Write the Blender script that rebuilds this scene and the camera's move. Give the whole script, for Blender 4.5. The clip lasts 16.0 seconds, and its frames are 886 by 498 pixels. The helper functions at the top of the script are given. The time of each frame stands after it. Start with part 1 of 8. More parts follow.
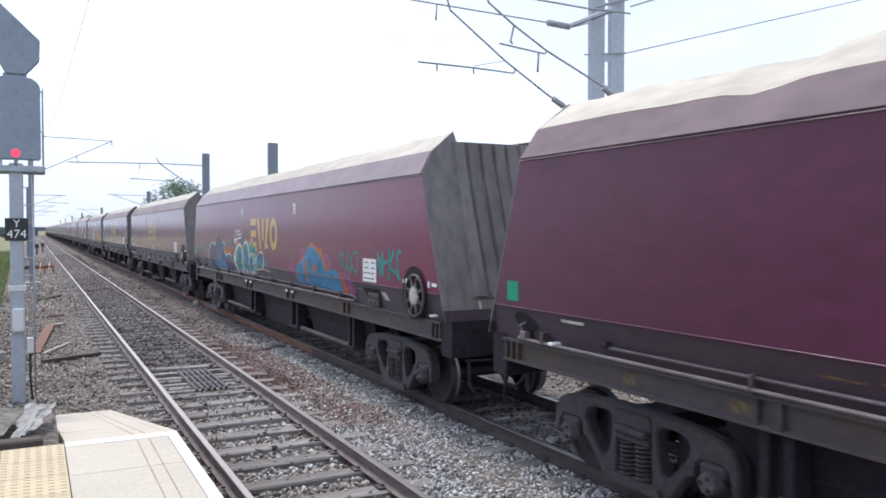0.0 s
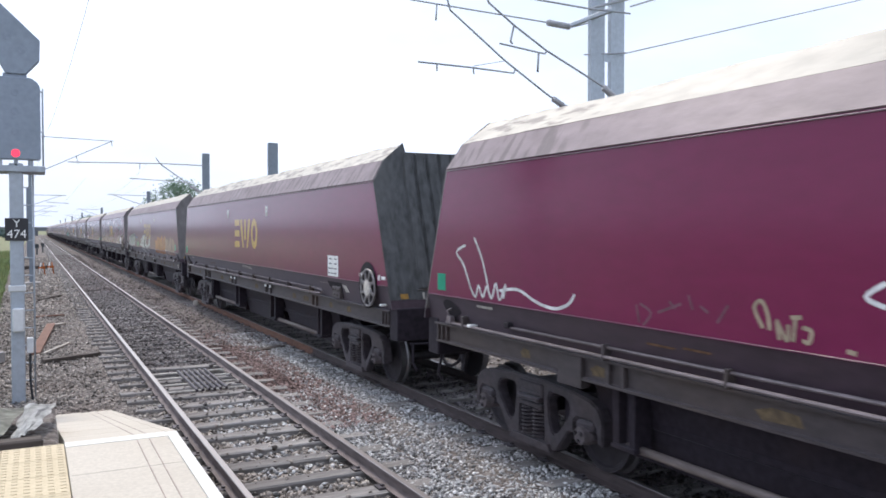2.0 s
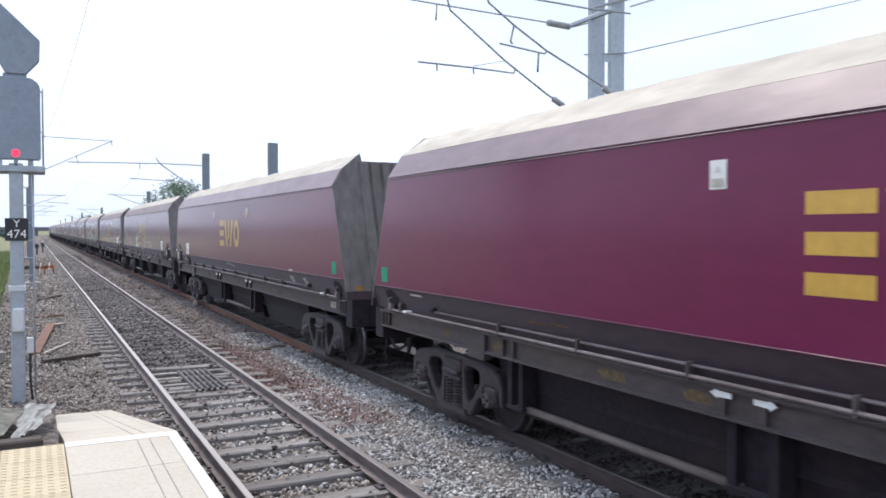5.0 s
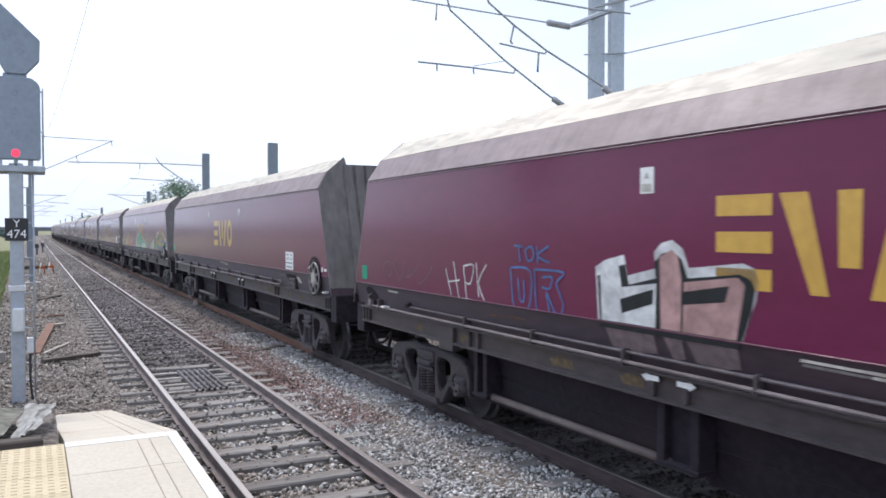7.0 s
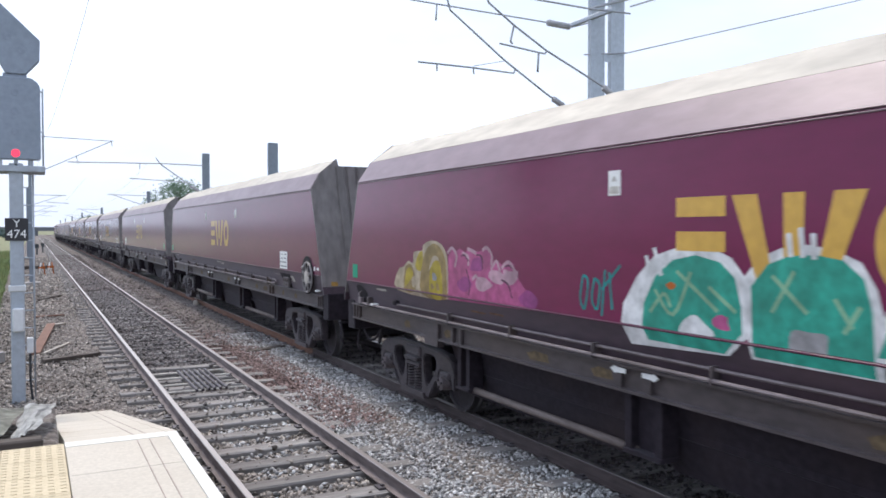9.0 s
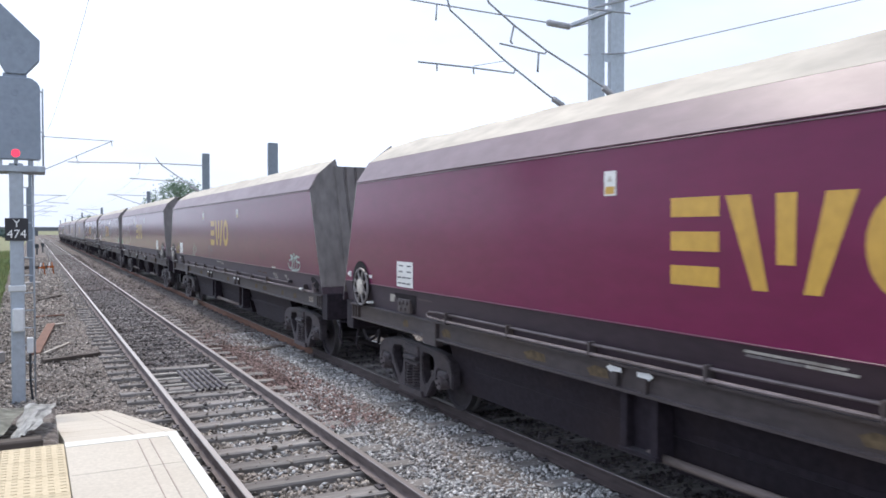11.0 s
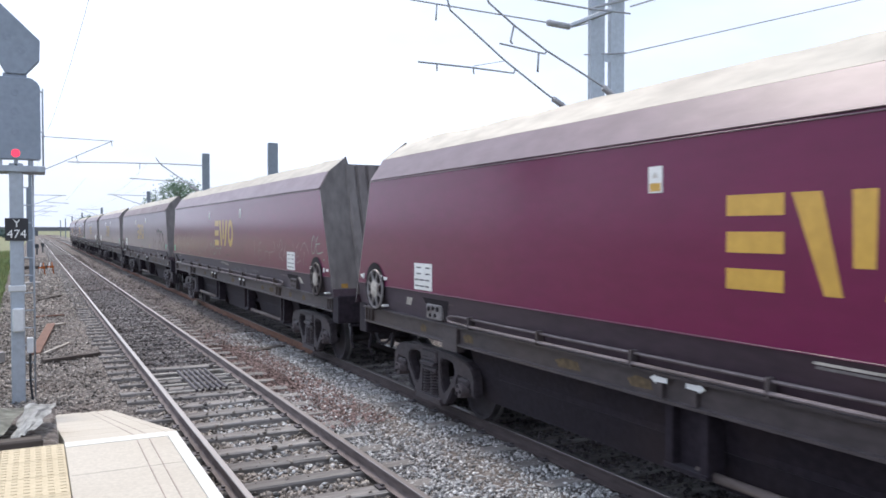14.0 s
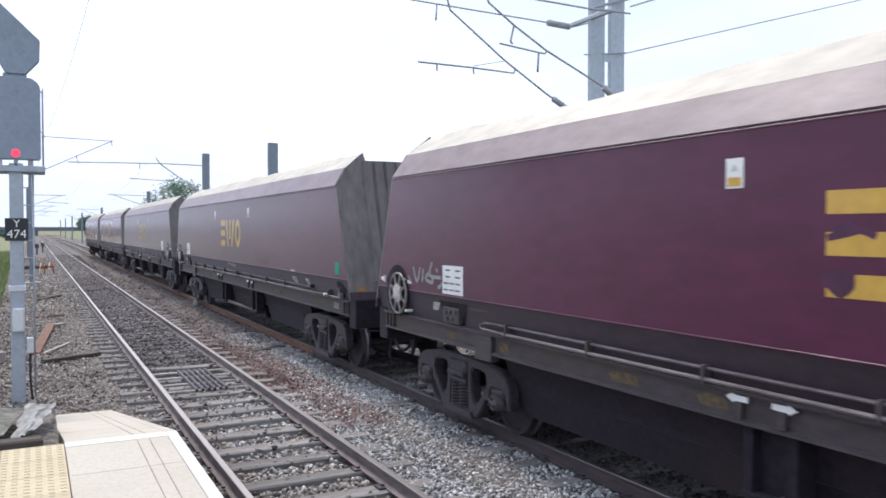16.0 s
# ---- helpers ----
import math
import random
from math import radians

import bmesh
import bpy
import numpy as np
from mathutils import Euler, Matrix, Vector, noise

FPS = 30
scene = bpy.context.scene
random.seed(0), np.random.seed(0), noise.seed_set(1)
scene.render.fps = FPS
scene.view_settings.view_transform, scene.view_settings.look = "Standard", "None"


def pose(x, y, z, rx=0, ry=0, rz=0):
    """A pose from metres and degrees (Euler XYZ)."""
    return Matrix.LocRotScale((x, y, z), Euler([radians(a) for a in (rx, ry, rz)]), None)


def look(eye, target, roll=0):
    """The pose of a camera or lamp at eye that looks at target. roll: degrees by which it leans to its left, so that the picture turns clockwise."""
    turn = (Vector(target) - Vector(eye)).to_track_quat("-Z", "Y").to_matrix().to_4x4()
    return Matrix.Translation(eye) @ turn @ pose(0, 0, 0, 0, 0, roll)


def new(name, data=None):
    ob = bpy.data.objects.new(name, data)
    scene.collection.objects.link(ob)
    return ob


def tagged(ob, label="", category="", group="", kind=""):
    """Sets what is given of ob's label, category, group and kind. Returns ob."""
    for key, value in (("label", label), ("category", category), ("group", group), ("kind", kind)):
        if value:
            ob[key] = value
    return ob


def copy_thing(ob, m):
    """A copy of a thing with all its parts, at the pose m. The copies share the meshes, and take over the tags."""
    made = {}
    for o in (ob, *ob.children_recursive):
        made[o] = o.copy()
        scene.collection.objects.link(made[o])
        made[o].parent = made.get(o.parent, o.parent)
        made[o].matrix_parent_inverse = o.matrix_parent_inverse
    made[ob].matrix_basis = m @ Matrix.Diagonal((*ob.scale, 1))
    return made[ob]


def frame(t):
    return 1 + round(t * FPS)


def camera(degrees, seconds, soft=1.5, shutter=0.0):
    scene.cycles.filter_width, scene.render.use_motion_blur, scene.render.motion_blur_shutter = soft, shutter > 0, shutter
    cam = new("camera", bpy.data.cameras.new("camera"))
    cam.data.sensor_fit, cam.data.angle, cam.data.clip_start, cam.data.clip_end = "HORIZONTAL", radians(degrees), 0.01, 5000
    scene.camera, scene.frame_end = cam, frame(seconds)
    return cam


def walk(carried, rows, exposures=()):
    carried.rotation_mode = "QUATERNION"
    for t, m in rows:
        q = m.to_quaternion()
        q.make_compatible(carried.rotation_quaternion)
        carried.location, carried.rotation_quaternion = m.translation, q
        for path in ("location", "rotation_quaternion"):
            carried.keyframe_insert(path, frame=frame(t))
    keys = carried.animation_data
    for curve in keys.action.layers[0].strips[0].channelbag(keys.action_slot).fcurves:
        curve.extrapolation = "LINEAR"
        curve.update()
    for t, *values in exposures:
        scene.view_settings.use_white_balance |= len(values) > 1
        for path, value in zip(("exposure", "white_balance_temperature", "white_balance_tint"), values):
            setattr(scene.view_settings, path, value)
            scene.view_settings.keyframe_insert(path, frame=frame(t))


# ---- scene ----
import itertools

# ---- camera ----
EYE = Vector((0.0, 0.0, 2.554))
TURN, TILT = radians(27.378), radians(1.391)
AHEAD = Vector((math.sin(TURN) * math.cos(TILT), math.cos(TURN) * math.cos(TILT), -math.sin(TILT)))
cam = camera(58.5, 16.0, soft=1.7, shutter=0.06)
STAND = look(EYE, EYE + AHEAD)
walk(cam, [(0.0, STAND), (16.0, STAND)], exposures=[(0.0, 0.12, 6150, 12), (16.0, 0.12, 6150, 12)])

# ---- world and sun ----
SUN_EL, SUN_AZ = radians(54), radians(-3)   # height, and turn from +Y towards +X
world = bpy.data.worlds.new("sky")
scene.world = world
world.use_nodes = True
wn, wl = world.node_tree.nodes, world.node_tree.links
wn.clear()
w_out, w_bg = wn.new("ShaderNodeOutputWorld"), wn.new("ShaderNodeBackground")
w_sky = wn.new("ShaderNodeTexSky")
w_sky.sky_type, w_sky.sun_disc = "NISHITA", False
w_sky.sun_elevation, w_sky.sun_rotation, w_sky.dust_density = SUN_EL, SUN_AZ, 4.0
w_co, w_map = wn.new("ShaderNodeTexCoord"), wn.new("ShaderNodeMapping")
w_map.inputs["Scale"].default_value = (1.0, 1.0, 2.6)
w_noise, w_ramp = wn.new("ShaderNodeTexNoise"), wn.new("ShaderNodeValToRGB")
w_noise.inputs["Scale"].default_value, w_noise.inputs["Detail"].default_value = 2.2, 6.0
w_ramp.color_ramp.elements[0].position, w_ramp.color_ramp.elements[0].color = 0.30, (7.9, 8.8, 10.2, 1)
w_ramp.color_ramp.elements[1].position, w_ramp.color_ramp.elements[1].color = 0.62, (10.6, 11.6, 13.6, 1)
w_mix = wn.new("ShaderNodeMix")
w_mix.data_type = "RGBA"
w_mix.inputs["Factor"].default_value = 0.8
w_bg.inputs["Strength"].default_value = 0.115
wl.new(w_co.outputs["Generated"], w_map.inputs["Vector"])
wl.new(w_map.outputs["Vector"], w_noise.inputs["Vector"])
wl.new(w_noise.outputs["Fac"], w_ramp.inputs["Fac"])
wl.new(w_sky.outputs["Color"], w_mix.inputs["A"])
wl.new(w_ramp.outputs["Color"], w_mix.inputs["B"])
wl.new(w_mix.outputs["Result"], w_bg.inputs["Color"])
wl.new(w_bg.outputs["Background"], w_out.inputs["Surface"])

sun_data = bpy.data.lights.new("sun", "SUN")
sun_data.energy, sun_data.angle, sun_data.color = 2.6, radians(8), (1.0, 0.89, 0.76)
sun = new("sun", sun_data)
sun_way = Vector((math.sin(SUN_AZ) * math.cos(SUN_EL), math.cos(SUN_AZ) * math.cos(SUN_EL), math.sin(SUN_EL)))
sun.matrix_world = look(sun_way * 60, (0, 0, 0))


# ---- materials ----
def material(name, base, rough=0.7, metal=0.0, spread=0.25, grain=30.0, stain=1.2, stain_colour=None, stain_amount=0.5,
             bump=0.15, depth=0.01, pieces=0.0, islands=0.0, stretch=(1, 1, 1), gloss_spread=0.1, specular=0.4, dust=0.0, lacquer=0.0, lacquer_rough=0.12):
    """A surface with fine grain and larger stains, with some change of tone from piece to piece."""
    m = bpy.data.materials.new(name)
    m.use_nodes = True
    n, l = m.node_tree.nodes, m.node_tree.links
    b = n["Principled BSDF"]
    co, mp = n.new("ShaderNodeTexCoord"), n.new("ShaderNodeMapping")
    mp.inputs["Scale"].default_value = stretch
    l.new(co.outputs["Object"], mp.inputs["Vector"])
    fine, large = n.new("ShaderNodeTexNoise"), n.new("ShaderNodeTexNoise")
    for tex, scale, detail in ((fine, grain, 6.0), (large, stain, 5.0)):
        tex.inputs["Scale"].default_value, tex.inputs["Detail"].default_value = scale, detail
        l.new(mp.outputs["Vector"], tex.inputs["Vector"])
    ramp = n.new("ShaderNodeValToRGB")
    dark, light = [c * (1 - spread) for c in base], [min(1, c * (1 + spread)) for c in base]
    ramp.color_ramp.elements[0].position, ramp.color_ramp.elements[0].color = 0.32, (*dark, 1)
    ramp.color_ramp.elements[1].position, ramp.color_ramp.elements[1].color = 0.68, (*light, 1)
    l.new(fine.outputs["Fac"], ramp.inputs["Fac"])
    sr = n.new("ShaderNodeValToRGB")
    sr.color_ramp.elements[0].position, sr.color_ramp.elements[0].color = 0.48, (0, 0, 0, 1)
    sr.color_ramp.elements[1].position, sr.color_ramp.elements[1].color = 0.72, (stain_amount,) * 3 + (1,)
    l.new(large.outputs["Fac"], sr.inputs["Fac"])
    mix = n.new("ShaderNodeMix")
    mix.data_type = "RGBA"
    mix.inputs["B"].default_value = (*(stain_colour or [c * 0.55 for c in base]), 1)
    l.new(sr.outputs["Color"], mix.inputs["Factor"])
    l.new(ramp.outputs["Color"], mix.inputs["A"])
    colour = mix.outputs["Result"]
    for amount, node, out in ((pieces, "ShaderNodeObjectInfo", "Random"), (islands, "ShaderNodeNewGeometry", "Random Per Island")):
        if amount:
            info, rng, hsv = n.new(node), n.new("ShaderNodeMapRange"), n.new("ShaderNodeHueSaturation")
            rng.inputs["To Min"].default_value, rng.inputs["To Max"].default_value = 1 - amount, 1 + amount
            l.new(info.outputs[out], rng.inputs["Value"])
            l.new(rng.outputs["Result"], hsv.inputs["Value"])
            l.new(colour, hsv.inputs["Color"])
            colour = hsv.outputs["Color"]
    l.new(colour, b.inputs["Base Color"])
    rr = n.new("ShaderNodeMapRange")
    rr.inputs["To Min"].default_value, rr.inputs["To Max"].default_value = max(0.02, rough - gloss_spread), min(1, rough + gloss_spread)
    l.new(large.outputs["Fac"], rr.inputs["Value"])
    l.new(rr.outputs["Result"], b.inputs["Roughness"])
    b.inputs["Metallic"].default_value = metal
    b.inputs["Specular IOR Level"].default_value = specular
    # Bluish sheen at grazing angles stands in for haze on far surfaces.
    b.inputs["Sheen Weight"].default_value, b.inputs["Sheen Roughness"].default_value = dust, 0.45
    b.inputs["Sheen Tint"].default_value = (0.80, 0.80, 0.86, 1)
    b.inputs["Coat Weight"].default_value, b.inputs["Coat Roughness"].default_value = lacquer, lacquer_rough
    b.inputs["Coat IOR"].default_value = 1.36
    if bump:
        bp = n.new("ShaderNodeBump")
        bp.inputs["Strength"].default_value, bp.inputs["Distance"].default_value = bump, depth
        l.new(fine.outputs["Fac"], bp.inputs["Height"])
        l.new(bp.outputs["Normal"], b.inputs["Normal"])
    return m


def smeared_material(name, base, smear, y0, y1, amount, scale=3.6, slant=((0.9, 0, 0), (1.0, 0.55, 2.4))):
    """A dusty flange with leaning smears of coal between two places along the wagon."""
    m = material(name, base, 0.55, 0.0, 0.14, 5.0, 1.2, [c * 0.75 for c in base], 0.5, 0.25, 0.03, stretch=(1, 0.5, 1))
    n, l = m.node_tree.nodes, m.node_tree.links
    co, mp, tex = n.new("ShaderNodeTexCoord"), n.new("ShaderNodeMapping"), n.new("ShaderNodeTexNoise")
    mp.inputs["Rotation"].default_value, mp.inputs["Scale"].default_value = slant
    tex.inputs["Scale"].default_value, tex.inputs["Detail"].default_value = scale, 7.0
    l.new(co.outputs["Object"], mp.inputs["Vector"])
    l.new(mp.outputs["Vector"], tex.inputs["Vector"])
    ramp, sep = n.new("ShaderNodeValToRGB"), n.new("ShaderNodeSeparateXYZ")
    ramp.color_ramp.elements[0].position, ramp.color_ramp.elements[0].color = 0.50, (0, 0, 0, 1)
    ramp.color_ramp.elements[1].position, ramp.color_ramp.elements[1].color = 0.60, (amount,) * 3 + (1,)
    l.new(tex.outputs["Fac"], ramp.inputs["Fac"])
    l.new(co.outputs["Object"], sep.inputs["Vector"])
    edges = []
    for a, b in ((y0 - 0.6, y0 + 0.6), (y1 + 0.6, y1 - 0.6)):
        rng = n.new("ShaderNodeMapRange")
        rng.inputs["From Min"].default_value, rng.inputs["From Max"].default_value = a, b
        l.new(sep.outputs["Y"], rng.inputs["Value"])
        edges.append(rng.outputs["Result"])
    source = ramp.outputs["Color"]
    for edge in edges:
        mul = n.new("ShaderNodeMath")
        mul.operation = "MULTIPLY"
        l.new(source, mul.inputs[0])
        l.new(edge, mul.inputs[1])
        source = mul.outputs["Value"]
    b = n["Principled BSDF"]
    mix = n.new("ShaderNodeMix")
    mix.data_type = "RGBA"
    mix.inputs["B"].default_value = (*smear, 1)
    l.new(source, mix.inputs["Factor"])
    l.new(b.inputs["Base Color"].links[0].from_socket, mix.inputs["A"])
    l.new(mix.outputs["Result"], b.inputs["Base Color"])
    return m


def gravel_material(name, colours, size, stain_colour, stain_amount):
    """Broken stone: a tone of its own for each stone, and stains over many."""
    m = bpy.data.materials.new(name)
    m.use_nodes = True
    n, l = m.node_tree.nodes, m.node_tree.links
    b = n["Principled BSDF"]
    co, vor, noi = n.new("ShaderNodeTexCoord"), n.new("ShaderNodeTexVoronoi"), n.new("ShaderNodeTexNoise")
    vor.inputs["Scale"].default_value = 1 / size
    noi.inputs["Scale"].default_value, noi.inputs["Detail"].default_value = 0.7, 6
    l.new(co.outputs["Object"], vor.inputs["Vector"])
    l.new(co.outputs["Object"], noi.inputs["Vector"])
    sep, ramp = n.new("ShaderNodeSeparateColor"), n.new("ShaderNodeValToRGB")
    l.new(vor.outputs["Color"], sep.inputs["Color"])
    l.new(sep.outputs["Red"], ramp.inputs["Fac"])
    els = ramp.color_ramp.elements
    els[0].color, els[1].color = (*colours[0], 1), (*colours[-1], 1)
    for i, c in enumerate(colours[1:-1], 1):
        els.new(i / (len(colours) - 1)).color = (*c, 1)
    sr = n.new("ShaderNodeValToRGB")
    sr.color_ramp.elements[0].position, sr.color_ramp.elements[0].color = 0.45, (0, 0, 0, 1)
    sr.color_ramp.elements[1].position, sr.color_ramp.elements[1].color = 0.65, (stain_amount,) * 3 + (1,)
    l.new(noi.outputs["Fac"], sr.inputs["Fac"])
    mix = n.new("ShaderNodeMix")
    mix.data_type = "RGBA"
    mix.inputs["B"].default_value = (*stain_colour, 1)
    l.new(sr.outputs["Color"], mix.inputs["Factor"])
    l.new(ramp.outputs["Color"], mix.inputs["A"])
    l.new(mix.outputs["Result"], b.inputs["Base Color"])
    b.inputs["Roughness"].default_value = 0.9
    bp = n.new("ShaderNodeBump")
    bp.inputs["Strength"].default_value, bp.inputs["Distance"].default_value = 1.0, size * 0.6
    l.new(vor.outputs["Distance"], bp.inputs["Height"])
    bp.invert = True
    l.new(bp.outputs["Normal"], b.inputs["Normal"])
    return m


def glow(name, colour, strength):
    m = bpy.data.materials.new(name)
    m.use_nodes = True
    b = m.node_tree.nodes["Principled BSDF"]
    b.inputs["Base Color"].default_value = (*colour, 1)
    b.inputs["Emission Color"].default_value, b.inputs["Emission Strength"].default_value = (*colour, 1), strength
    return m


MAROON = material("maroon_paint", (0.150, 0.0085, 0.059), 0.45, 0.0, 0.07, 9.0, 0.5, (0.116, 0.010, 0.056), 0.55, 0.03, 0.004, pieces=0.08, stretch=(1, 0.35, 1), gloss_spread=0.07, specular=0.1, dust=0.12, lacquer=1.0, lacquer_rough=0.17)
# Darker, greyer maroon with blotches, for some wagons and the ledges.
MAROON_DULL = material("dull_dark_maroon_paint", (0.092, 0.015, 0.049), 0.5, 0.0, 0.14, 7.0, 0.6, (0.068, 0.021, 0.040), 0.65, 0.04, 0.004, stretch=(1, 0.35, 1), gloss_spread=0.08, specular=0.1, dust=0.26, lacquer=0.85, lacquer_rough=0.22)
MAROON_BRIGHT = material("brighter_maroon_paint", (0.162, 0.0085, 0.061), 0.4, 0.0, 0.06, 9.0, 0.5, (0.126, 0.009, 0.058), 0.5, 0.03, 0.004, stretch=(1, 0.35, 1), gloss_spread=0.05, specular=0.1, dust=0.09, lacquer=1.0, lacquer_rough=0.15)
SMEARED = {}
for wagon_at, y_from, y_to, amount in ((1, 5.6, 9.0, 0.8), (2, -9.0, 9.0, 0.75), (3, -2.0, 9.0, 0.25), (6, -2.0, 9.0, 0.3), (7, -9.0, 9.0, 0.4), (15, -9.0, -3.6, 0.85)):
    # The pale base here includes the top flange's glare too.
    SMEARED[wagon_at, "top_flange"] = smeared_material("coal_smeared_top_flange", (0.46, 0.43, 0.365), (0.13, 0.11, 0.10), y_from, y_to, amount)
    SMEARED[wagon_at, "lower_flange"] = smeared_material("coal_smeared_lower_flange", (0.255, 0.205, 0.215), (0.12, 0.098, 0.10), y_from, y_to, amount * 0.8, 3.0, ((0.35, 0, 0), (1.0, 2.2, 0.55)))
ENDDARK = material("coal_blackened_end_plate", (0.060, 0.062, 0.064), 0.7, 0.0, 0.4, 12.0, 1.5, (0.10, 0.10, 0.10), 0.6, 0.4, 0.02, stretch=(1, 1, 0.3))
DUSTY = material("dusty_maroon_paint", (0.200, 0.143, 0.164), 0.42, 0.0, 0.12, 6.0, 1.9, (0.140, 0.092, 0.110), 0.7, 0.12, 0.02, pieces=0.12, stretch=(1, 0.4, 1), dust=0.12, lacquer=0.1, lacquer_rough=0.25)
DUSTMATT = material("matt_dust_on_maroon_paint", (0.205, 0.160, 0.172), 0.85, 0.0, 0.12, 6.0, 1.9, (0.150, 0.112, 0.122), 0.7, 0.12, 0.02, stretch=(1, 0.4, 1), specular=0.12, dust=0.12)
# Cream tone holds the flange's overexposed glare as well as dust.
TOPBRIGHT = material("sunlit_dusty_flange", (0.47, 0.438, 0.375), 0.6, 0.0, 0.14, 5.0, 0.8, (0.34, 0.30, 0.265), 0.55, 0.25, 0.03, pieces=0.1, stretch=(1, 0.4, 1), specular=0.2)
ENDGREY = material("grimy_end_plate", (0.138, 0.124, 0.120), 0.55, 0.0, 0.22, 8.0, 0.9, (0.095, 0.066, 0.068), 0.65, 0.15, 0.01, pieces=0.12, stretch=(1, 1, 0.3), dust=0.15)
SKIRT = material("sooty_maroon_paint", (0.040, 0.023, 0.033), 0.5, 0.0, 0.25, 12.0, 0.8, (0.066, 0.038, 0.042), 0.6, 0.12, 0.006, pieces=0.1, stretch=(1, 0.3, 1), dust=0.24)
GRIMYPAINT = material("sooted_over_spray_paint", (0.17, 0.125, 0.13), 0.65, 0.0, 0.3, 10.0, 2.5, (0.07, 0.05, 0.055), 0.7, 0.08, 0.004)
# Darkness and purple cast of the underside's shade are partly in this grime.
GRIME = material("shaded_brake_dust_grime", (0.022, 0.017, 0.023), 0.7, 0.0, 0.3, 14.0, 1.1, (0.044, 0.031, 0.032), 0.6, 0.2, 0.01, pieces=0.12, specular=0.15, dust=0.12)
SOLE = material("grimy_steel_beam", (0.061, 0.048, 0.048), 0.6, 0.0, 0.22, 12.0, 0.8, (0.092, 0.062, 0.044), 0.65, 0.15, 0.008, pieces=0.1, stretch=(1, 0.4, 1), dust=0.18)
CAST = material("oily_cast_steel", (0.048, 0.040, 0.046), 0.5, 0.2, 0.35, 16.0, 2.0, (0.080, 0.056, 0.052), 0.5, 0.25, 0.01, pieces=0.1, dust=0.15)
PIPE = material("worn_pipe_steel", (0.20, 0.168, 0.172), 0.5, 0.3, 0.25, 14.0, 1.5, (0.08, 0.06, 0.05), 0.6, 0.1, 0.004, stretch=(1, 0.3, 1))
AXLECAP = material("grimy_axle_cap", (0.105, 0.088, 0.092), 0.6, 0.0, 0.3, 20.0, 5.0, (0.07, 0.05, 0.048), 0.6, 0.15, 0.004)
RUSTPRINT = material("browned_print", (0.14, 0.075, 0.04), 0.7, 0.0, 0.3, 30.0, 6.0, None, 0.6, 0.05)
BRAKEPIPE = material("grimy_brake_pipe", (0.15, 0.122, 0.112), 0.6, 0.0, 0.25, 14.0, 1.5, (0.08, 0.06, 0.05), 0.6, 0.1, 0.004, stretch=(1, 0.3, 1))
WHEELRIM = material("worn_wheel_rim", (0.24, 0.225, 0.225), 0.5, 0.2, 0.2, 20.0, 6.0, (0.12, 0.09, 0.085), 0.6, 0.1, 0.004)
WHEELDARK = material("soot_black_hand_wheel", (0.085, 0.07, 0.068), 0.6, 0.1, 0.3, 20.0, 6.0, (0.20, 0.17, 0.16), 0.6, 0.15, 0.004)
WHEELSTEEL = material("wheel_steel", (0.030, 0.026, 0.031), 0.6, 0.1, 0.25, 10.0, 2.0, (0.035, 0.028, 0.028), 0.6, 0.1, 0.004)
TREAD = material("worn_tread", (0.17, 0.165, 0.17), 0.4, 0.8, 0.08, 20.0, 2.0, (0.08, 0.07, 0.07), 0.5, 0.0)
HANDWHEEL = material("worn_white_paint", (0.52, 0.49, 0.44), 0.6, 0.0, 0.2, 20.0, 6.0, (0.20, 0.15, 0.13), 0.6, 0.1, 0.004, pieces=0.2)
# Used for flat shade in openings, and for black rubber and knobs.
DEEPBLACK = material("deep_black", (0.018, 0.014, 0.018), 0.8, 0.0, 0.2, 10.0, 2.0, None, 0.5, 0.1)
WHITE = material("white_enamel", (0.80, 0.80, 0.78), 0.45, 0.0, 0.05, 12.0, 3.0, (0.6, 0.57, 0.52), 0.4, 0.02, dust=0.1)
INK = material("dark_print", (0.06, 0.055, 0.07), 0.6, 0.0, 0.1, 20.0, 3.0, None, 0.3, 0.0)
GOLD = material("gold_vinyl", (0.60, 0.36, 0.07), 0.5, 0.0, 0.08, 10.0, 2.0, (0.45, 0.26, 0.07), 0.4, 0.02, dust=0.1, specular=0.1, lacquer=1.0, lacquer_rough=0.2)
YELLOW = material("faded_yellow_paint", (0.125, 0.088, 0.046), 0.7, 0.0, 0.35, 16.0, 5.0, (0.075, 0.056, 0.044), 0.8, 0.05)
GREEN = material("green_patch", (0.01, 0.30, 0.17), 0.5, 0.0, 0.1, 12.0, 3.0, None, 0.3, 0.02)
COAL = material("coal", (0.02, 0.02, 0.022), 0.6, 0.0, 0.4, 9.0, 1.0, None, 0.4, 1.0, 0.06)
# Darker rail side for the further track.
RAILDARK = material("dark_rail_side", (0.072, 0.056, 0.056), 0.75, 0.1, 0.25, 18.0, 1.2, (0.045, 0.036, 0.036), 0.6, 0.2, 0.004, stretch=(1, 0.2, 1))
RAILSIDE = material("rusty_rail_side", (0.17, 0.14, 0.135), 0.8, 0.1, 0.25, 18.0, 1.2, (0.06, 0.045, 0.042), 0.6, 0.2, 0.004, stretch=(1, 0.2, 1))
RAILTOP = material("polished_rail_head", (0.33, 0.31, 0.30), 0.42, 1.0, 0.08, 8.0, 1.0, (0.26, 0.24, 0.24), 0.5, 0.0, stretch=(1, 0.08, 1))
RUST = material("orange_rust", (0.165, 0.085, 0.058), 0.85, 0.0, 0.3, 14.0, 1.5, (0.10, 0.055, 0.04), 0.6, 0.3, 0.006)
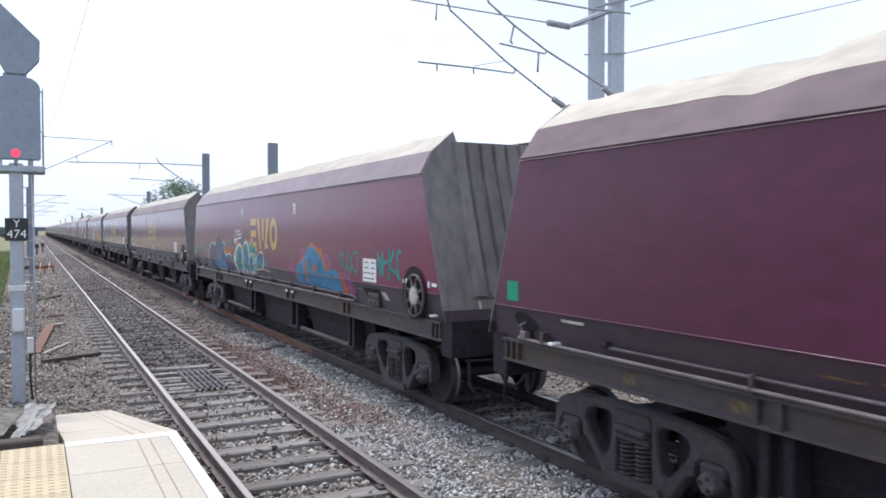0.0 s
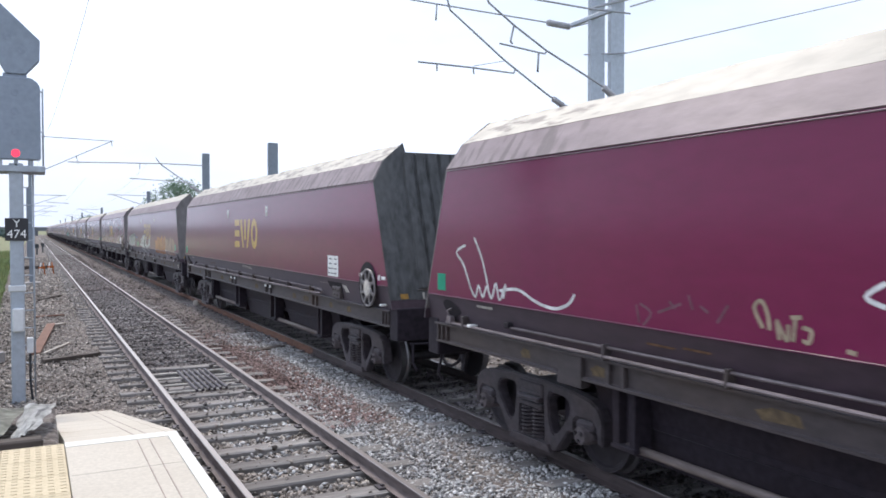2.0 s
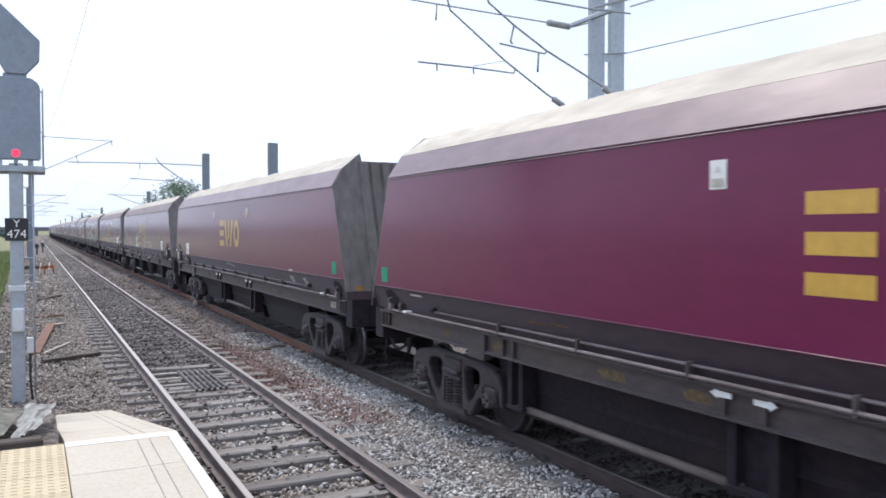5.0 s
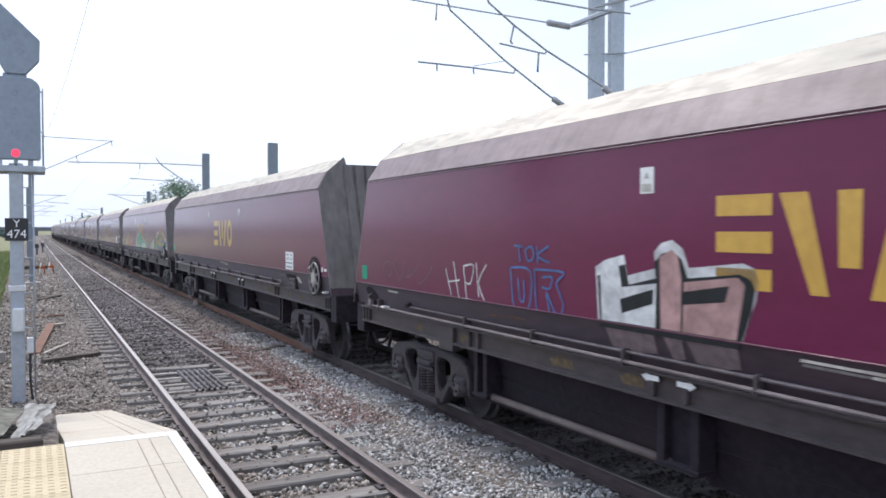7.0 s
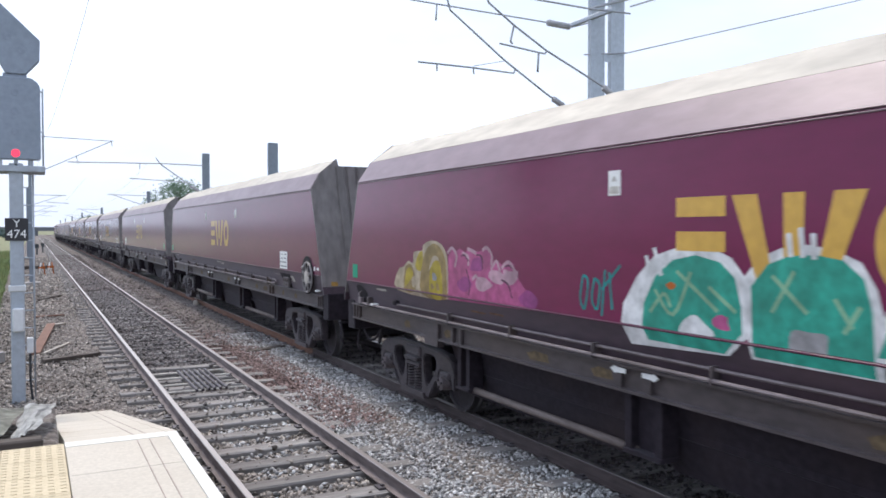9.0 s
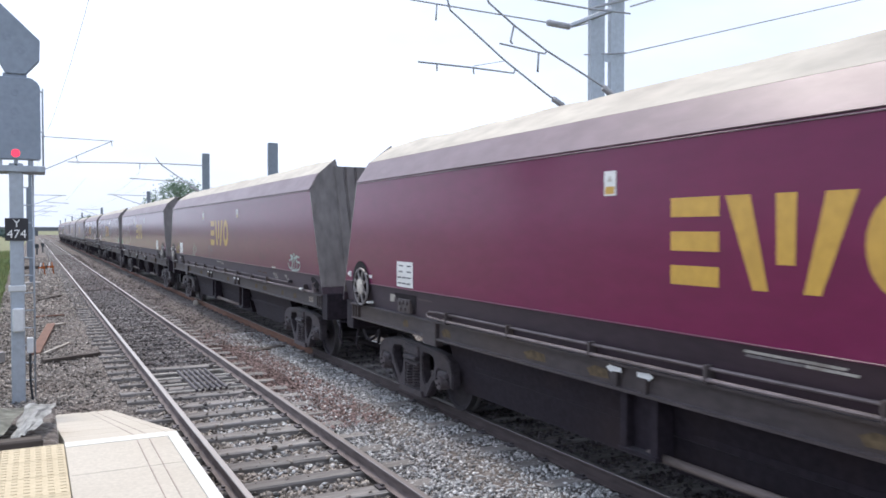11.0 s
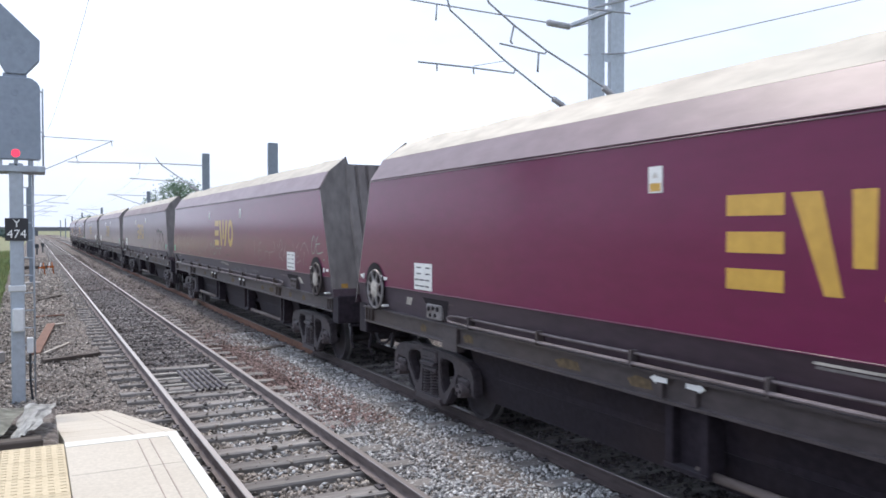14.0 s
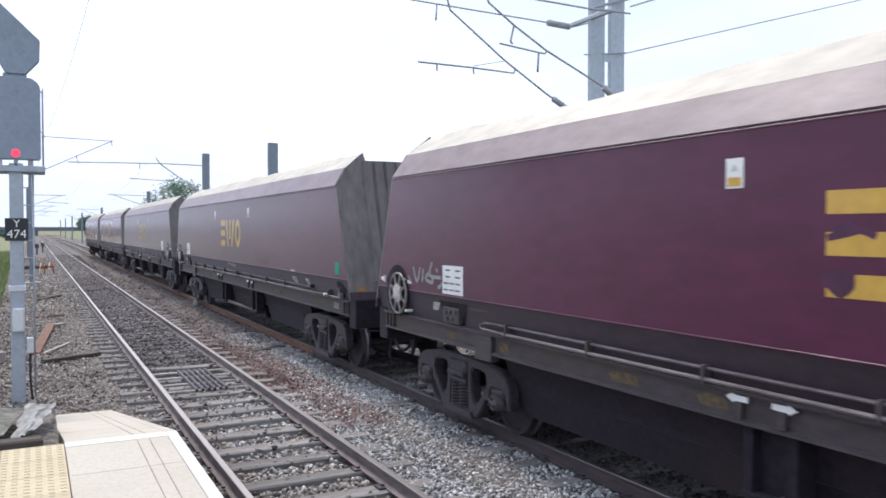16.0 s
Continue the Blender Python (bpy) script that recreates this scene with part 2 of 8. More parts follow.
TIMBER = material("weathered_sleeper_timber", (0.238, 0.226, 0.214), 0.85, 0.0, 0.3, 16.0, 1.4, (0.13, 0.11, 0.10), 0.7, 0.5, 0.012, pieces=0.25, stretch=(0.25, 2.0, 2.0))
STONE = material("ballast_stone", (0.40, 0.396, 0.39), 0.9, 0.0, 0.3, 30.0, 0.55, (0.26, 0.22, 0.21), 0.45, 0.4, 0.006, islands=0.75)
# Shade under the train is put into this stone's colour.
STONE_SHADE = material("under_train_shade_ballast", (0.150, 0.136, 0.142), 0.9, 0.0, 0.25, 25.0, 0.6, (0.085, 0.075, 0.078), 0.6, 0.3, 0.006, islands=0.7)
STONE_RED = material("rust_stained_ballast", (0.225, 0.160, 0.145), 0.9, 0.0, 0.3, 25.0, 0.9, (0.15, 0.092, 0.08), 0.75, 0.3, 0.006, islands=0.6)
STONE_OLD = material("old_brown_ballast", (0.275, 0.245, 0.215), 0.9, 0.0, 0.25, 25.0, 0.6, (0.15, 0.115, 0.095), 0.7, 0.3, 0.006, islands=0.75)
STONE_MID = material("dark_brown_ballast", (0.185, 0.158, 0.15), 0.9, 0.0, 0.25, 25.0, 0.6, (0.11, 0.08, 0.075), 0.7, 0.3, 0.006, islands=0.7)
STONE_DARK = material("dark_stone_ballast", (0.158, 0.142, 0.138), 0.85, 0.0, 0.25, 25.0, 0.5, (0.085, 0.07, 0.066), 0.7, 0.3, 0.006, islands=0.7)
ENDPATCH = material("orange_yellow_paint_patch", (0.30, 0.165, 0.03), 0.6, 0.0, 0.2, 20.0, 6.0, None, 0.5, 0.03)
# Colours dimmed so the tone includes shade between the stones.
GROUND = gravel_material("ballast_ground", [(0.045, 0.038, 0.035), (0.115, 0.098, 0.088), (0.165, 0.143, 0.128), (0.26, 0.24, 0.22)], 0.06, (0.10, 0.075, 0.063), 0.55)
PAVING = material("pale_platform_paving", (0.495, 0.452, 0.378), 0.85, 0.0, 0.08, 40.0, 1.3, (0.445, 0.40, 0.33), 0.5, 0.12, 0.003, pieces=0.03)
TACTILE = material("buff_tactile_paving", (0.53, 0.45, 0.305), 0.85, 0.0, 0.08, 40.0, 1.5, (0.46, 0.38, 0.25), 0.5, 0.12, 0.003, pieces=0.05)
WHITELINE = material("white_line_paint", (0.68, 0.67, 0.62), 0.7, 0.0, 0.06, 30.0, 2.0, (0.62, 0.58, 0.52), 0.5, 0.08, 0.002)
CONCRETE = material("grey_concrete", (0.34, 0.32, 0.30), 0.9, 0.0, 0.15, 20.0, 1.5, (0.20, 0.18, 0.165), 0.6, 0.2, 0.006)
GROOVE = material("dark_joint", (0.30, 0.25, 0.22), 0.9, 0.0, 0.2, 20.0, 2.0, None, 0.4, 0.0)
GALV = material("galvanised_steel", (0.40, 0.44, 0.49), 0.5, 0.35, 0.08, 14.0, 1.2, (0.32, 0.35, 0.39), 0.5, 0.04, pieces=0.06)
# Lightened towards blue: haze before the backlit signal is in this grey.
SIGNALGREY = material("hazed_signal_grey", (0.25, 0.29, 0.35), 0.55, 0.0, 0.08, 12.0, 2.0, (0.21, 0.25, 0.29), 0.4, 0.04)
SIGNALBLACK = material("signal_black", (0.045, 0.052, 0.06), 0.6, 0.0, 0.12, 14.0, 2.0, None, 0.4, 0.04)
# Lens raised almost to the head's grey, as haze levels them.
SIGNALLENS = material("hazed_signal_lens", (0.235, 0.272, 0.33), 0.5, 0.0, 0.1, 14.0, 2.0, None, 0.3, 0.0)
PLATEBLACK = material("black_enamel_plate", (0.03, 0.03, 0.035), 0.4, 0.0, 0.1, 14.0, 2.0, None, 0.3, 0.02)
BOXGREY = material("pale_grey_box", (0.66, 0.67, 0.68), 0.5, 0.0, 0.05, 14.0, 2.0, None, 0.3, 0.03)
# Lighter than the wire itself: the bright sky's glare is included.
CABLE = material("catenary_wire", (0.33, 0.34, 0.36), 0.5, 0.4, 0.1, 10.0, 2.0, None, 0.3, 0.0)
INSULATOR = material("brown_grey_insulator", (0.40, 0.40, 0.42), 0.35, 0.0, 0.1, 20.0, 3.0, None, 0.3, 0.0)
SHEET = material("crumpled_bright_steel", (0.56, 0.56, 0.54), 0.55, 0.0, 0.25, 14.0, 4.0, (0.22, 0.22, 0.20), 0.75, 0.3, 0.01)
SHEETOLD = material("weathered_sheet", (0.30, 0.30, 0.25), 0.7, 0.0, 0.35, 10.0, 3.0, (0.12, 0.12, 0.10), 0.8, 0.4, 0.01)
DARKWOOD = material("dark_old_timber", (0.085, 0.07, 0.06), 0.9, 0.0, 0.3, 12.0, 2.0, None, 0.5, 0.5, 0.01, stretch=(0.3, 2, 2))
PALEWOOD = material("bleached_wood", (0.42, 0.38, 0.33), 0.85, 0.0, 0.2, 12.0, 2.0, None, 0.5, 0.3, 0.006)
# Green lightened to carry the haze over these distant trees.
LEAF = material("hazed_leaf_green", (0.13, 0.20, 0.13), 0.7, 0.0, 0.3, 3.0, 0.3, (0.10, 0.16, 0.11), 0.6, 0.0, islands=0.4)
BARK = material("bark", (0.11, 0.09, 0.07), 0.9, 0.0, 0.3, 14.0, 2.0, None, 0.5, 0.4, 0.02)
GRASS = material("dry_green_grass", (0.20, 0.25, 0.10), 0.8, 0.0, 0.3, 3.0, 0.25, (0.34, 0.31, 0.14), 0.8, 0.0, islands=0.35)
FIELD = material("rough_field", (0.165, 0.175, 0.085), 0.9, 0.0, 0.3, 0.6, 0.05, (0.20, 0.18, 0.10), 0.7, 0.0)
# Darker galvanised tone for the masts further off.
GALVFAR = material("darker_galvanised_steel", (0.20, 0.23, 0.27), 0.6, 0.1, 0.1, 14.0, 1.2, (0.15, 0.17, 0.20), 0.5, 0.04, pieces=0.08)
FARGREEN = material("far_woodland", (0.075, 0.11, 0.10), 0.9, 0.0, 0.25, 0.4, 0.05, (0.10, 0.13, 0.13), 0.6, 0.3, 0.5)
BRICKFAR = material("far_masonry", (0.17, 0.18, 0.20), 0.9, 0.0, 0.15, 1.5, 0.1, None, 0.4, 0.0)
RED = glow("red_signal_light", (1.0, 0.035, 0.075), 1.5)
SPRAY = {}
for spray_name, rgb in (("white", (0.98, 0.98, 0.98)), ("black", (0.02, 0.022, 0.03)), ("blue", (0.03, 0.18, 0.42)), ("dusk", (0.13, 0.24, 0.56)), ("sky", (0.035, 0.30, 0.60)),
                        ("teal", (0.03, 0.36, 0.36)), ("mint", (0.05, 0.46, 0.34)), ("orange", (0.70, 0.19, 0.035)), ("pink", (0.62, 0.13, 0.33)),
                        ("rose", (0.66, 0.40, 0.38)), ("peach", (0.55, 0.36, 0.30)), ("yellow", (0.58, 0.44, 0.05)), ("green", (0.10, 0.34, 0.09)),
                        ("indigo", (0.05, 0.06, 0.30)), ("grey", (0.42, 0.41, 0.42)), ("cyan", (0.18, 0.50, 0.55)), ("cream", (0.62, 0.50, 0.36)),
                        ("amber", (0.74, 0.29, 0.11)), ("sage", (0.34, 0.46, 0.36)), ("pistachio", (0.34, 0.62, 0.40)), ("ochre", (0.42, 0.29, 0.12)), ("blush", (0.70, 0.42, 0.52)),
                        ("plum", (0.13, 0.04, 0.10)), ("mauve", (0.42, 0.08, 0.30)), ("ultramarine", (0.04, 0.10, 0.46)), ("lime", (0.30, 0.42, 0.10)), ("ice", (0.56, 0.66, 0.66)), ("faint", (0.24, 0.10, 0.15)), ("navy", (0.02, 0.06, 0.17)), ("chalk", (0.66, 0.66, 0.67)), ("magenta", (0.42, 0.10, 0.27)), ("slate", (0.27, 0.24, 0.38)), ("shade", (0.098, 0.03, 0.072)), ("scratch", (0.42, 0.25, 0.32))):
    rgb = [c * 0.66 for c in rgb]
    SPRAY[spray_name] = material("spray_" + spray_name, rgb, 0.55, 0.0, 0.24, 9.0, 2.4, [c * 0.5 + 0.010 for c in rgb], 0.7, 0.02, dust=0.04, specular=0.1, lacquer=0.9, lacquer_rough=0.2)


# ---- mesh helpers ----
def part(name, bm, mat, parent=None, label="", at=None):
    """Link a bmesh as one mesh object, under a thing or a part where one is given."""
    me = bpy.data.meshes.new(name)
    bm.normal_update()
    for e in bm.edges:
        e.smooth = not (len(e.link_faces) == 2 and e.calc_face_angle(0.0) > 0.6)
    bm.to_mesh(me)
    bm.free()
    for m in mat if isinstance(mat, (list, tuple)) else [mat]:
        me.materials.append(m)
    ob = new(name, me)
    if parent is not None:
        ob.parent = parent
    if at is not None:
        ob.matrix_basis = at
    if label:
        tagged(ob, label)
    return ob


def box(bm, x0, x1, y0, y1, z0, z1, slot=0):
    v = [bm.verts.new(p) for p in ((x0, y0, z0), (x1, y0, z0), (x1, y1, z0), (x0, y1, z0), (x0, y0, z1), (x1, y0, z1), (x1, y1, z1), (x0, y1, z1))]
    made = []
    for q in ((3, 2, 1, 0), (4, 5, 6, 7), (0, 1, 5, 4), (1, 2, 6, 5), (2, 3, 7, 6), (3, 0, 4, 7)):
        fc = bm.faces.new([v[i] for i in q])
        fc.material_index = slot
        made.append(fc)
    return made


def bevelled(bm, width, segments=1):
    bmesh.ops.bevel(bm, geom=list(bm.edges), offset=width, segments=segments, affect="EDGES", clamp_overlap=True)
    return bm


def block(x0, x1, y0, y1, z0, z1, bevel=0.01):
    bm = bmesh.new()
    box(bm, x0, x1, y0, y1, z0, z1)
    return bevelled(bm, bevel) if bevel else bm


def tube(bm, pts, r, sides=8, slot=0, caps=True):
    """A round bar through the points."""
    pts = [Vector(p) for p in pts]
    rings, side = [], None
    for i, p in enumerate(pts):
        d = ((pts[min(i + 1, len(pts) - 1)] - p).normalized() + (p - pts[max(i - 1, 0)]).normalized()).normalized()
        if side is None or abs(side.dot(d)) > 0.98:
            side = d.cross(Vector((0, 0, 1)) if abs(d.z) < 0.9 else Vector((1, 0, 0))).normalized()
        side = (side - d * side.dot(d)).normalized()
        up = d.cross(side)
        rad = r[i] if isinstance(r, (list, tuple)) else r
        rings.append([bm.verts.new(p + (side * math.cos(a) + up * math.sin(a)) * rad) for a in (2 * math.pi * j / sides for j in range(sides))])
    for a, b in zip(rings, rings[1:]):
        for j in range(sides):
            fc = bm.faces.new((a[j], a[(j + 1) % sides], b[(j + 1) % sides], b[j]))
            fc.smooth, fc.material_index = True, slot
    if caps:
        for ring in (rings[0][::-1], rings[-1]):
            bm.faces.new(ring).material_index = slot
    return bm


def extrude(bm, outline, origin, u, v, w, slot=0):
    """A plate: the outline in the directions u, v, from origin, thickened by the vector w."""
    o, u, v, w = Vector(origin), Vector(u), Vector(v), Vector(w)
    a = [bm.verts.new(o + u * p + v * q) for p, q in outline]
    b = [bm.verts.new(o + u * p + v * q + w) for p, q in outline]
    made = [bm.faces.new(a[::-1]), bm.faces.new(b)]
    for i in range(len(a)):
        j = (i + 1) % len(a)
        made.append(bm.faces.new((a[i], a[j], b[j], b[i])))
    for fc in made:
        fc.material_index = slot
    bmesh.ops.recalc_face_normals(bm, faces=made)
    return bm


def loft(bm, rings, closed=True, slot=0, caps=True, smooth=False):
    """Join rings of points, each with the same count, into one skin."""
    rows = [[bm.verts.new(p) for p in ring] for ring in rings]
    count = len(rows[0])
    made = []
    for a, b in zip(rows, rows[1:]):
        for j in range(count if closed else count - 1):
            fc = bm.faces.new((a[j], a[(j + 1) % count], b[(j + 1) % count], b[j]))
            fc.material_index, fc.smooth = slot, smooth
            made.append(fc)
    if caps and closed:
        made += [bm.faces.new(rows[0][::-1]), bm.faces.new(rows[-1])]
    bmesh.ops.recalc_face_normals(bm, faces=made)
    return bm


def circle(cx, cy, r, n=24, a0=0.0, a1=2 * math.pi):
    return [(cx + r * math.cos(a0 + (a1 - a0) * i / n), cy + r * math.sin(a0 + (a1 - a0) * i / n)) for i in range(n)]


def lathe(bm, profile, centre, axis="x", n=32, slot=0, smooth=True):
    """Turn a profile of (place along the axis, radius) about the axis."""
    rings = []
    for a, r in profile:
        ring = []
        for i in range(n):
            c, s = math.cos(2 * math.pi * i / n) * r, math.sin(2 * math.pi * i / n) * r
            ring.append(Vector(centre) + (Vector((a, c, s)) if axis == "x" else Vector((c, s, a)) if axis == "z" else Vector((c, a, s))))
        rings.append(ring)
    return loft(bm, rings, True, slot, True, smooth)


def empty(name, m=None):
    ob = new(name)
    ob.empty_display_size = 0.2
    if m is not None:
        ob.matrix_basis = m
    return ob


def scatter(name, places, sizes, mat, seed, flat=0.7):
    """Many small broken stones in one mesh."""
    rng = np.random.default_rng(seed)
    bm = bmesh.new()
    bmesh.ops.create_icosphere(bm, subdivisions=1, radius=1.0)
    bm.verts.ensure_lookup_table()
    base = np.array([v.co for v in bm.verts])
    tri = np.array([[v.index for v in fc.verts] for fc in bm.faces])
    bm.free()
    n, k = len(places), len(base)
    shape = base[None] * (1 + rng.uniform(-0.55, 0.40, (n, k, 1)))
    shape = shape * rng.uniform(0.5, 1.4, (n, 1, 3)) * np.array([1, 1, flat])
    ang = rng.uniform(0, 2 * np.pi, n)
    c, s = np.cos(ang)[:, None], np.sin(ang)[:, None]
    x, y = shape[..., 0] * c - shape[..., 1] * s, shape[..., 0] * s + shape[..., 1] * c
    tilt = rng.normal(0, 0.45, n)[:, None]
    y, z = y * np.cos(tilt) - shape[..., 2] * np.sin(tilt), y * np.sin(tilt) + shape[..., 2] * np.cos(tilt)
    verts = np.stack([x, y, z], -1) * np.asarray(sizes)[:, None, None] + np.asarray(places)[:, None, :]
    faces = (tri[None] + (np.arange(n) * k)[:, None, None]).reshape(-1, 3)
    me = bpy.data.meshes.new(name)
    me.vertices.add(n * k)
    me.vertices.foreach_set("co", verts.reshape(-1))
    me.loops.add(len(faces) * 3)
    me.loops.foreach_set("vertex_index", faces.reshape(-1).astype(np.int32))
    me.polygons.add(len(faces))
    me.polygons.foreach_set("loop_start", np.arange(0, len(faces) * 3, 3, dtype=np.int32))
    me.update(calc_edges=True)
    me.materials.append(mat)
    return new(name, me)


# ---- the ground and the tracks ----
NEAR_X, TRAIN_X, GAUGE = 2.5635, 6.1525, 0.7525      # centres of the two tracks, half the distance of the rail heads
SLEEPER_Y0, SLEEPER_STEP = 8.375, 0.72


def ground():
    bm = bmesh.new()
    v = [bm.verts.new(p) for p in ((-1800, -1200, -0.34), (1800, -1200, -0.34), (1800, 2600, -0.34), (-1800, 2600, -0.34))]
    bm.faces.new(v)
    tagged(part("ground", bm, FIELD), "flat grassy ground reaching the horizon", "ground", kind="structure")
    rng = random.Random(3)
    bm = bmesh.new()
    xs = (-1.5, -1.0, -0.3, 0.6, 1.35, 1.7, 3.4, 3.8, 4.4, 5.0, 5.3, 7.0, 7.6, 9.0, 10.6, 12.0)
    zs = (-0.338, -0.27, -0.235, -0.225, -0.215, -0.235, -0.235, -0.20, -0.18, -0.19, -0.215, -0.215, -0.20, -0.22, -0.27, -0.338)
    ys = [-8 + 1.2 * i for i in range(60)] + [66 + 14 * i for i in range(32)]
    rows = []
    for y in ys:
        rows.append([bm.verts.new((x, y, z + (rng.uniform(-0.012, 0.012) if -0.33 < z else 0))) for x, z in zip(xs, zs)])
    for a, b in zip(rows, rows[1:]):
        for j in range(len(xs) - 1):
            bm.faces.new((a[j], a[j + 1], b[j + 1], b[j])).smooth = True
    tagged(part("ballast_bed", bm, GROUND), "low bed of broken stone ballast under both tracks", "ballast", kind="structure")


def rail_mesh(x, y0, y1, side_mat):
    prof = [(-0.07, -0.159), (0.07, -0.159), (0.07, -0.148), (0.012, -0.125), (0.010, -0.045), (0.035, -0.030), (0.036, -0.006), (0.030, 0.0),
            (-0.030, 0.0), (-0.036, -0.006), (-0.035, -0.030), (-0.010, -0.045), (-0.012, -0.125), (-0.07, -0.148)]
    bm = bmesh.new()
    extrude(bm, prof, (x, y0, 0), (1, 0, 0), (0, 0, 1), (0, y1 - y0, 0))
    for fc in bm.faces:
        fc.material_index = 1 if fc.normal.z > 0.6 and fc.calc_center_median().z > -0.01 else 0
    return bm, [side_mat, RAILTOP]


def sleeper_mesh(seed):
    rng = random.Random(seed)
    bm = bmesh.new()
    rings = []
    for i in range(5):
        x = -1.3 + 0.65 * i
        d = lambda s=0.008: rng.uniform(-s, s)
        rings.append([(x + d(), -0.125 + d(), -0.30), (x + d(), 0.125 + d(), -0.30), (x + d(), 0.125 + d(), -0.178), (x + d(), 0.108 + d(), -0.162 + d(0.004)),
                      (x + d(), -0.108 + d(), -0.162 + d(0.004)), (x + d(), -0.125 + d(), -0.178)])
    loft(bm, rings)
    me = bpy.data.meshes.new("sleeper")
    bm.to_mesh(me)
    bm.free()
    me.materials.append(TIMBER)
    return me


def sleeper_places(first, count, seed):
    rng = random.Random(seed)
    return [(SLEEPER_Y0 + SLEEPER_STEP * (first + i) + rng.uniform(-0.03, 0.03), rng.uniform(-1.0, 1.0), rng.uniform(-0.06, 0.06)) for i in range(count)]


def track(x, label, near_sleepers, seed, split):
    root = tagged(empty("railway_track", pose(x, 0, 0)), label, "track", kind="structure")
    for s in (-GAUGE, GAUGE):
        stretches = [(-6.0, 460.0, RAILSIDE)] if split is None else [(-6.0, 460.0, RAILDARK)] if s > 0 else [(-6.0, split, RAILDARK), (split + 0.008, 460.0, RUST)]
        for y0, y1, mat in stretches:
            bm, mats = rail_mesh(s, y0, y1, mat)
            part("rail", bm, mats, root)
    meshes = [sleeper_mesh(seed + i) for i in range(4)]
    fix = bmesh.new()
    for i, (y, turn, shift) in enumerate(sleeper_places(-20, near_sleepers + 12, seed)):
        ob = new("sleeper", meshes[i % 4])
        ob.parent = root
        ob.matrix_basis = pose(shift, y, 0, 0, 0, turn)
        if y < 40:
            for s in (-GAUGE, GAUGE):
                for d in (-0.105, 0.105):
                    box(fix, s + d - 0.04, s + d + 0.04, y - 0.075, y + 0.075, -0.163, -0.143)
                    box(fix, s + d * 0.75 - 0.018, s + d * 0.75 + 0.018, y - 0.02, y + 0.02, -0.144, -0.125)
    tagged(part("rail_fixings", fix, CAST, root), "rusty rail chairs and clips", kind="stuff")
    rest = bmesh.new()
    for i in range(260):
        y = SLEEPER_Y0 + SLEEPER_STEP * (near_sleepers - 8 + i)
        box(rest, -1.3, 1.3, y - 0.12, y + 0.12, -0.30, -0.164)
    tagged(part("far_sleepers", rest, TIMBER, root), "far timber sleepers", kind="stuff")
    return root


def stones(name, label, mat, x0, x1, y0, y1, count, z, size, seed, keep_off=None, power=1.7):
    rng = np.random.default_rng(seed)
    x = rng.uniform(x0, x1, count)
    y = y0 + (y1 - y0) * rng.uniform(0, 1, count) ** power
    zz = z + rng.uniform(-0.03, 0.012, count)
    if keep_off is not None:
        centre, lift = keep_off
        ph = (y - SLEEPER_Y0) / SLEEPER_STEP
        on = (np.abs(ph - np.round(ph)) < 0.235) & (np.abs(x - centre) < 1.33)
        keep = ~on | (rng.uniform(0, 1, count) < lift)
        zz = np.where(on, -0.158, zz)
        x, y, zz = x[keep], y[keep], zz[keep]
    ob = scatter(name, np.stack([x, y, zz], -1), size * rng.uniform(0.55, 1.3, len(x)), mat, seed)
    tagged(ob, label, "ballast", kind="stuff")


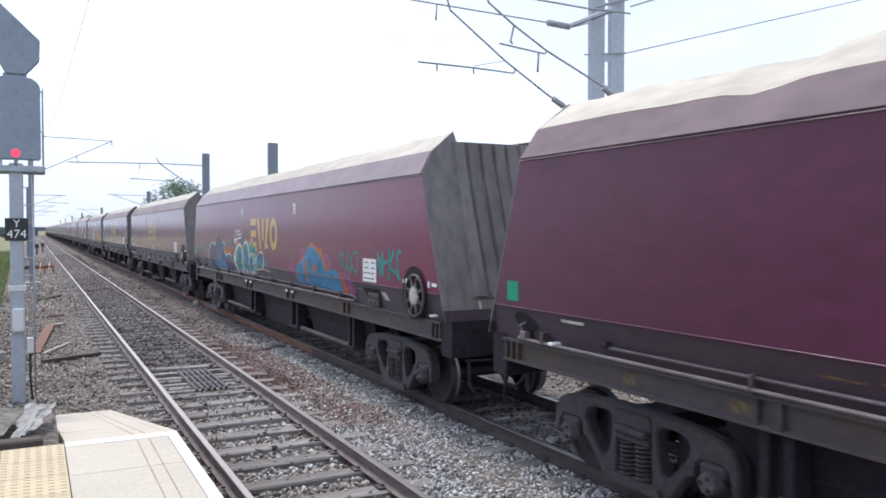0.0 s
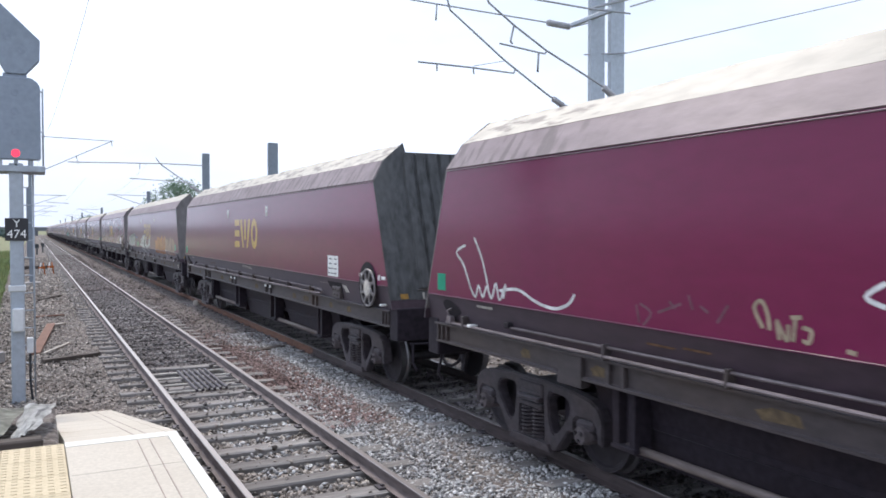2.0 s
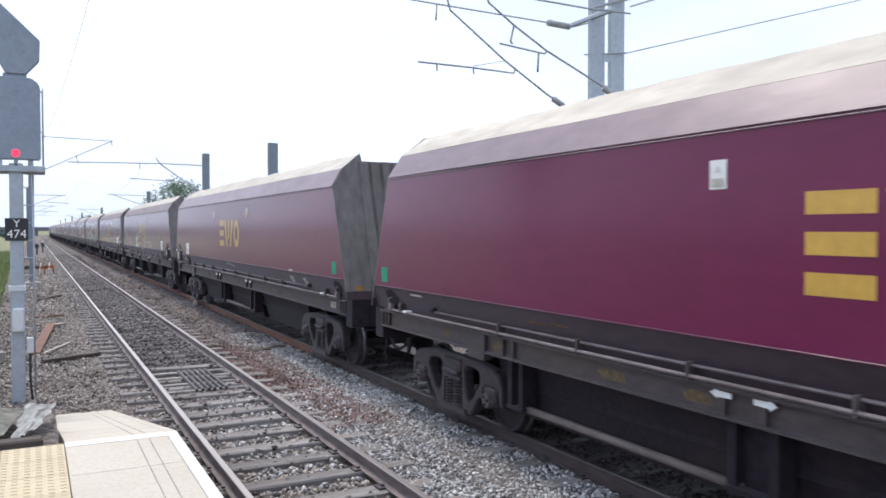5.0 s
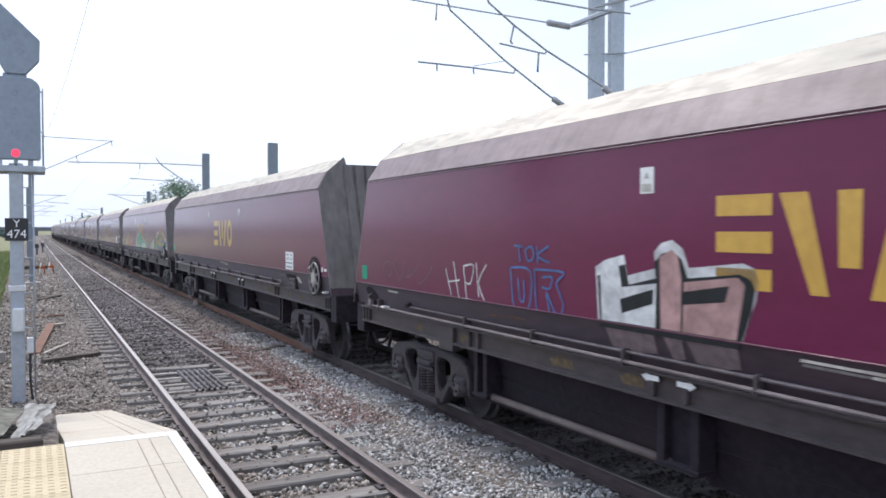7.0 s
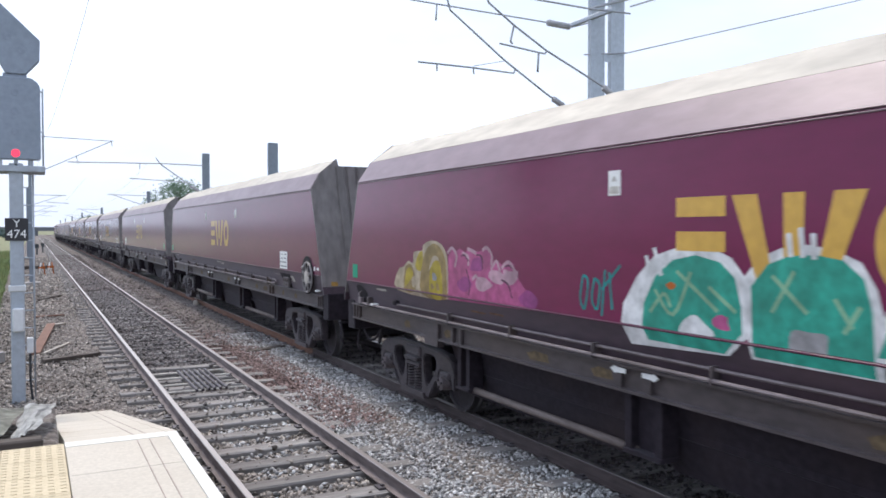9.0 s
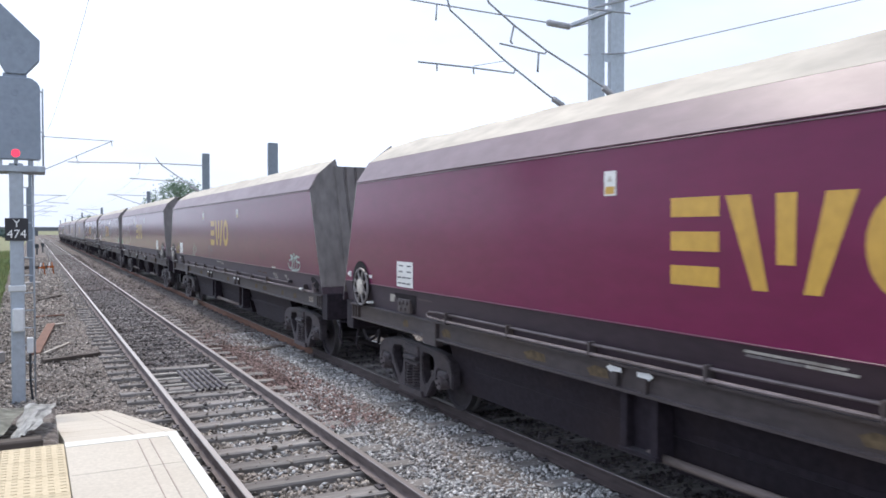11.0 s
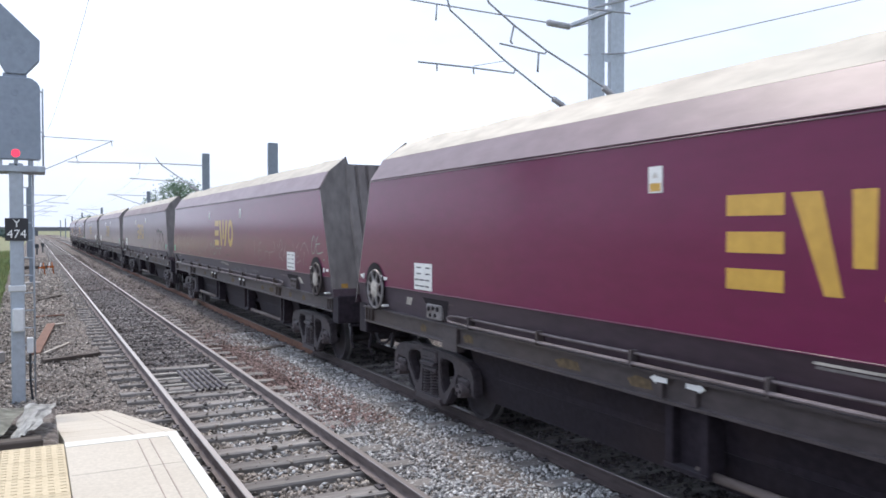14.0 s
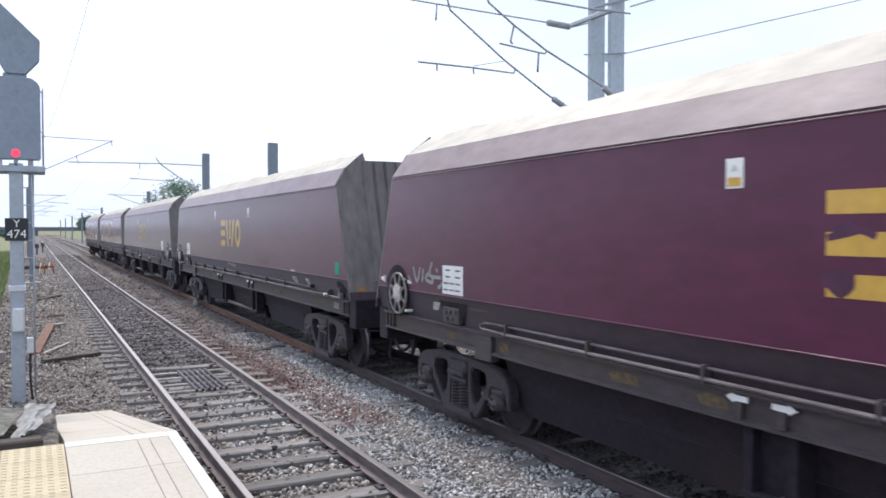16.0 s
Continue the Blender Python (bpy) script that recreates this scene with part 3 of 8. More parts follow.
def ballast():
    stones("ballast_stones", "pale grey broken ballast between the tracks", STONE, 3.42, 5.34, 4.5, 13, 24000, -0.180, 0.0205, 11, None, 1.3)
    stones("ballast_stones", "pale grey broken ballast along the further track", STONE, 4.15, 5.34, 11.5, 21, 11000, -0.176, 0.022, 17, None, 1.2)
    stones("ballast_stones", "rust-stained ballast beside the nearer track", STONE_RED, 3.42, 4.45, 10.3, 22, 6000, -0.182, 0.026, 18, None, 1.2)
    stones("ballast_stones", "rust-red fine ballast in a patch between the tracks", STONE_RED, 3.85, 4.62, 10.4, 18.5, 4200, -0.168, 0.024, 23, None, 1.0)
    stones("ballast_stones", "brown ballast further along between the tracks", STONE_MID, 3.42, 5.34, 19, 42, 6500, -0.182, 0.036, 19, None, 1.3)
    stones("ballast_stones", "dark grey ballast between the rails of the nearer track", STONE_OLD, 1.90, 3.23, 6, 14, 8000, -0.218, 0.027, 12, (NEAR_X, 0.04), 1.2)
    stones("ballast_stones", "darker ballast between the rails of the nearer track", STONE_DARK, 1.90, 3.23, 12.5, 48, 15000, -0.214, 0.030, 24, (NEAR_X, 0.05), 1.4)
    stones("ballast_stones", "brown weathered ballast beside the platform ramp", STONE_OLD, -1.1, 1.74, 8, 40, 26000, -0.213, 0.027, 13, (NEAR_X, 0.25))
    stones("ballast_stones", "brown weathered ballast far along the line", STONE_OLD, -1.1, 1.74, 30, 90, 9000, -0.213, 0.05, 21, (NEAR_X, 0.25), 1.3)
    stones("ballast_stones", "brown ballast far along between the tracks", STONE_MID, 1.9, 5.34, 38, 95, 10000, -0.19, 0.05, 22, (NEAR_X, 0.6), 1.3)
    stones("ballast_stones", "dark ballast spilled over the sleepers", STONE_DARK, 1.90, 3.23, 16.5, 50, 15000, -0.19, 0.028, 20, (NEAR_X, 0.8), 1.15)
    stones("ballast_stones", "dark ballast between the rails, its colour holding the train's shade", STONE_SHADE, 5.47, 6.84, 4, 30, 11000, -0.198, 0.030, 14, (TRAIN_X, 0.42))
    stones("ballast_stones", "pale grey ballast beyond the train", STONE_OLD, 6.97, 10.5, 2.5, 22, 9000, -0.205, 0.036, 15)
    stones("ballast_stones", "clean white ballast patches between sleepers", STONE, 2.2, 3.2, 8, 13, 700, -0.205, 0.034, 16, (NEAR_X, 0.0), 1.0)


def guard_grid():
    """The bars that lie lengthwise on rods between the rails."""
    root = tagged(empty("track_grid", pose(2.72, 14.55, -0.16)), "dark steel grid of long bars lying between the rails", "grid")
    for i in range(6):
        part("bar", block(-0.34 + 0.098 * i, -0.30 + 0.098 * i, -1.0, 1.0, 0.012, 0.06, 0.006), CAST, root)
    for y, s in ((-0.9, 1), (-0.25, 1), (0.4, 1), (0.92, 1)):
        bm = bmesh.new()
        tube(bm, [(-0.86, y - 0.05, -0.03), (-0.80, y, 0.012), (0.50, y, 0.012), (0.55, y - 0.05, -0.03)], 0.024, 7)
        part("cross_rod", bm, HANDWHEEL, root, "pale worn steel rod")


# ---- platform ----
EDGE_X, TACTILE_X, RAMP_Y0, RAMP_Y1, TOP_Z = 1.02, 0.19, 6.70, 13.3, 0.915


def slab(name, x0, x1, y0, y1, z1, thick, mat, parent, label=""):
    return part(name, block(x0, x1, y0, y1, z1 - thick, z1, 0.004), mat, parent, label)


def platform():
    root = tagged(empty("platform", pose(0, 0, 0)), "pale paved station platform with a buff tactile strip and a white edge", "platform", kind="structure")
    part("platform_wall", block(-4.0, 0.93, -6.0, RAMP_Y0, -0.30, TOP_Z - 0.075, 0.01), CONCRETE, root)
    y = RAMP_Y0
    i = 0
    while y > -4:
        step = 0.92
        y0 = y - step
        slab("paving_slab", TACTILE_X + 0.006, 0.932, y0 + 0.006, y, TOP_Z, 0.07, PAVING, root)
        slab("edge_slab", 0.936, EDGE_X, y0 + 0.003, y, TOP_Z + 0.001, 0.07, WHITELINE, root, "white painted edge slab")
        y = y0
        i += 1
    slab("platform_surface", -4.0, TACTILE_X - 4 * 0.42 - 0.004, -6.0, RAMP_Y0 - 0.006, TOP_Z - 0.004, 0.07, CONCRETE, root, "plain grey platform surface")
    bm = bmesh.new()
    for x in (0.70, 0.79):
        box(bm, x - 0.004, x + 0.004, -4, RAMP_Y0 - 0.15, TOP_Z - 0.002, TOP_Z + 0.0015)
    part("groove", bm, GROOVE, root, "double groove worn dark")
    bm = bmesh.new()
    box(bm, TACTILE_X + 0.006, 0.934, RAMP_Y0 - 0.14, RAMP_Y0 - 0.003, TOP_Z, TOP_Z + 0.004)
    part("end_line", bm, WHITELINE, root, "white painted line at the platform end")
    size = 0.42
    knob = None
    y = RAMP_Y0 - 0.01
    while y > -4:
        for j in range(4):
            x1 = TACTILE_X - size * j
            tile = slab("tactile_tile", x1 - size + 0.004, x1, y - size + 0.004, y, TOP_Z, 0.06, TACTILE, root)
            if knob is None:
                bm = bmesh.new()
                for a in range(6):
                    for b in range(6):
                        cx, cy = -size / 2 + 0.035 + a * 0.07, -size / 2 + 0.035 + b * 0.07
                        box(bm, cx - 0.019, cx + 0.019, cy - 0.011, cy + 0.011, 0, 0.004)
                bevelled(bm, 0.002)
                knob = bpy.data.meshes.new("ridges")
                bm.to_mesh(knob)
                bm.free()
                knob.materials.append(TACTILE)
            ob = new("ridges", knob)
            ob.parent = tile
            ob.matrix_basis = pose(x1 - size / 2, y - size / 2, TOP_Z)
        y -= size
    # the ramp that falls to the ballast
    fall = (TOP_Z + 0.25) / (RAMP_Y1 - RAMP_Y0)
    count = 9
    for i in range(count):
        a, b = RAMP_Y0 + (RAMP_Y1 - RAMP_Y0) * i / count, RAMP_Y0 + (RAMP_Y1 - RAMP_Y0) * (i + 1) / count - 0.012
        za, zb = TOP_Z - fall * (a - RAMP_Y0), TOP_Z - fall * (b - RAMP_Y0)
        bm = bmesh.new()
        loft(bm, [[(TACTILE_X + 0.01, a, za), (EDGE_X - 0.08, a, za), (EDGE_X - 0.08, a, za - 0.4), (TACTILE_X + 0.01, a, za - 0.4)],
                  [(TACTILE_X + 0.01, b, zb), (EDGE_X - 0.08, b, zb), (EDGE_X - 0.08, b, zb - 0.4), (TACTILE_X + 0.01, b, zb - 0.4)]])
        part("ramp_slab", bm, PAVING, root)
        bm = bmesh.new()
        loft(bm, [[(EDGE_X - 0.078, a, za + 0.001), (EDGE_X, a, za + 0.001), (EDGE_X, a, za - 0.4), (EDGE_X - 0.078, a, za - 0.4)],
                  [(EDGE_X - 0.078, b, zb + 0.001), (EDGE_X, b, zb + 0.001), (EDGE_X, b, zb - 0.4), (EDGE_X - 0.078, b, zb - 0.4)]])
        part("ramp_edge", bm, PAVING, root)
    bm = bmesh.new()
    for x in (0.70, 0.79):
        for a, b in ((RAMP_Y0 + 0.02, RAMP_Y1 - 0.1),):
            za, zb = TOP_Z - fall * (a - RAMP_Y0) + 0.0015, TOP_Z - fall * (b - RAMP_Y0) + 0.0015
            loft(bm, [[(x - 0.004, a, za), (x + 0.004, a, za), (x + 0.004, a, za - 0.005), (x - 0.004, a, za - 0.005)],
                      [(x - 0.004, b, zb), (x + 0.004, b, zb), (x + 0.004, b, zb - 0.005), (x - 0.004, b, zb - 0.005)]])
    part("groove", bm, GROOVE, root)
    # the made-up ground beside the ramp
    part("ramp_bank", block(-4.0, 0.17, RAMP_Y0 + 0.02, 8.6, -0.30, TOP_Z - 0.10, 0.03), GROUND, root, "rough stony fill behind the tactile strip")


def crumpled(x0, x1, x2, x3, y0, y1, z, wave, up, seed, n=6, m=5):
    """A bent sheet between a front edge x0..x1 and a raised back edge x2..x3, with a few broad folds."""
    rng = random.Random(seed)
    bm = bmesh.new()
    rows = []
    for i in range(n + 1):
        row = []
        for j in range(m + 1):
            u, w = i / n, j / m
            a, b = x0 + (x2 - x0) * w, x1 + (x3 - x1) * w
            jag = 0.022 if j in (0, m) or i in (0, n) else 0.012
            x, y = a + (b - a) * u + rng.uniform(-jag, jag), y0 + (y1 - y0) * w + rng.uniform(-jag, jag)
            row.append(bm.verts.new((x, y, z + up * (math.sin(w * 1.9) + 0.25 * u) + wave * (math.sin(u * 5 + w * 3 + seed) + 0.5 * rng.uniform(-1, 1)))))
        rows.append(row)
    for i in range(n):
        for j in range(m):
            a, b, c, d = rows[i][j], rows[i + 1][j], rows[i + 1][j + 1], rows[i][j + 1]
            for tri in ((a, b, c), (a, c, d)):
                bm.faces.new(tri).smooth = (i * 3 + j) % 4 != 0
    bmesh.ops.solidify(bm, geom=list(bm.faces), thickness=0.006)
    return bm


def end_rubbish():
    bm = block(-1.6, 0.05, 6.99, 7.13, TOP_Z - 0.10, TOP_Z - 0.015, 0.015)
    tagged(part("timber_baulk", bm, DARKWOOD), "dark old timber baulk lying behind the tactile strip", "timber")
    tagged(part("metal_sheet", crumpled(-0.17, 0.0, -0.08, 0.17, 7.12, 8.05, TOP_Z - 0.005, 0.020, 0.060, 4, 8, 8), SHEET), "bright crumpled sheet steel on the platform end", "sheet metal")
    tagged(part("metal_sheet", crumpled(-1.5, -0.22, -1.4, -0.06, 7.15, 8.1, TOP_Z - 0.02, 0.026, 0.06, 9, 18, 7), SHEETOLD), "weathered greenish grey bent sheet on the platform end", "sheet metal")


# ---- signal ----
def signal():
    X, Y = -0.235, 14.5
    root = tagged(empty("railway_signal", pose(X, Y, -0.24)), "tall grey colour light signal showing red, on a steel post", "signal")
    up = 0.24
    part("post", block(-0.10, 0.10, -0.10, 0.10, 0.0, 3.62 + up, 0.012), GALV, root)
    part("base_plate", block(-0.20, 0.20, -0.20, 0.20, -0.08, 0.015, 0.01), SIGNALBLACK, root)
    part("platform_bracket", block(-0.50, 0.42, -0.16, 0.55, 3.48 + up, 3.58 + up, 0.01), GALV, root, "flat steel service platform")
    for s in (-0.22, 0.0, 0.22):
        part("stay", block(s - 0.03, s + 0.03, -0.10, -0.04, 3.575 + up, 3.70 + up, 0.008), GALV, root)
    bm = bmesh.new()
    extrude(bm, [(-0.36, 3.68), (0.34, 3.68), (0.36, 3.72), (0.36, 4.84), (0.32, 4.92), (0.23, 4.985), (-0.25, 4.985), (-0.33, 4.92), (-0.36, 4.84)], (0, -0.16, up), (1, 0, 0), (0, 0, 1), (0, 0.24, 0))
    head = part("signal_head", bevelled(bm, 0.012), SIGNALGREY, root, "grey head with three haze-pale lenses and a red one")
    for z, lit in ((3.775, True), (4.12, False), (4.44, False), (4.74, False)):
        bm = bmesh.new()
        lathe(bm, [(-0.164, 0.050), (-0.162, 0.062), (-0.15, 0.062)], (0, 0, z + up), "y", 24)
        part("lens", bm, RED if lit else SIGNALLENS, head, "glowing red lens" if lit else "")
    bm = bmesh.new()
    extrude(bm, [(-0.17, 4.985), (0.17, 4.985), (0.17, 5.05), (-0.17, 5.05)], (0, -0.10, up), (1, 0, 0), (0, 0, 1), (0, 0.16, 0))
    part("collar", bevelled(bm, 0.008), SIGNALGREY, root)
    bm = bmesh.new()
    extrude(bm, [(-0.13, 5.04), (0.15, 5.04), (0.355, 5.28), (0.365, 5.60), (-0.62, 6.55), (-0.90, 6.58), (-1.05, 6.42), (-1.03, 6.16), (-0.22, 5.22)], (0, -0.13, up), (1, 0, 0), (0, 0, 1), (0, 0.16, 0))
    arm = part("route_indicator", bevelled(bm, 0.012), SIGNALGREY, root, "slanting grey junction indicator panel")
    for i in range(5):
        bm = bmesh.new()
        lathe(bm, [(-0.133, 0.05), (-0.131, 0.062), (-0.12, 0.065)], (0.10 - 0.20 * i, 0, 5.42 + 0.20 * i + up), "y", 18)
        part("lens", bm, SIGNALLENS, arm)
    bm = bmesh.new()
    for x, y in ((0.395, 0.05), (0.395, 0.45)):
        tube(bm, [(x, y, 3.56 + up), (x, y, 4.86 + up)], 0.014, 6)
    for z in (3.9, 4.2, 4.5, 4.84):
        tube(bm, [(0.395, 0.05, z + up), (0.395, 0.45, z + up)], 0.012, 6)
    for z in (4.80, 4.15):
        tube(bm, [(0.33, -0.05, z + up), (0.395, 0.05, z + up)], 0.012, 6)
    part("guard_rail", bm, GALV, root)
    bm = bmesh.new()
    for x in (-0.06, 0.24):
        tube(bm, [(x, 0.28, 0.0), (x, 0.28, 3.5 + up)], 0.016, 6)
    for i in range(12):
        tube(bm, [(-0.06, 0.28, 0.3 + 0.29 * i), (0.24, 0.28, 0.3 + 0.29 * i)], 0.011, 6)
    part("ladder", bm, GALV, root)
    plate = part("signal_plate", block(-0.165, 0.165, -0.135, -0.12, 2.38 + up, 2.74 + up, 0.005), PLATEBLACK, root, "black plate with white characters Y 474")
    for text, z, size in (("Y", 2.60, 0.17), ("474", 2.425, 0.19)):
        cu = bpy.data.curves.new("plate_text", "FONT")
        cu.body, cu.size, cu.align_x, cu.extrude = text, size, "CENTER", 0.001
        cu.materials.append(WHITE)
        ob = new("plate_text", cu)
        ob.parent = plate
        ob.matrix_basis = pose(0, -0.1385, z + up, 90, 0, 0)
    part("junction_box", block(-0.075, 0.095, -0.22, -0.10, 0.92 + up, 1.30 + up, 0.02), BOXGREY, root, "pale grey cable box on the post")
    part("band", block(-0.13, 0.12, -0.12, 0.12, 1.56 + up, 1.66 + up, 0.01), BOXGREY, root)
    part("side_box", block(0.12, 0.22, -0.06, 0.06, 0.55 + up, 0.80 + up, 0.01), BOXGREY, root)
    bm = bmesh.new()
    tube(bm, [(0.17, 0, 0.56 + up), (0.17, 0.02, 0.30), (0.20, 0.05, 0.0)], 0.02, 6)
    part("conduit", bm, SIGNALBLACK, root)


# ---- overhead line ----
def mast(x, y, top, width, double, label):
    root = tagged(empty("catenary_mast", pose(x, y, -0.22)), label, "mast", group="masts of the overhead line")
    h = top + 0.22
    if double:
        gap, w = 0.15, (width - 0.15) / 2
        for s in (-1, 1):
            bm = bmesh.new()
            c = s * (gap / 2 + w / 2)
            extrude(bm, [(c - w / 2, -0.02), (c + w / 2, -0.02), (c + w / 2, 0.08), (c + w / 2 - 0.02, 0.08), (c + w / 2 - 0.02, 0), (c - w / 2 + 0.02, 0), (c - w / 2 + 0.02, 0.08), (c - w / 2, 0.08)], (0, 0, 0), (1, 0, 0), (0, 1, 0), (0, 0, h))
            part("channel", bm, GALV, root)
        for i in range(6):
            z = 0.6 + i * 1.32
            part("batten_plate", block(-gap / 2 - 0.03, gap / 2 + 0.03, -0.03, -0.018, z, z + 0.14, 0.0), GALV, root)
    else:
        bm = bmesh.new()
        q = width / 2
        extrude(bm, [(-q, -0.02), (q, -0.02), (q, 0.2), (q - 0.03, 0.2), (q - 0.03, 0), (0.03 - q, 0), (0.03 - q, 0.2), (-q, 0.2)], (0, 0, 0), (1, 0, 0), (0, 1, 0), (0, 0, h))
        part("column", bm, GALVFAR, root)
    if double:
        for z in (4.80, 6.62):
            part("cross_arm", block(-0.40, -0.33, -0.62, 0.62, z, z + 0.08, 0.01), GALV, root)
    part("foundation", block(-0.45, 0.45, -0.40, 0.50, -0.25, 0.12, 0.03), CONCRETE, root)
    return root


def cantilever(rows, label, insulators):
    """The tubes of one bracket: (points, radius) in the world, hung from a mast."""
    first = rows[0][0][0]
    root = tagged(empty("cantilever", pose(*first)), label, "cantilever", group="brackets of the overhead line")
    for pts, r in rows:
        bm = bmesh.new()
        tube(bm, [Vector(p) - Vector(first) for p in pts], r, 7)
        part("arm", bm, CABLE, root)
    for a, b, r in insulators:
        a, b = Vector(a) - Vector(first), Vector(b) - Vector(first)
        bm = bmesh.new()
        n = 13
        tube(bm, [a.lerp(b, i / (n - 1)) for i in range(n)], [r if i % 2 else r * 0.8 for i in range(n)], 10)
        part("insulator", bm, INSULATOR, root, "ribbed grey insulator")


def wire(name, pts, r, label, sag=0.0):
    full = []
    for a, b in zip(pts, pts[1:]):
        a, b = Vector(a), Vector(b)
        for i in range(10):
            u = i / 10
            full.append(a.lerp(b, u) - Vector((0, 0, sag * 4 * u * (1 - u))))
    full.append(Vector(pts[-1]))
    first = full[0].copy()
    bm = bmesh.new()
    tube(bm, [p - first for p in full], r, 5)
    tagged(part(name, bm, CABLE, None, "", pose(*first)), label, "wire")


def overhead_line():
    mast(9.49, 11.7, 7.6, 0.77, True, "pale grey twin channel overhead line mast beyond the train")
    mast(9.52, 34.8, 6.42, 0.42, False, "grey steel mast standing beyond the train")
    mast(9.56, 50.4, 7.28, 0.42, False, "grey steel mast with long brackets beyond the train")
    for y, top in ((77.6, 6.1), (134.0, 6.0), (190.0, 6.3), (240.0, 6.3), (290.0, 6.3), (345.0, 6.3)):
        mast(9.52, y, top, 0.32, False, "distant grey steel mast beside the track")
    for y, top in ((88.0, 6.7), (128.0, 6.6), (170.0, 6.6), (225.0, 6.6), (300.0, 6.6)):
        mast(-0.45, y, top, 0.26, False, "distant grey mast behind the signal")
    # two brackets of the near mast, either side of it
    cantilever([([(9.40, 12.2, 4.55), (9.16, 12.2, 4.72), (8.45, 12.2, 5.09), (7.57, 12.2, 5.60), (6.46, 12.2, 6.36), (6.40, 12.2, 6.55)], 0.017),
                ([(9.49, 12.2, 6.51), (9.05, 12.2, 6.37), (8.51, 12.2, 6.39), (5.70, 12.2, 6.44)], 0.013),
                ([(7.79, 12.2, 5.46), (7.76, 12.2, 5.39), (6.92, 12.2, 5.41), (5.84, 12.2, 5.41)], 0.016),
                ([(6.92, 12.2, 5.41), (6.93, 12.2, 5.30)], 0.014), ([(6.2, 12.2, 5.41), (6.2, 12.2, 5.29)], 0.014),
                ([(6.92, 12.2, 5.44), (7.6, 12.2, 5.60)], 0.006), ([(6.2, 12.2, 6.43), (6.18, 12.2, 6.15)], 0.014)],
               "thin grey tubular bracket with a ribbed insulator", [((9.12, 12.2, 4.74), (8.62, 12.2, 5.0), 0.06), ((9.0, 12.2, 6.37), (8.5, 12.2, 6.39), 0.065)])
    cantilever([([(9.62, 11.2, 4.66), (9.09, 11.2, 5.05), (7.78, 11.2, 5.60), (7.13, 11.2, 5.95), (6.64, 11.2, 6.26), (6.58, 11.2, 6.45)], 0.017),
                ([(7.13, 11.2, 5.95), (7.06, 11.2, 5.68), (7.10, 11.2, 5.64)], 0.018),
                ([(7.80, 11.2, 5.60), (7.74, 11.2, 5.54), (6.85, 11.2, 5.62)], 0.016),
                ([(7.62, 11.2, 5.55), (7.60, 11.2, 5.22)], 0.018),
                ([(9.6, 11.2, 6.45), (8.72, 11.2, 6.42), (6.3, 11.2, 6.45)], 0.016)],
               "thin grey tubular bracket on the near face of the mast", [((9.50, 11.2, 4.76), (9.0, 11.2, 5.08), 0.065)])
    cantilever([([(9.9, 11.55, 6.85), (9.0, 11.45, 6.55), (8.9, 11.45, 6.5)], 0.026)], "short grey anchor arm at the top of the mast", [])
    # brackets of the next masts, over both tracks
    cantilever([([(9.36, 50.4, 6.53), (6.91, 50.4, 6.56), (1.81, 50.4, 6.46)], 0.035), ([(9.3, 50.4, 4.85), (8.71, 50.4, 5.2), (6.9, 50.4, 6.5)], 0.035),
                ([(8.71, 50.4, 5.45), (5.14, 50.4, 5.62)], 0.028), ([(6.9, 50.4, 6.5), (6.6, 50.4, 6.9)], 0.028), ([(5.7, 50.4, 6.5), (5.7, 50.4, 6.2)], 0.024)],
               "grey tubular bracket reaching over both tracks", [((9.2, 50.4, 4.9), (8.6, 50.4, 5.25), 0.09)])
    cantilever([([(-0.10, 45.1, 7.3), (0.54, 45, 7.28), (3.78, 45, 7.21)], 0.02), ([(-0.10, 45.1, 5.4), (0.57, 45, 5.62), (3.70, 45, 7.2)], 0.02), ([(3.7, 45, 7.2), (3.72, 45, 6.95)], 0.018),
                ([(2.0, 45, 6.4), (2.1, 45, 5.95)], 0.018)],
               "grey tubular bracket over the nearer track", [])
    mast(-0.12, 45.2, 7.4, 0.16, False, "slim grey mast hidden behind the signal")
    for y in (77.6, 134.0, 190.0):
        cantilever([([(9.36, y, 5.7), (6.0, y, 5.75)], 0.03), ([(9.36, y, 4.7), (6.4, y, 5.75)], 0.03)], "distant thin bracket over the further track", [])
    for y in (88.0, 128.0, 170.0):
        cantilever([([(-0.35, y, 6.0), (3.0, y, 6.0)], 0.035), ([(-0.35, y, 4.9), (2.6, y, 6.0)], 0.03), ([(1.2, y, 5.3), (3.2, y, 5.2)], 0.03)], "distant thin bracket over the nearer track", [])
    wire("feeder_wire", [(22.0, 13.0, 9.3), (9.85, 11.7, 5.85)], 0.012, "thin dark wire running up from the mast")
    wire("feeder_wire", [(9.85, 11.6, 5.85), (9.0, 11.75, 5.76)], 0.014, "short dark jumper wire at the mast")
    wire("feeder_wire", [(9.9, 11.55, 6.7), (18.0, 10.5, 9.6)], 0.014, "thin dark stay wire above the mast")
    wire("earth_wire", [(1.1, 8.0, 7.2), (0.55, 45.0, 7.3), (-0.35, 88.0, 6.4), (-0.35, 128.0, 6.4), (-0.35, 170.0, 6.4)], 0.005, "thin overhead earth wire", 0.5)
    wire("contact_wire", [(6.0, 50.4, 5.3), (6.3, 77.6, 5.2), (6.0, 134.0, 5.2), (6.2, 300.0, 5.2)], 0.005, "thin contact wire over the further track")
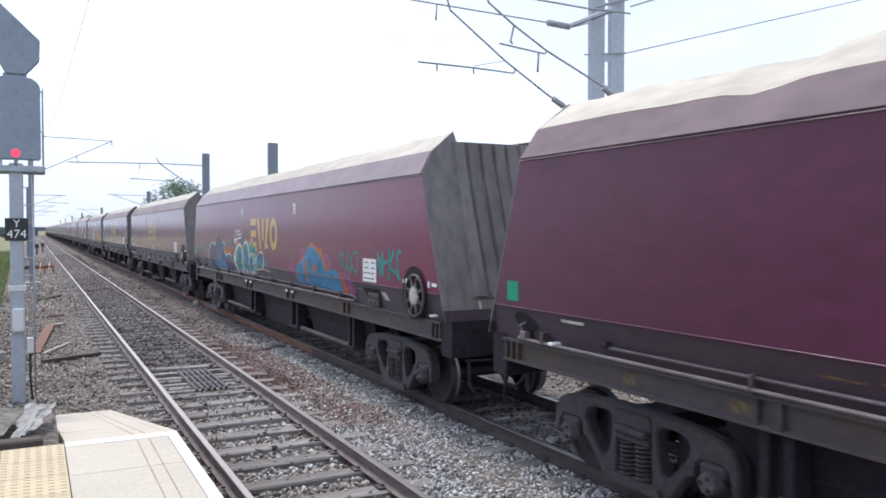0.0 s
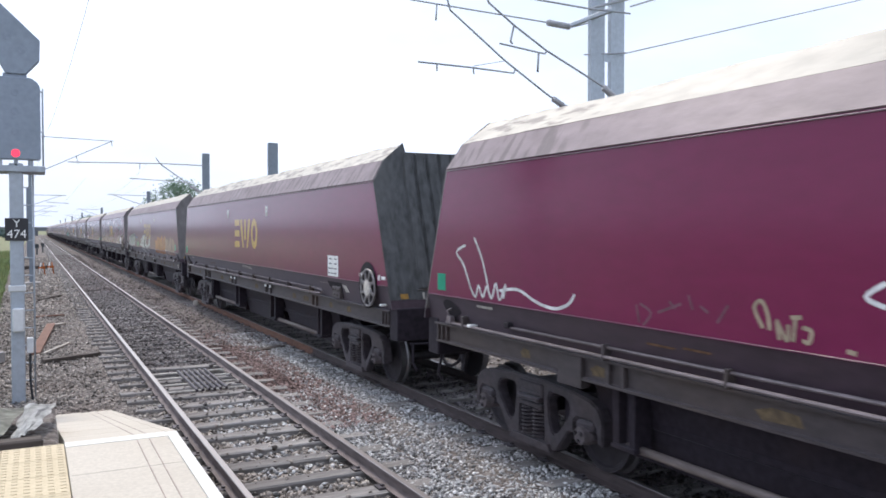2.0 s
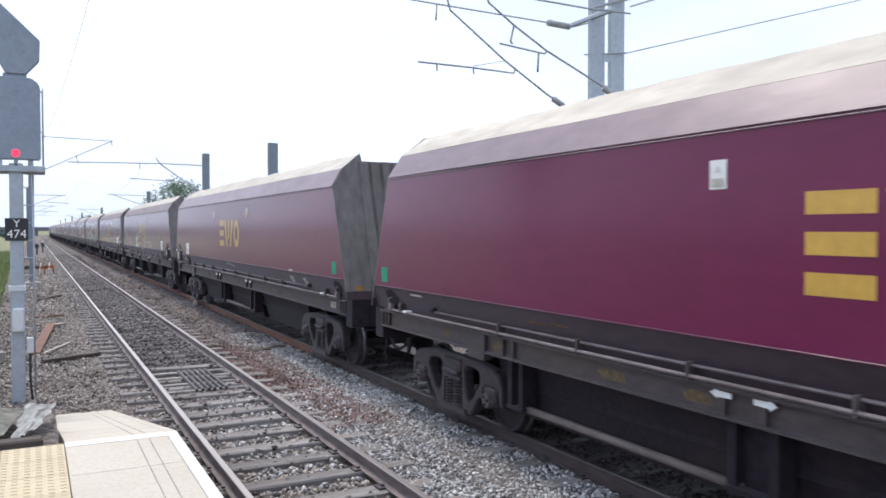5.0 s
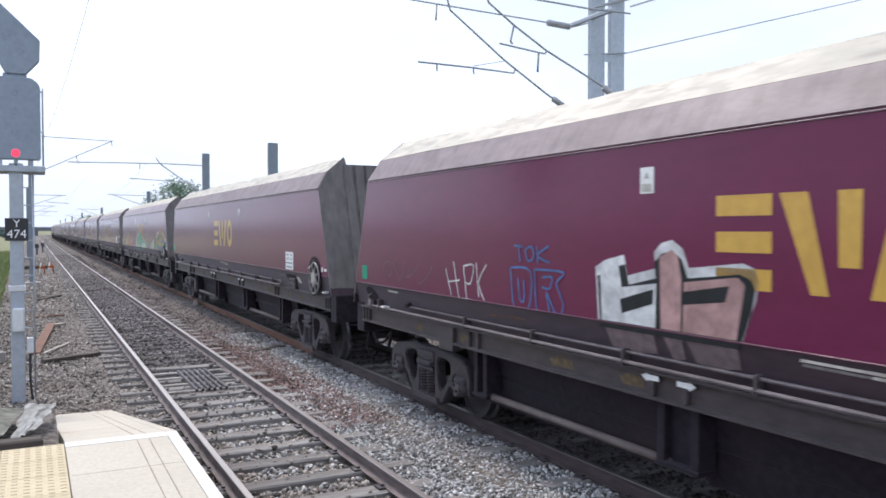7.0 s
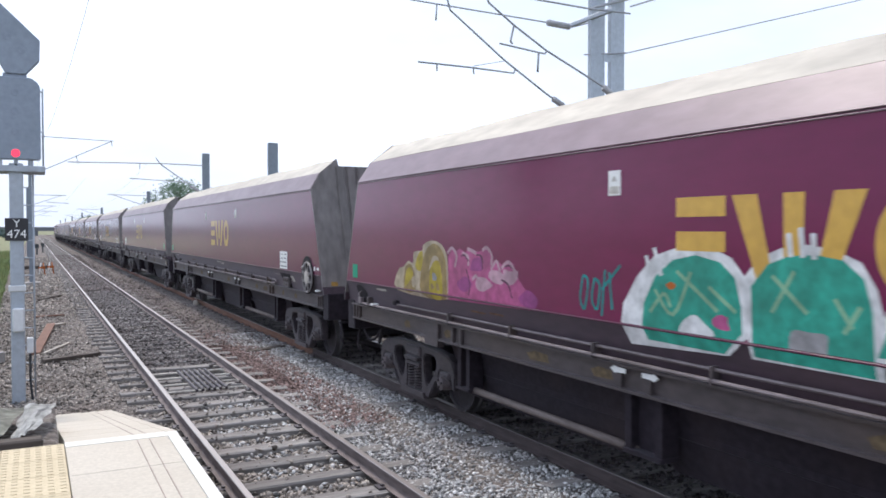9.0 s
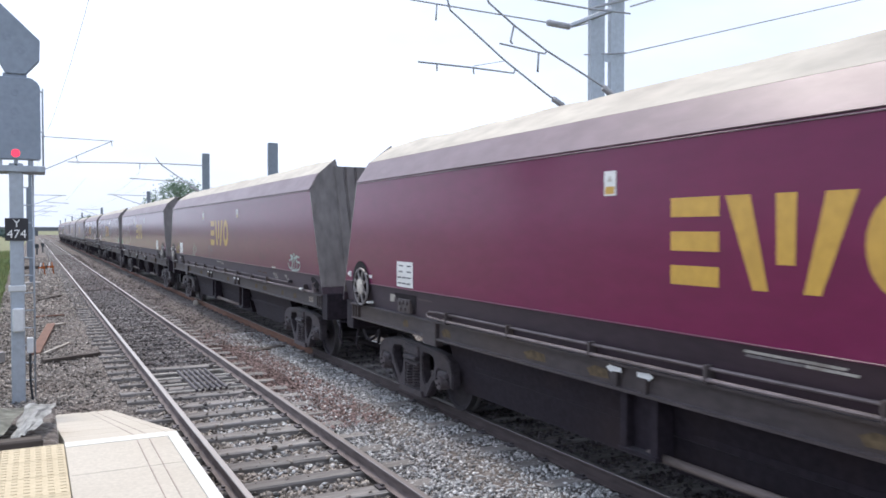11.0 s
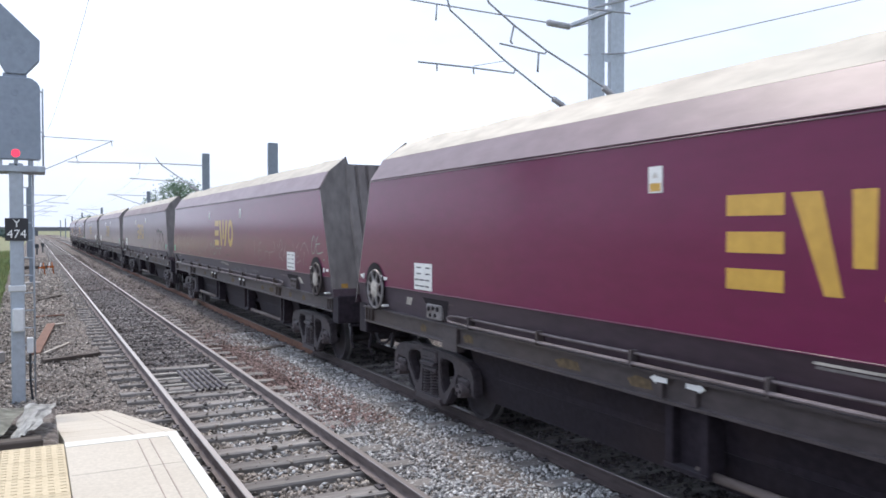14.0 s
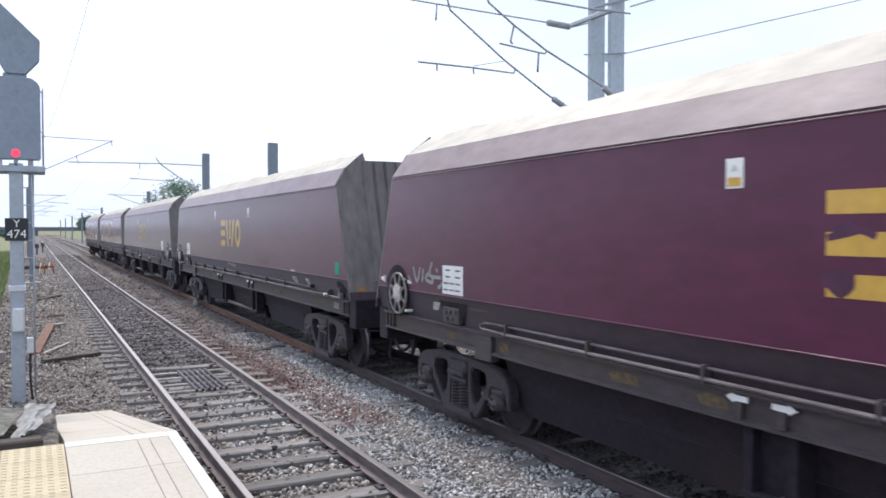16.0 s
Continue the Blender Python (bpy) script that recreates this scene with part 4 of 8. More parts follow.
    wire("contact_wire", [(2.5, 45.0, 5.3), (2.7, 88.0, 5.2), (2.4, 128.0, 5.2), (2.6, 300.0, 5.2)], 0.005, "thin contact wire over the nearer track")
    wire("catenary_cable", [(6.1, 50.4, 6.5), (6.1, 77.6, 5.75), (6.1, 134.0, 5.75), (6.1, 190.0, 5.75)], 0.005, "thin sagging catenary cable", 0.35)


# ---- far things ----
def tree(x, y, h, spread, seed, label):
    rng = random.Random(seed)
    root = tagged(empty("tree", pose(x, y, -0.34)), label, "tree")
    bm = bmesh.new()
    tube(bm, [(0, 0, 0), (0.05, 0, h * 0.3), (0.0, 0.1, h * 0.6), (0.1, 0, h * 0.85)], [h * 0.035, h * 0.028, h * 0.018, h * 0.006], 8)
    tips = []
    for i in range(16):
        z0 = h * rng.uniform(0.3, 0.75)
        a, l = rng.uniform(0, 6.28), spread * rng.uniform(0.45, 1.0)
        tip = Vector((math.cos(a) * l, math.sin(a) * l, z0 + h * rng.uniform(0.06, 0.25)))
        tube(bm, [(0, 0, z0), tip * 0.5 + Vector((0, 0, z0 * 0.45)), tip], [h * 0.014, h * 0.009, h * 0.003], 5)
        tips.append(tip)
    part("trunk", bm, BARK, root)
    bm = bmesh.new()
    for tip in tips + [Vector((0, 0, h * 0.9)), Vector((spread * 0.2, 0, h * 0.8))]:
        for c in range(240):
            p = tip + Vector((rng.gauss(0, 1), rng.gauss(0, 1), rng.gauss(0, 0.7))) * spread * 0.2
            s = rng.uniform(0.10, 0.24)
            u = Vector((rng.uniform(-1, 1), rng.uniform(-1, 1), rng.uniform(-1, 1))).normalized() * s
            w = u.orthogonal().normalized() * s * 0.6
            v = [bm.verts.new(q) for q in (p - u, p + w, p + u, p - w)]
            bm.faces.new(v)
    part("crown", bm, LEAF, root)


def far_wood(x0, x1, y, z, seed, label):
    rng = random.Random(seed)
    bm = bmesh.new()
    n = int((x1 - x0) / 1.4)
    for i in range(n):
        x = x0 + (x1 - x0) * (i + rng.random()) / n
        r = z * rng.uniform(0.28, 0.5)
        for c in range(5):
            m = pose(x + rng.uniform(-1, 1), y + rng.uniform(-4, 4), z * rng.uniform(0.1, 0.72), rng.uniform(0, 90), rng.uniform(0, 90), 0)
            bmesh.ops.create_icosphere(bm, subdivisions=2, radius=r * rng.uniform(0.5, 1.0), matrix=m)
    for v in bm.verts:
        v.co += noise.noise_vector(v.co * 1.1) * 0.7
        v.co.z = max(v.co.z, -0.6)
    tagged(part("far_woodland", bm, FARGREEN), label, "trees", kind="stuff")


def far_bridge():
    root = tagged(empty("road_bridge", pose(14, 420, -0.34)), "low grey road bridge across the railway far away", "bridge")
    part("deck", block(-42, 42, -4, 4, 2.3, 3.4, 0.05), BRICKFAR, root)
    for x in (-40, -14, 14, 40):
        part("pier", block(x - 2, x + 2, -3.5, 3.5, 0, 2.35, 0.05), BRICKFAR, root)
    part("parapet", block(-42, 42, -4.2, -3.9, 3.38, 4.2, 0.03), BRICKFAR, root)


def grass_strip():
    rng = np.random.default_rng(5)
    n = 26000
    u = rng.uniform(0, 1, n) ** 2
    y = 14 + 95 * u
    x = -0.75 - 0.012 * y - np.abs(rng.normal(0, 1, n)) * (0.8 + 0.05 * y)
    h = rng.uniform(0.12, 0.5, n) * np.clip((-x - 0.5) / 1.0, 0.35, 1.0)
    a, w = rng.uniform(0, np.pi, n), rng.uniform(0.008, 0.018, n) * (1 + y / 30)
    lean = rng.normal(0, 0.12, (n, 2))
    dx, dy = np.cos(a) * w, np.sin(a) * w
    z0 = np.full(n, -0.34)
    v = np.stack([np.stack([x - dx, y - dy, z0], -1), np.stack([x + dx, y + dy, z0], -1), np.stack([x + lean[:, 0], y + lean[:, 1], z0 + 0.1 + h], -1)], 1)
    me = bpy.data.meshes.new("grass")
    me.from_pydata(v.reshape(-1, 3).tolist(), [], np.arange(n * 3).reshape(-1, 3).tolist())
    me.materials.append(GRASS)
    tagged(new("grass", me), "tall dry yellow-green grass beside the line", "grass", kind="stuff")


def lineside_rubbish():
    def plank(name, p, q, w, h, mat, label, category):
        p, q = Vector(p), Vector(q)
        d = (q - p)
        ang = math.degrees(math.atan2(d.y, d.x))
        ob = part(name, block(0, d.length, -w / 2, w / 2, 0, h, 0.008), mat, None, "", pose(p.x, p.y, p.z, 0, -math.degrees(math.asin(d.z / d.length)), ang))
        tagged(ob, label, category)
    z = -0.22
    plank("rusty_plate", (0.0, 19.7, z), (0.42, 25.2, z + 0.05), 0.22, 0.05, RUST, "orange rusty steel plate lying on the ballast", "scrap metal")
    plank("rusty_plate", (-0.02, 28.0, z), (0.85, 28.3, z), 0.12, 0.05, RUST, "rusty red bar lying across the ballast", "scrap metal")
    plank("wood_plank", (0.30, 24.9, z + 0.03), (0.75, 25.4, z + 0.03), 0.16, 0.05, PALEWOOD, "bleached wooden plank on the ballast", "plank")
    plank("wood_plank", (0.17, 19.6, z), (0.75, 21.2, z), 0.07, 0.05, PALEWOOD, "bleached wooden batten on the ballast", "plank")
    plank("timber_baulk", (0.15, 18.3, z), (1.25, 18.9, z), 0.16, 0.09, DARKWOOD, "dark broken timber lying on the ballast", "timber")
    plank("timber_baulk", (0.15, 34.5, z), (0.95, 36.4, z), 0.14, 0.08, DARKWOOD, "dark timber lying beside the track", "timber")
    plank("timber_baulk", (-0.6, 62, z), (0.9, 63, z), 0.3, 0.25, DARKWOOD, "dark low timber staging beside the track", "timber")
    plank("cable_trough", (-1.0, 18.8, z), (-0.62, 19.0, z), 0.3, 0.22, CONCRETE, "grey concrete cable trough end", "trough")
    plank("sleeper_piece", (4.25, 17.6, -0.19), (5.15, 18.1, -0.19), 0.2, 0.05, DARKWOOD, "dark flat timber piece in the ballast between the tracks", "timber")
    for x, y in ((0.45, 54.5), (0.95, 55.5)):
        root = tagged(empty("marker_trestle", pose(x, y, z)), "small white and red marker trestle beside the track", "trestle", group="trestles by the line")
        for s in (-0.17, 0.17):
            bm = bmesh.new()
            tube(bm, [(s, 0, 0), (s * 0.35, 0, 0.75)], 0.035, 6)
            part("leg", bm, WHITE if s < 0 else SPRAY["orange"], root)
        part("rail_bar", block(-0.19, 0.19, -0.03, 0.03, 0.40, 0.50, 0.005), SPRAY["orange"], root)
    for x, y in ((0.35, 100.0), (1.0, 108.0)):
        root = tagged(empty("location_cabinet", pose(x, y, -0.25)), "small dark lineside equipment post far off", "cabinet", group="lineside posts")
        part("post", block(-0.08, 0.08, -0.08, 0.08, 0, 0.9, 0.01), SIGNALBLACK, root)
        part("box", block(-0.2, 0.2, -0.15, 0.15, 0.75, 1.2, 0.02), SIGNALBLACK, root)
    bm = bmesh.new()
    bmesh.ops.create_icosphere(bm, subdivisions=2, radius=0.12, matrix=pose(5.23, 29.6, -0.10))
    for v in bm.verts:
        v.co += noise.noise_vector(v.co * 6) * 0.05
    tagged(part("loose_stone", bm, PALEWOOD), "pale yellow loose stone beside the rail", "stone")


# ---- the train ----
PITCH, TIP0, HALF_TIP = 19.4485, 10.009, 8.33     # spacing of the wagons; place of the first wagon's top corner at the start
AXLE, BOGIE_Y, WHEEL_R = 0.985, 6.935, 0.42


def gone(t):
    """How far the train has come by t seconds."""
    return 18.486 * t + 0.04655 * t * t


def end_y(z):
    return 9.05 - (z - 1.62) * 0.3432 if z <= 3.31 else 8.47 - (z - 3.31) * 0.219


def wavy(y, z, seed):
    return noise.noise(Vector((seed * 7.3, y * 0.55, z * 1.2))) * 0.02 + noise.noise(Vector((seed * 3.1, y * 2.3, z * 2))) * 0.007


def hopper_side(wagon, s, seed):
    """One long side: main sheet, two bent flanges above it, the skirt below it, and their ledges."""
    def sheet(x0, z0, x1, z1, n=64, rows=3, thick=0.012, rough=0.35, ragged=0.0):
        bm = bmesh.new()
        grid = []
        for r in range(rows + 1):
            u = r / rows
            x, z = x0 + (x1 - x0) * u, z0 + (z1 - z0) * u
            e = end_y(z)
            row = []
            for i in range(n + 1):
                y = -e + 2 * e * i / n
                d = wavy(y, z, seed) * rough
                zz = z + (ragged * wavy(y * 1.7, 9, seed + 1) if r == rows else 0)
                row.append(bm.verts.new((s * (x + d), y, zz)))
            grid.append(row)
        for a, b in zip(grid, grid[1:]):
            for i in range(n):
                bm.faces.new((a[i], a[i + 1], b[i + 1], b[i])).smooth = True
        bmesh.ops.recalc_face_normals(bm, faces=bm.faces)
        bmesh.ops.solidify(bm, geom=list(bm.faces), thickness=thick)
        return bm
    part("side_sheet", sheet(1.380, 1.70, 1.385, 3.322, rough=0.03), MAROON, wagon)
    part("lower_flange", sheet(1.400, 3.338, 1.20, 3.66, rough=0.7), DUSTY, wagon, "dusty faded maroon flange")
    part("top_flange", sheet(1.197, 3.664, 0.82, 3.95, rough=1.2, ragged=1.6), TOPBRIGHT, wagon, "pale sunlit dusty top flange")
    part("skirt", sheet(1.376, 1.684, 1.27, 1.31, rough=0.05), SKIRT, wagon, "sooty maroon skirt")
    part("ledge", block(*sorted((s * 1.372, s * 1.402)), -8.46, 8.46, 3.306, 3.316, 0.002), DUSTY, wagon)
    part("lip_groove", block(*sorted((s * 1.355, s * 1.378)), -8.45, 8.45, 3.322, 3.345, 0.0), MAROON_DULL, wagon)
    part("ledge", block(*sorted((s * 1.36, s * 1.392)), -9.01, 9.01, 1.685, 1.699, 0.002), MAROON_DULL, wagon)


def end_panel(wagon, s):
    """The sloping end with its ribs; s is the end's sign along the wagon."""
    outline = [(-1.375, 1.485), (-1.385, 3.31), (-1.19, 3.66), (-0.82, 3.96), (-0.79, 3.81), (0.79, 3.81), (0.82, 3.96), (1.19, 3.66), (1.385, 3.31), (1.375, 1.485)]
    bm = bmesh.new()
    loft(bm, [[(x, s * (end_y(z) + d), z) for x, z in outline] for d in (0.0, 0.035)])
    panel = part("end_panel", bm, ENDGREY, wagon, "dirty grey ribbed end")
    # Added strip that only darkens the foot of the grey end.
    bm = bmesh.new()
    loft(bm, [[(x, s * (end_y(z) + d), z) for x, z in ((-1.37, 1.345), (-1.374, 1.482), (1.374, 1.482), (1.37, 1.345))] for d in (0.002, 0.032)])
    part("end_apron", bm, SKIRT, wagon, "dark strip added at the foot of the ribbed end")
    for i in range(8):
        x = -0.77 + 0.22 * i
        bm = bmesh.new()
        rings = []
        for z in (1.66, 3.29, 3.80):
            y = end_y(z) + 0.03
            rings.append([(x - 0.098, s * y, z), (x + 0.098, s * y, z), (x + 0.072, s * (y + 0.048), z), (x - 0.072, s * (y + 0.048), z)])
        loft(bm, rings)
        part("rib", bm, ENDGREY, panel)
    part("seam", block(-0.86, 0.86, *sorted((s * (end_y(2.72) + 0.03), s * (end_y(2.72) + 0.046))), 2.716, 2.720, 0.0), ENDGREY, panel)
    part("rib_foot", block(-0.9, 0.9, *sorted((s * 9.04, s * 9.095)), 1.622, 1.640, 0.003), ENDGREY, panel)
    part("headstock", block(-1.29, 1.29, *sorted((s * 8.90, s * 9.20)), 0.86, 1.36, 0.015), GRIME, wagon, "grimy headstock beam")
    bm = bmesh.new()
    box(bm, -0.16, 0.16, *sorted((s * 9.18, s * 9.52)), 0.92, 1.14)
    box(bm, -0.20, 0.20, *sorted((s * 9.50, s * 9.715)), 0.90, 1.18)
    part("coupler", bevelled(bm, 0.03), CAST, wagon, "heavy cast knuckle coupler")
    bm = bmesh.new()
    tube(bm, [(-1.1, s * 9.24, 0.82), (-0.4, s * 9.26, 0.80), (-0.2, s * 9.40, 0.84)], 0.018, 6)
    tube(bm, [(-1.05, s * 9.24, 0.84), (-1.08, s * 9.30, 0.55), (-1.02, s * 9.30, 0.42)], 0.02, 6)
    part("uncoupling_lever", bm, GRIME, wagon)
    bm = bmesh.new()
    tube(bm, [(-0.62, s * 9.20, 0.92), (-0.62, s * 9.28, 0.80), (-0.61, s * 9.35, 0.62), (-0.59, s * 9.45, 0.51), (-0.55, s * 9.57, 0.50), (-0.50, s * 9.66, 0.57), (-0.46, s * 9.71, 0.68)], 0.026, 7)
    part("brake_hose", bm, DEEPBLACK, wagon)
    bm = bmesh.new()
    loft(bm, [[(x, s * (end_y(z) + d), z) for x, z in ((-1.20, 1.497), (-1.07, 1.497), (-1.07, 1.575), (-1.20, 1.575))] for d in (0.036, 0.040)])
    part("reflector", bm, ENDPATCH, panel, "small orange-yellow painted patch")
    bm = bmesh.new()
    loft(bm, [[(x, s * (end_y(z) + d), z) for x, z in ((-0.825, 1.49), (-0.800, 1.49), (-0.800, 1.59), (-0.825, 1.59))] for d in (0.036, 0.050)])
    part("lamp_bracket", bm, HANDWHEEL, panel, "small pale lamp bracket")


def channel_post(wagon, s, y, half):
    """An upright of two flanges and a web, with a foot."""
    bm = bmesh.new()
    prof = [(0.99, -half), (1.19, -half), (1.19, 0.09 - half), (1.10, 0.09 - half), (1.10, half - 0.09), (1.19, half - 0.09), (1.19, half), (0.99, half)]
    extrude(bm, [(s * x, y + d) for x, d in prof], (0, 0, 0.50), (1, 0, 0), (0, 1, 0), (0, 0, 0.555))
    post = part("hanger_post", bm, GRIME, wagon)
    part("foot", block(*sorted((s * 0.98, s * 1.21)), y - half - 0.01, y + half + 0.01, 0.455, 0.498, 0.006), GRIME, post)
    for d in (-1, 1):
        part("gusset", block(*sorted((s * 1.255, s * 1.31)), y + d * (half - 0.05) - 0.03, y + d * (half - 0.05) + 0.03, 1.08, 1.285, 0.006), SOLE, wagon)


def underframe(wagon, w):
    for s in (-1, 1):
        bm = bmesh.new()
        prof = [(1.14, 1.05), (1.31, 1.05), (1.31, 1.075), (1.262, 1.085), (1.262, 1.275), (1.33, 1.285), (1.33, 1.31), (1.14, 1.31)]
        extrude(bm, [(s * x, z) for x, z in prof], (0, -8.93, 0), (1, 0, 0), (0, 0, 1), (0, 17.86, 0))
        part("solebar", bm, SOLE, wagon, "long grimy steel solebar")
        for y in (-8.88, -8.76, -8.64, 8.64, 8.76, 8.88):
            part("stiffener", block(*sorted((s * 1.25, s * 1.31)), y - 0.015, y + 0.015, 1.08, 1.285, 0.0), SOLE, wagon)
        for y in (-1.80, 1.80):
            channel_post(wagon, s, y, 0.25)
        if w < 0:
            for y in (-5.22, 5.22):
                channel_post(wagon, s, y, 0.16)
        for a, b in ((-1.75, 1.75),) if w > 0 else ((-5.25, -1.95), (1.95, 5.25)):
            bm = bmesh.new()
            tube(bm, [(s * 1.10, a, 0.478), (s * 1.10, b, 0.478)], 0.042, 10)
            part("brake_pipe", bm, BRAKEPIPE, wagon, "pale worn lower pipe")
        for x, z, r, a, b in ((1.345, 1.440, 0.016, -w * 7.0, w * 5.65), (1.372, 1.352, 0.019, -w * 8.5, w * 5.40)):
            a, b = sorted((a, b))
            bm = bmesh.new()
            tube(bm, [(s * (x - 0.07), a - 0.1, z), (s * x, a, z), (s * x, b, z), (s * (x - 0.07), b + 0.1, z)], r, 8)
            part("air_pipe", bm, PIPE, wagon)
        part("side_bearer", block(*sorted((s * 1.20, s * 1.318)), 5.72, 6.12, 0.965, 1.284, 0.008), SOLE, wagon)
        bm = bmesh.new()
        tube(bm, [(s * 1.345, w * 5.60, 1.440), (s * 1.352, w * 5.82, 1.432), (s * 1.36, w * 5.90, 1.40), (s * 1.368, w * 5.84, 1.362), (s * 1.372, w * 5.36, 1.352)], 0.017, 8)
        part("pipe_bend", bm, PIPE, wagon)
        for i in range(8):
            y = -5.2 + 1.5 * i
            part("pipe_clip", block(*sorted((s * 1.29, s * 1.39)), y - 0.02, y + 0.02, 1.315, 1.47, 0.006), SOLE, wagon)
    for y in (-4.0, 0.0, 4.0):
        bm = bmesh.new()
        loft(bm, [[(-1.10, y - 1.95, 1.30), (1.10, y - 1.95, 1.30), (1.10, y + 1.95, 1.30), (-1.10, y + 1.95, 1.30)],
                  [(-0.85, y - 1.75, 0.30), (0.85, y - 1.75, 0.30), (0.85, y + 1.75, 0.30), (-0.85, y + 1.75, 0.30)]])
        part("discharge_hopper", bm, GRIME, wagon)
    for z in (0.70, 0.92):
        part("lower_beam", block(-0.96, -0.90, -5.25, 5.25, z - 0.04, z + 0.04, 0.01), GRIME, wagon)
    part("centre_sill", block(-0.35, 0.35, -8.9, 8.9, 0.95, 1.28, 0.02), GRIME, wagon)
    bm = bmesh.new()
    rows = []
    for i in range(25):
        y = -8.3 + 16.6 * i / 24
        e = 0.25 * min(1, (8.3 - abs(y)) / 1.5)
        rows.append([bm.verts.new((x, y, 3.35 + e * (1 - (x / 1.25) ** 2) + noise.noise(Vector((x * 2, y * 1.3, 0))) * 0.06)) for x in (-1.3, -0.8, -0.3, 0.3, 0.8, 1.3)])
    for a, b in zip(rows, rows[1:]):
        for j in range(5):
            bm.faces.new((a[j], a[j + 1], b[j + 1], b[j]))
    part("coal_load", bm, COAL, wagon, "heap of black coal")


def smooth_loop(pts, n=5):
    out = []
    k = len(pts)
    for i in range(k):
        p0, p1, p2, p3 = (Vector(pts[(i + j - 1) % k]) for j in range(4))
        for j in range(n):
            t = j / n
            q = 0.5 * ((2 * p1) + (p2 - p0) * t + (2 * p0 - 5 * p1 + 4 * p2 - p3) * t * t + (3 * p1 - p0 - 3 * p2 + p3) * t ** 3)
            out.append((q.x, q.y))
    return out


def bogie(wagon, y):
    bm = bmesh.new()
    box(bm, -1.12, 1.12, -0.24, 0.24, 0.66, 0.82)
    box(bm, -0.3, 0.3, -0.3, 0.3, 0.82, 0.97)
    root = part("bogie", bevelled(bm, 0.02), CAST, wagon, "cast steel three-piece bogie", pose(0, y, 0))
    half = [(0.30, 0.865), (0.80, 0.835), (1.06, 0.80), (1.20, 0.735), (1.275, 0.62), (1.280, 0.36), (1.20, 0.35), (1.165, 0.52), (1.115, 0.585), (0.855, 0.585), (0.805, 0.54), (0.79, 0.42), (0.70, 0.385), (0.49, 0.13), (0.38, 0.10)]
    outer = half + [(-a, b) for a, b in half[::-1]]
    window = smooth_loop([(0.34, 0.72), (0.50, 0.755), (0.68, 0.72), (0.72, 0.60), (0.61, 0.455), (0.44, 0.30), (0.35, 0.46)], 3)
    holes = [window, [(-a, b) for a, b in window], [(-0.25, 0.18), (0.25, 0.18), (0.23, 0.73), (-0.23, 0.73)]]
    for s in (-1, 1):
        bm = bmesh.new()
        edges = []
        for ring in [outer] + holes:
            vs = [bm.verts.new((s * 0.95, a, b)) for a, b in ring]
            edges += [bm.edges.new((vs[i], vs[(i + 1) % len(vs)])) for i in range(len(vs))]
        bmesh.ops.triangle_fill(bm, use_beauty=True, use_dissolve=False, edges=edges)
        rim = bmesh.ops.extrude_face_region(bm, geom=list(bm.faces))
        bmesh.ops.translate(bm, verts=[v for v in rim["geom"] if isinstance(v, bmesh.types.BMVert)], vec=(s * 0.14, 0, 0))
        bmesh.ops.recalc_face_normals(bm, faces=bm.faces)
        sharp = [e for e in bm.edges if len(e.link_faces) == 2 and e.calc_face_angle() > 0.6]
        bmesh.ops.bevel(bm, geom=sharp, offset=0.016, segments=2, affect="EDGES", clamp_overlap=True)
        extrude(bm, [(-0.42, 0.095), (0.42, 0.095), (0.36, 0.175), (-0.36, 0.175)], (s * 1.13, 0, 0), (0, 1, 0), (0, 0, 1), (-s * 0.24, 0, 0))
        frame_part = part("side_frame", bm, CAST, root)
        for d in (-1, 1):
            bm = bmesh.new()
            box(bm, *sorted((s * 0.93, s * 1.11)), d * AXLE - 0.145, d * AXLE + 0.145, 0.46, 0.572)
            box(bm, *sorted((s * 0.95, s * 1.08)), d * AXLE - 0.11, d * AXLE + 0.11, 0.36, 0.48)
            part("axle_box", bevelled(bm, 0.03), CAST, root)
        for c in (-0.11, 0.11):
            bm = bmesh.new()
            tube(bm, [(s * (1.04 + 0.0) + 0.08 * math.cos(a), c + 0.08 * math.sin(a), 0.19 + 0.34 * a / (2 * math.pi * 8)) for a in (2 * math.pi * 8 * i / 80 for i in range(81))], 0.015, 5)
            part("spring", bm, CAST, root)
        for z, reach, wide in ((0.555, 1.12, 0.235), (0.635, 1.16, 0.22), (0.705, 1.13, 0.20)):
            part("bolster_plate", block(*sorted((s * 0.98, s * reach)), -wide, wide, z - 0.026, z + 0.026, 0.012), CAST, root)
    for d in (-1, 1):
        # Solid block added behind the windows so no light shows through.
        part("brake_beam", block(-0.92, 0.92, *sorted((d * 0.40, d * 0.60)), 0.32, 0.72, 0.02), GRIME, root)
        bm = bmesh.new()
        prof = [(-1.165, 0.045), (-1.16, 0.09), (-1.06, 0.105), (-0.95, 0.105), (-0.95, 0.07), (-0.83, 0.09), (-0.825, 0.19), (-0.80, 0.23), (-0.80, 0.35), (-0.83, 0.37), (-0.83, 0.415),
                (-0.735, 0.42), (-0.715, 0.45), (-0.69, 0.45), (-0.685, 0.36), (-0.70, 0.22), (-0.68, 0.10), (-0.60, 0.085)]
        lathe(bm, prof + [(-a, r) for a, r in prof[::-1]], (0, 0, 0), "x", 40)
        for fc in bm.faces:
            c = fc.calc_center_median()
            r = math.hypot(c.y, c.z)
            fc.material_index = 2 if abs(c.x) > 0.97 else 1 if r > 0.408 else 0
        for sx in (-1, 1):
            for i in range(3):
                a = 2 * math.pi * i / 3
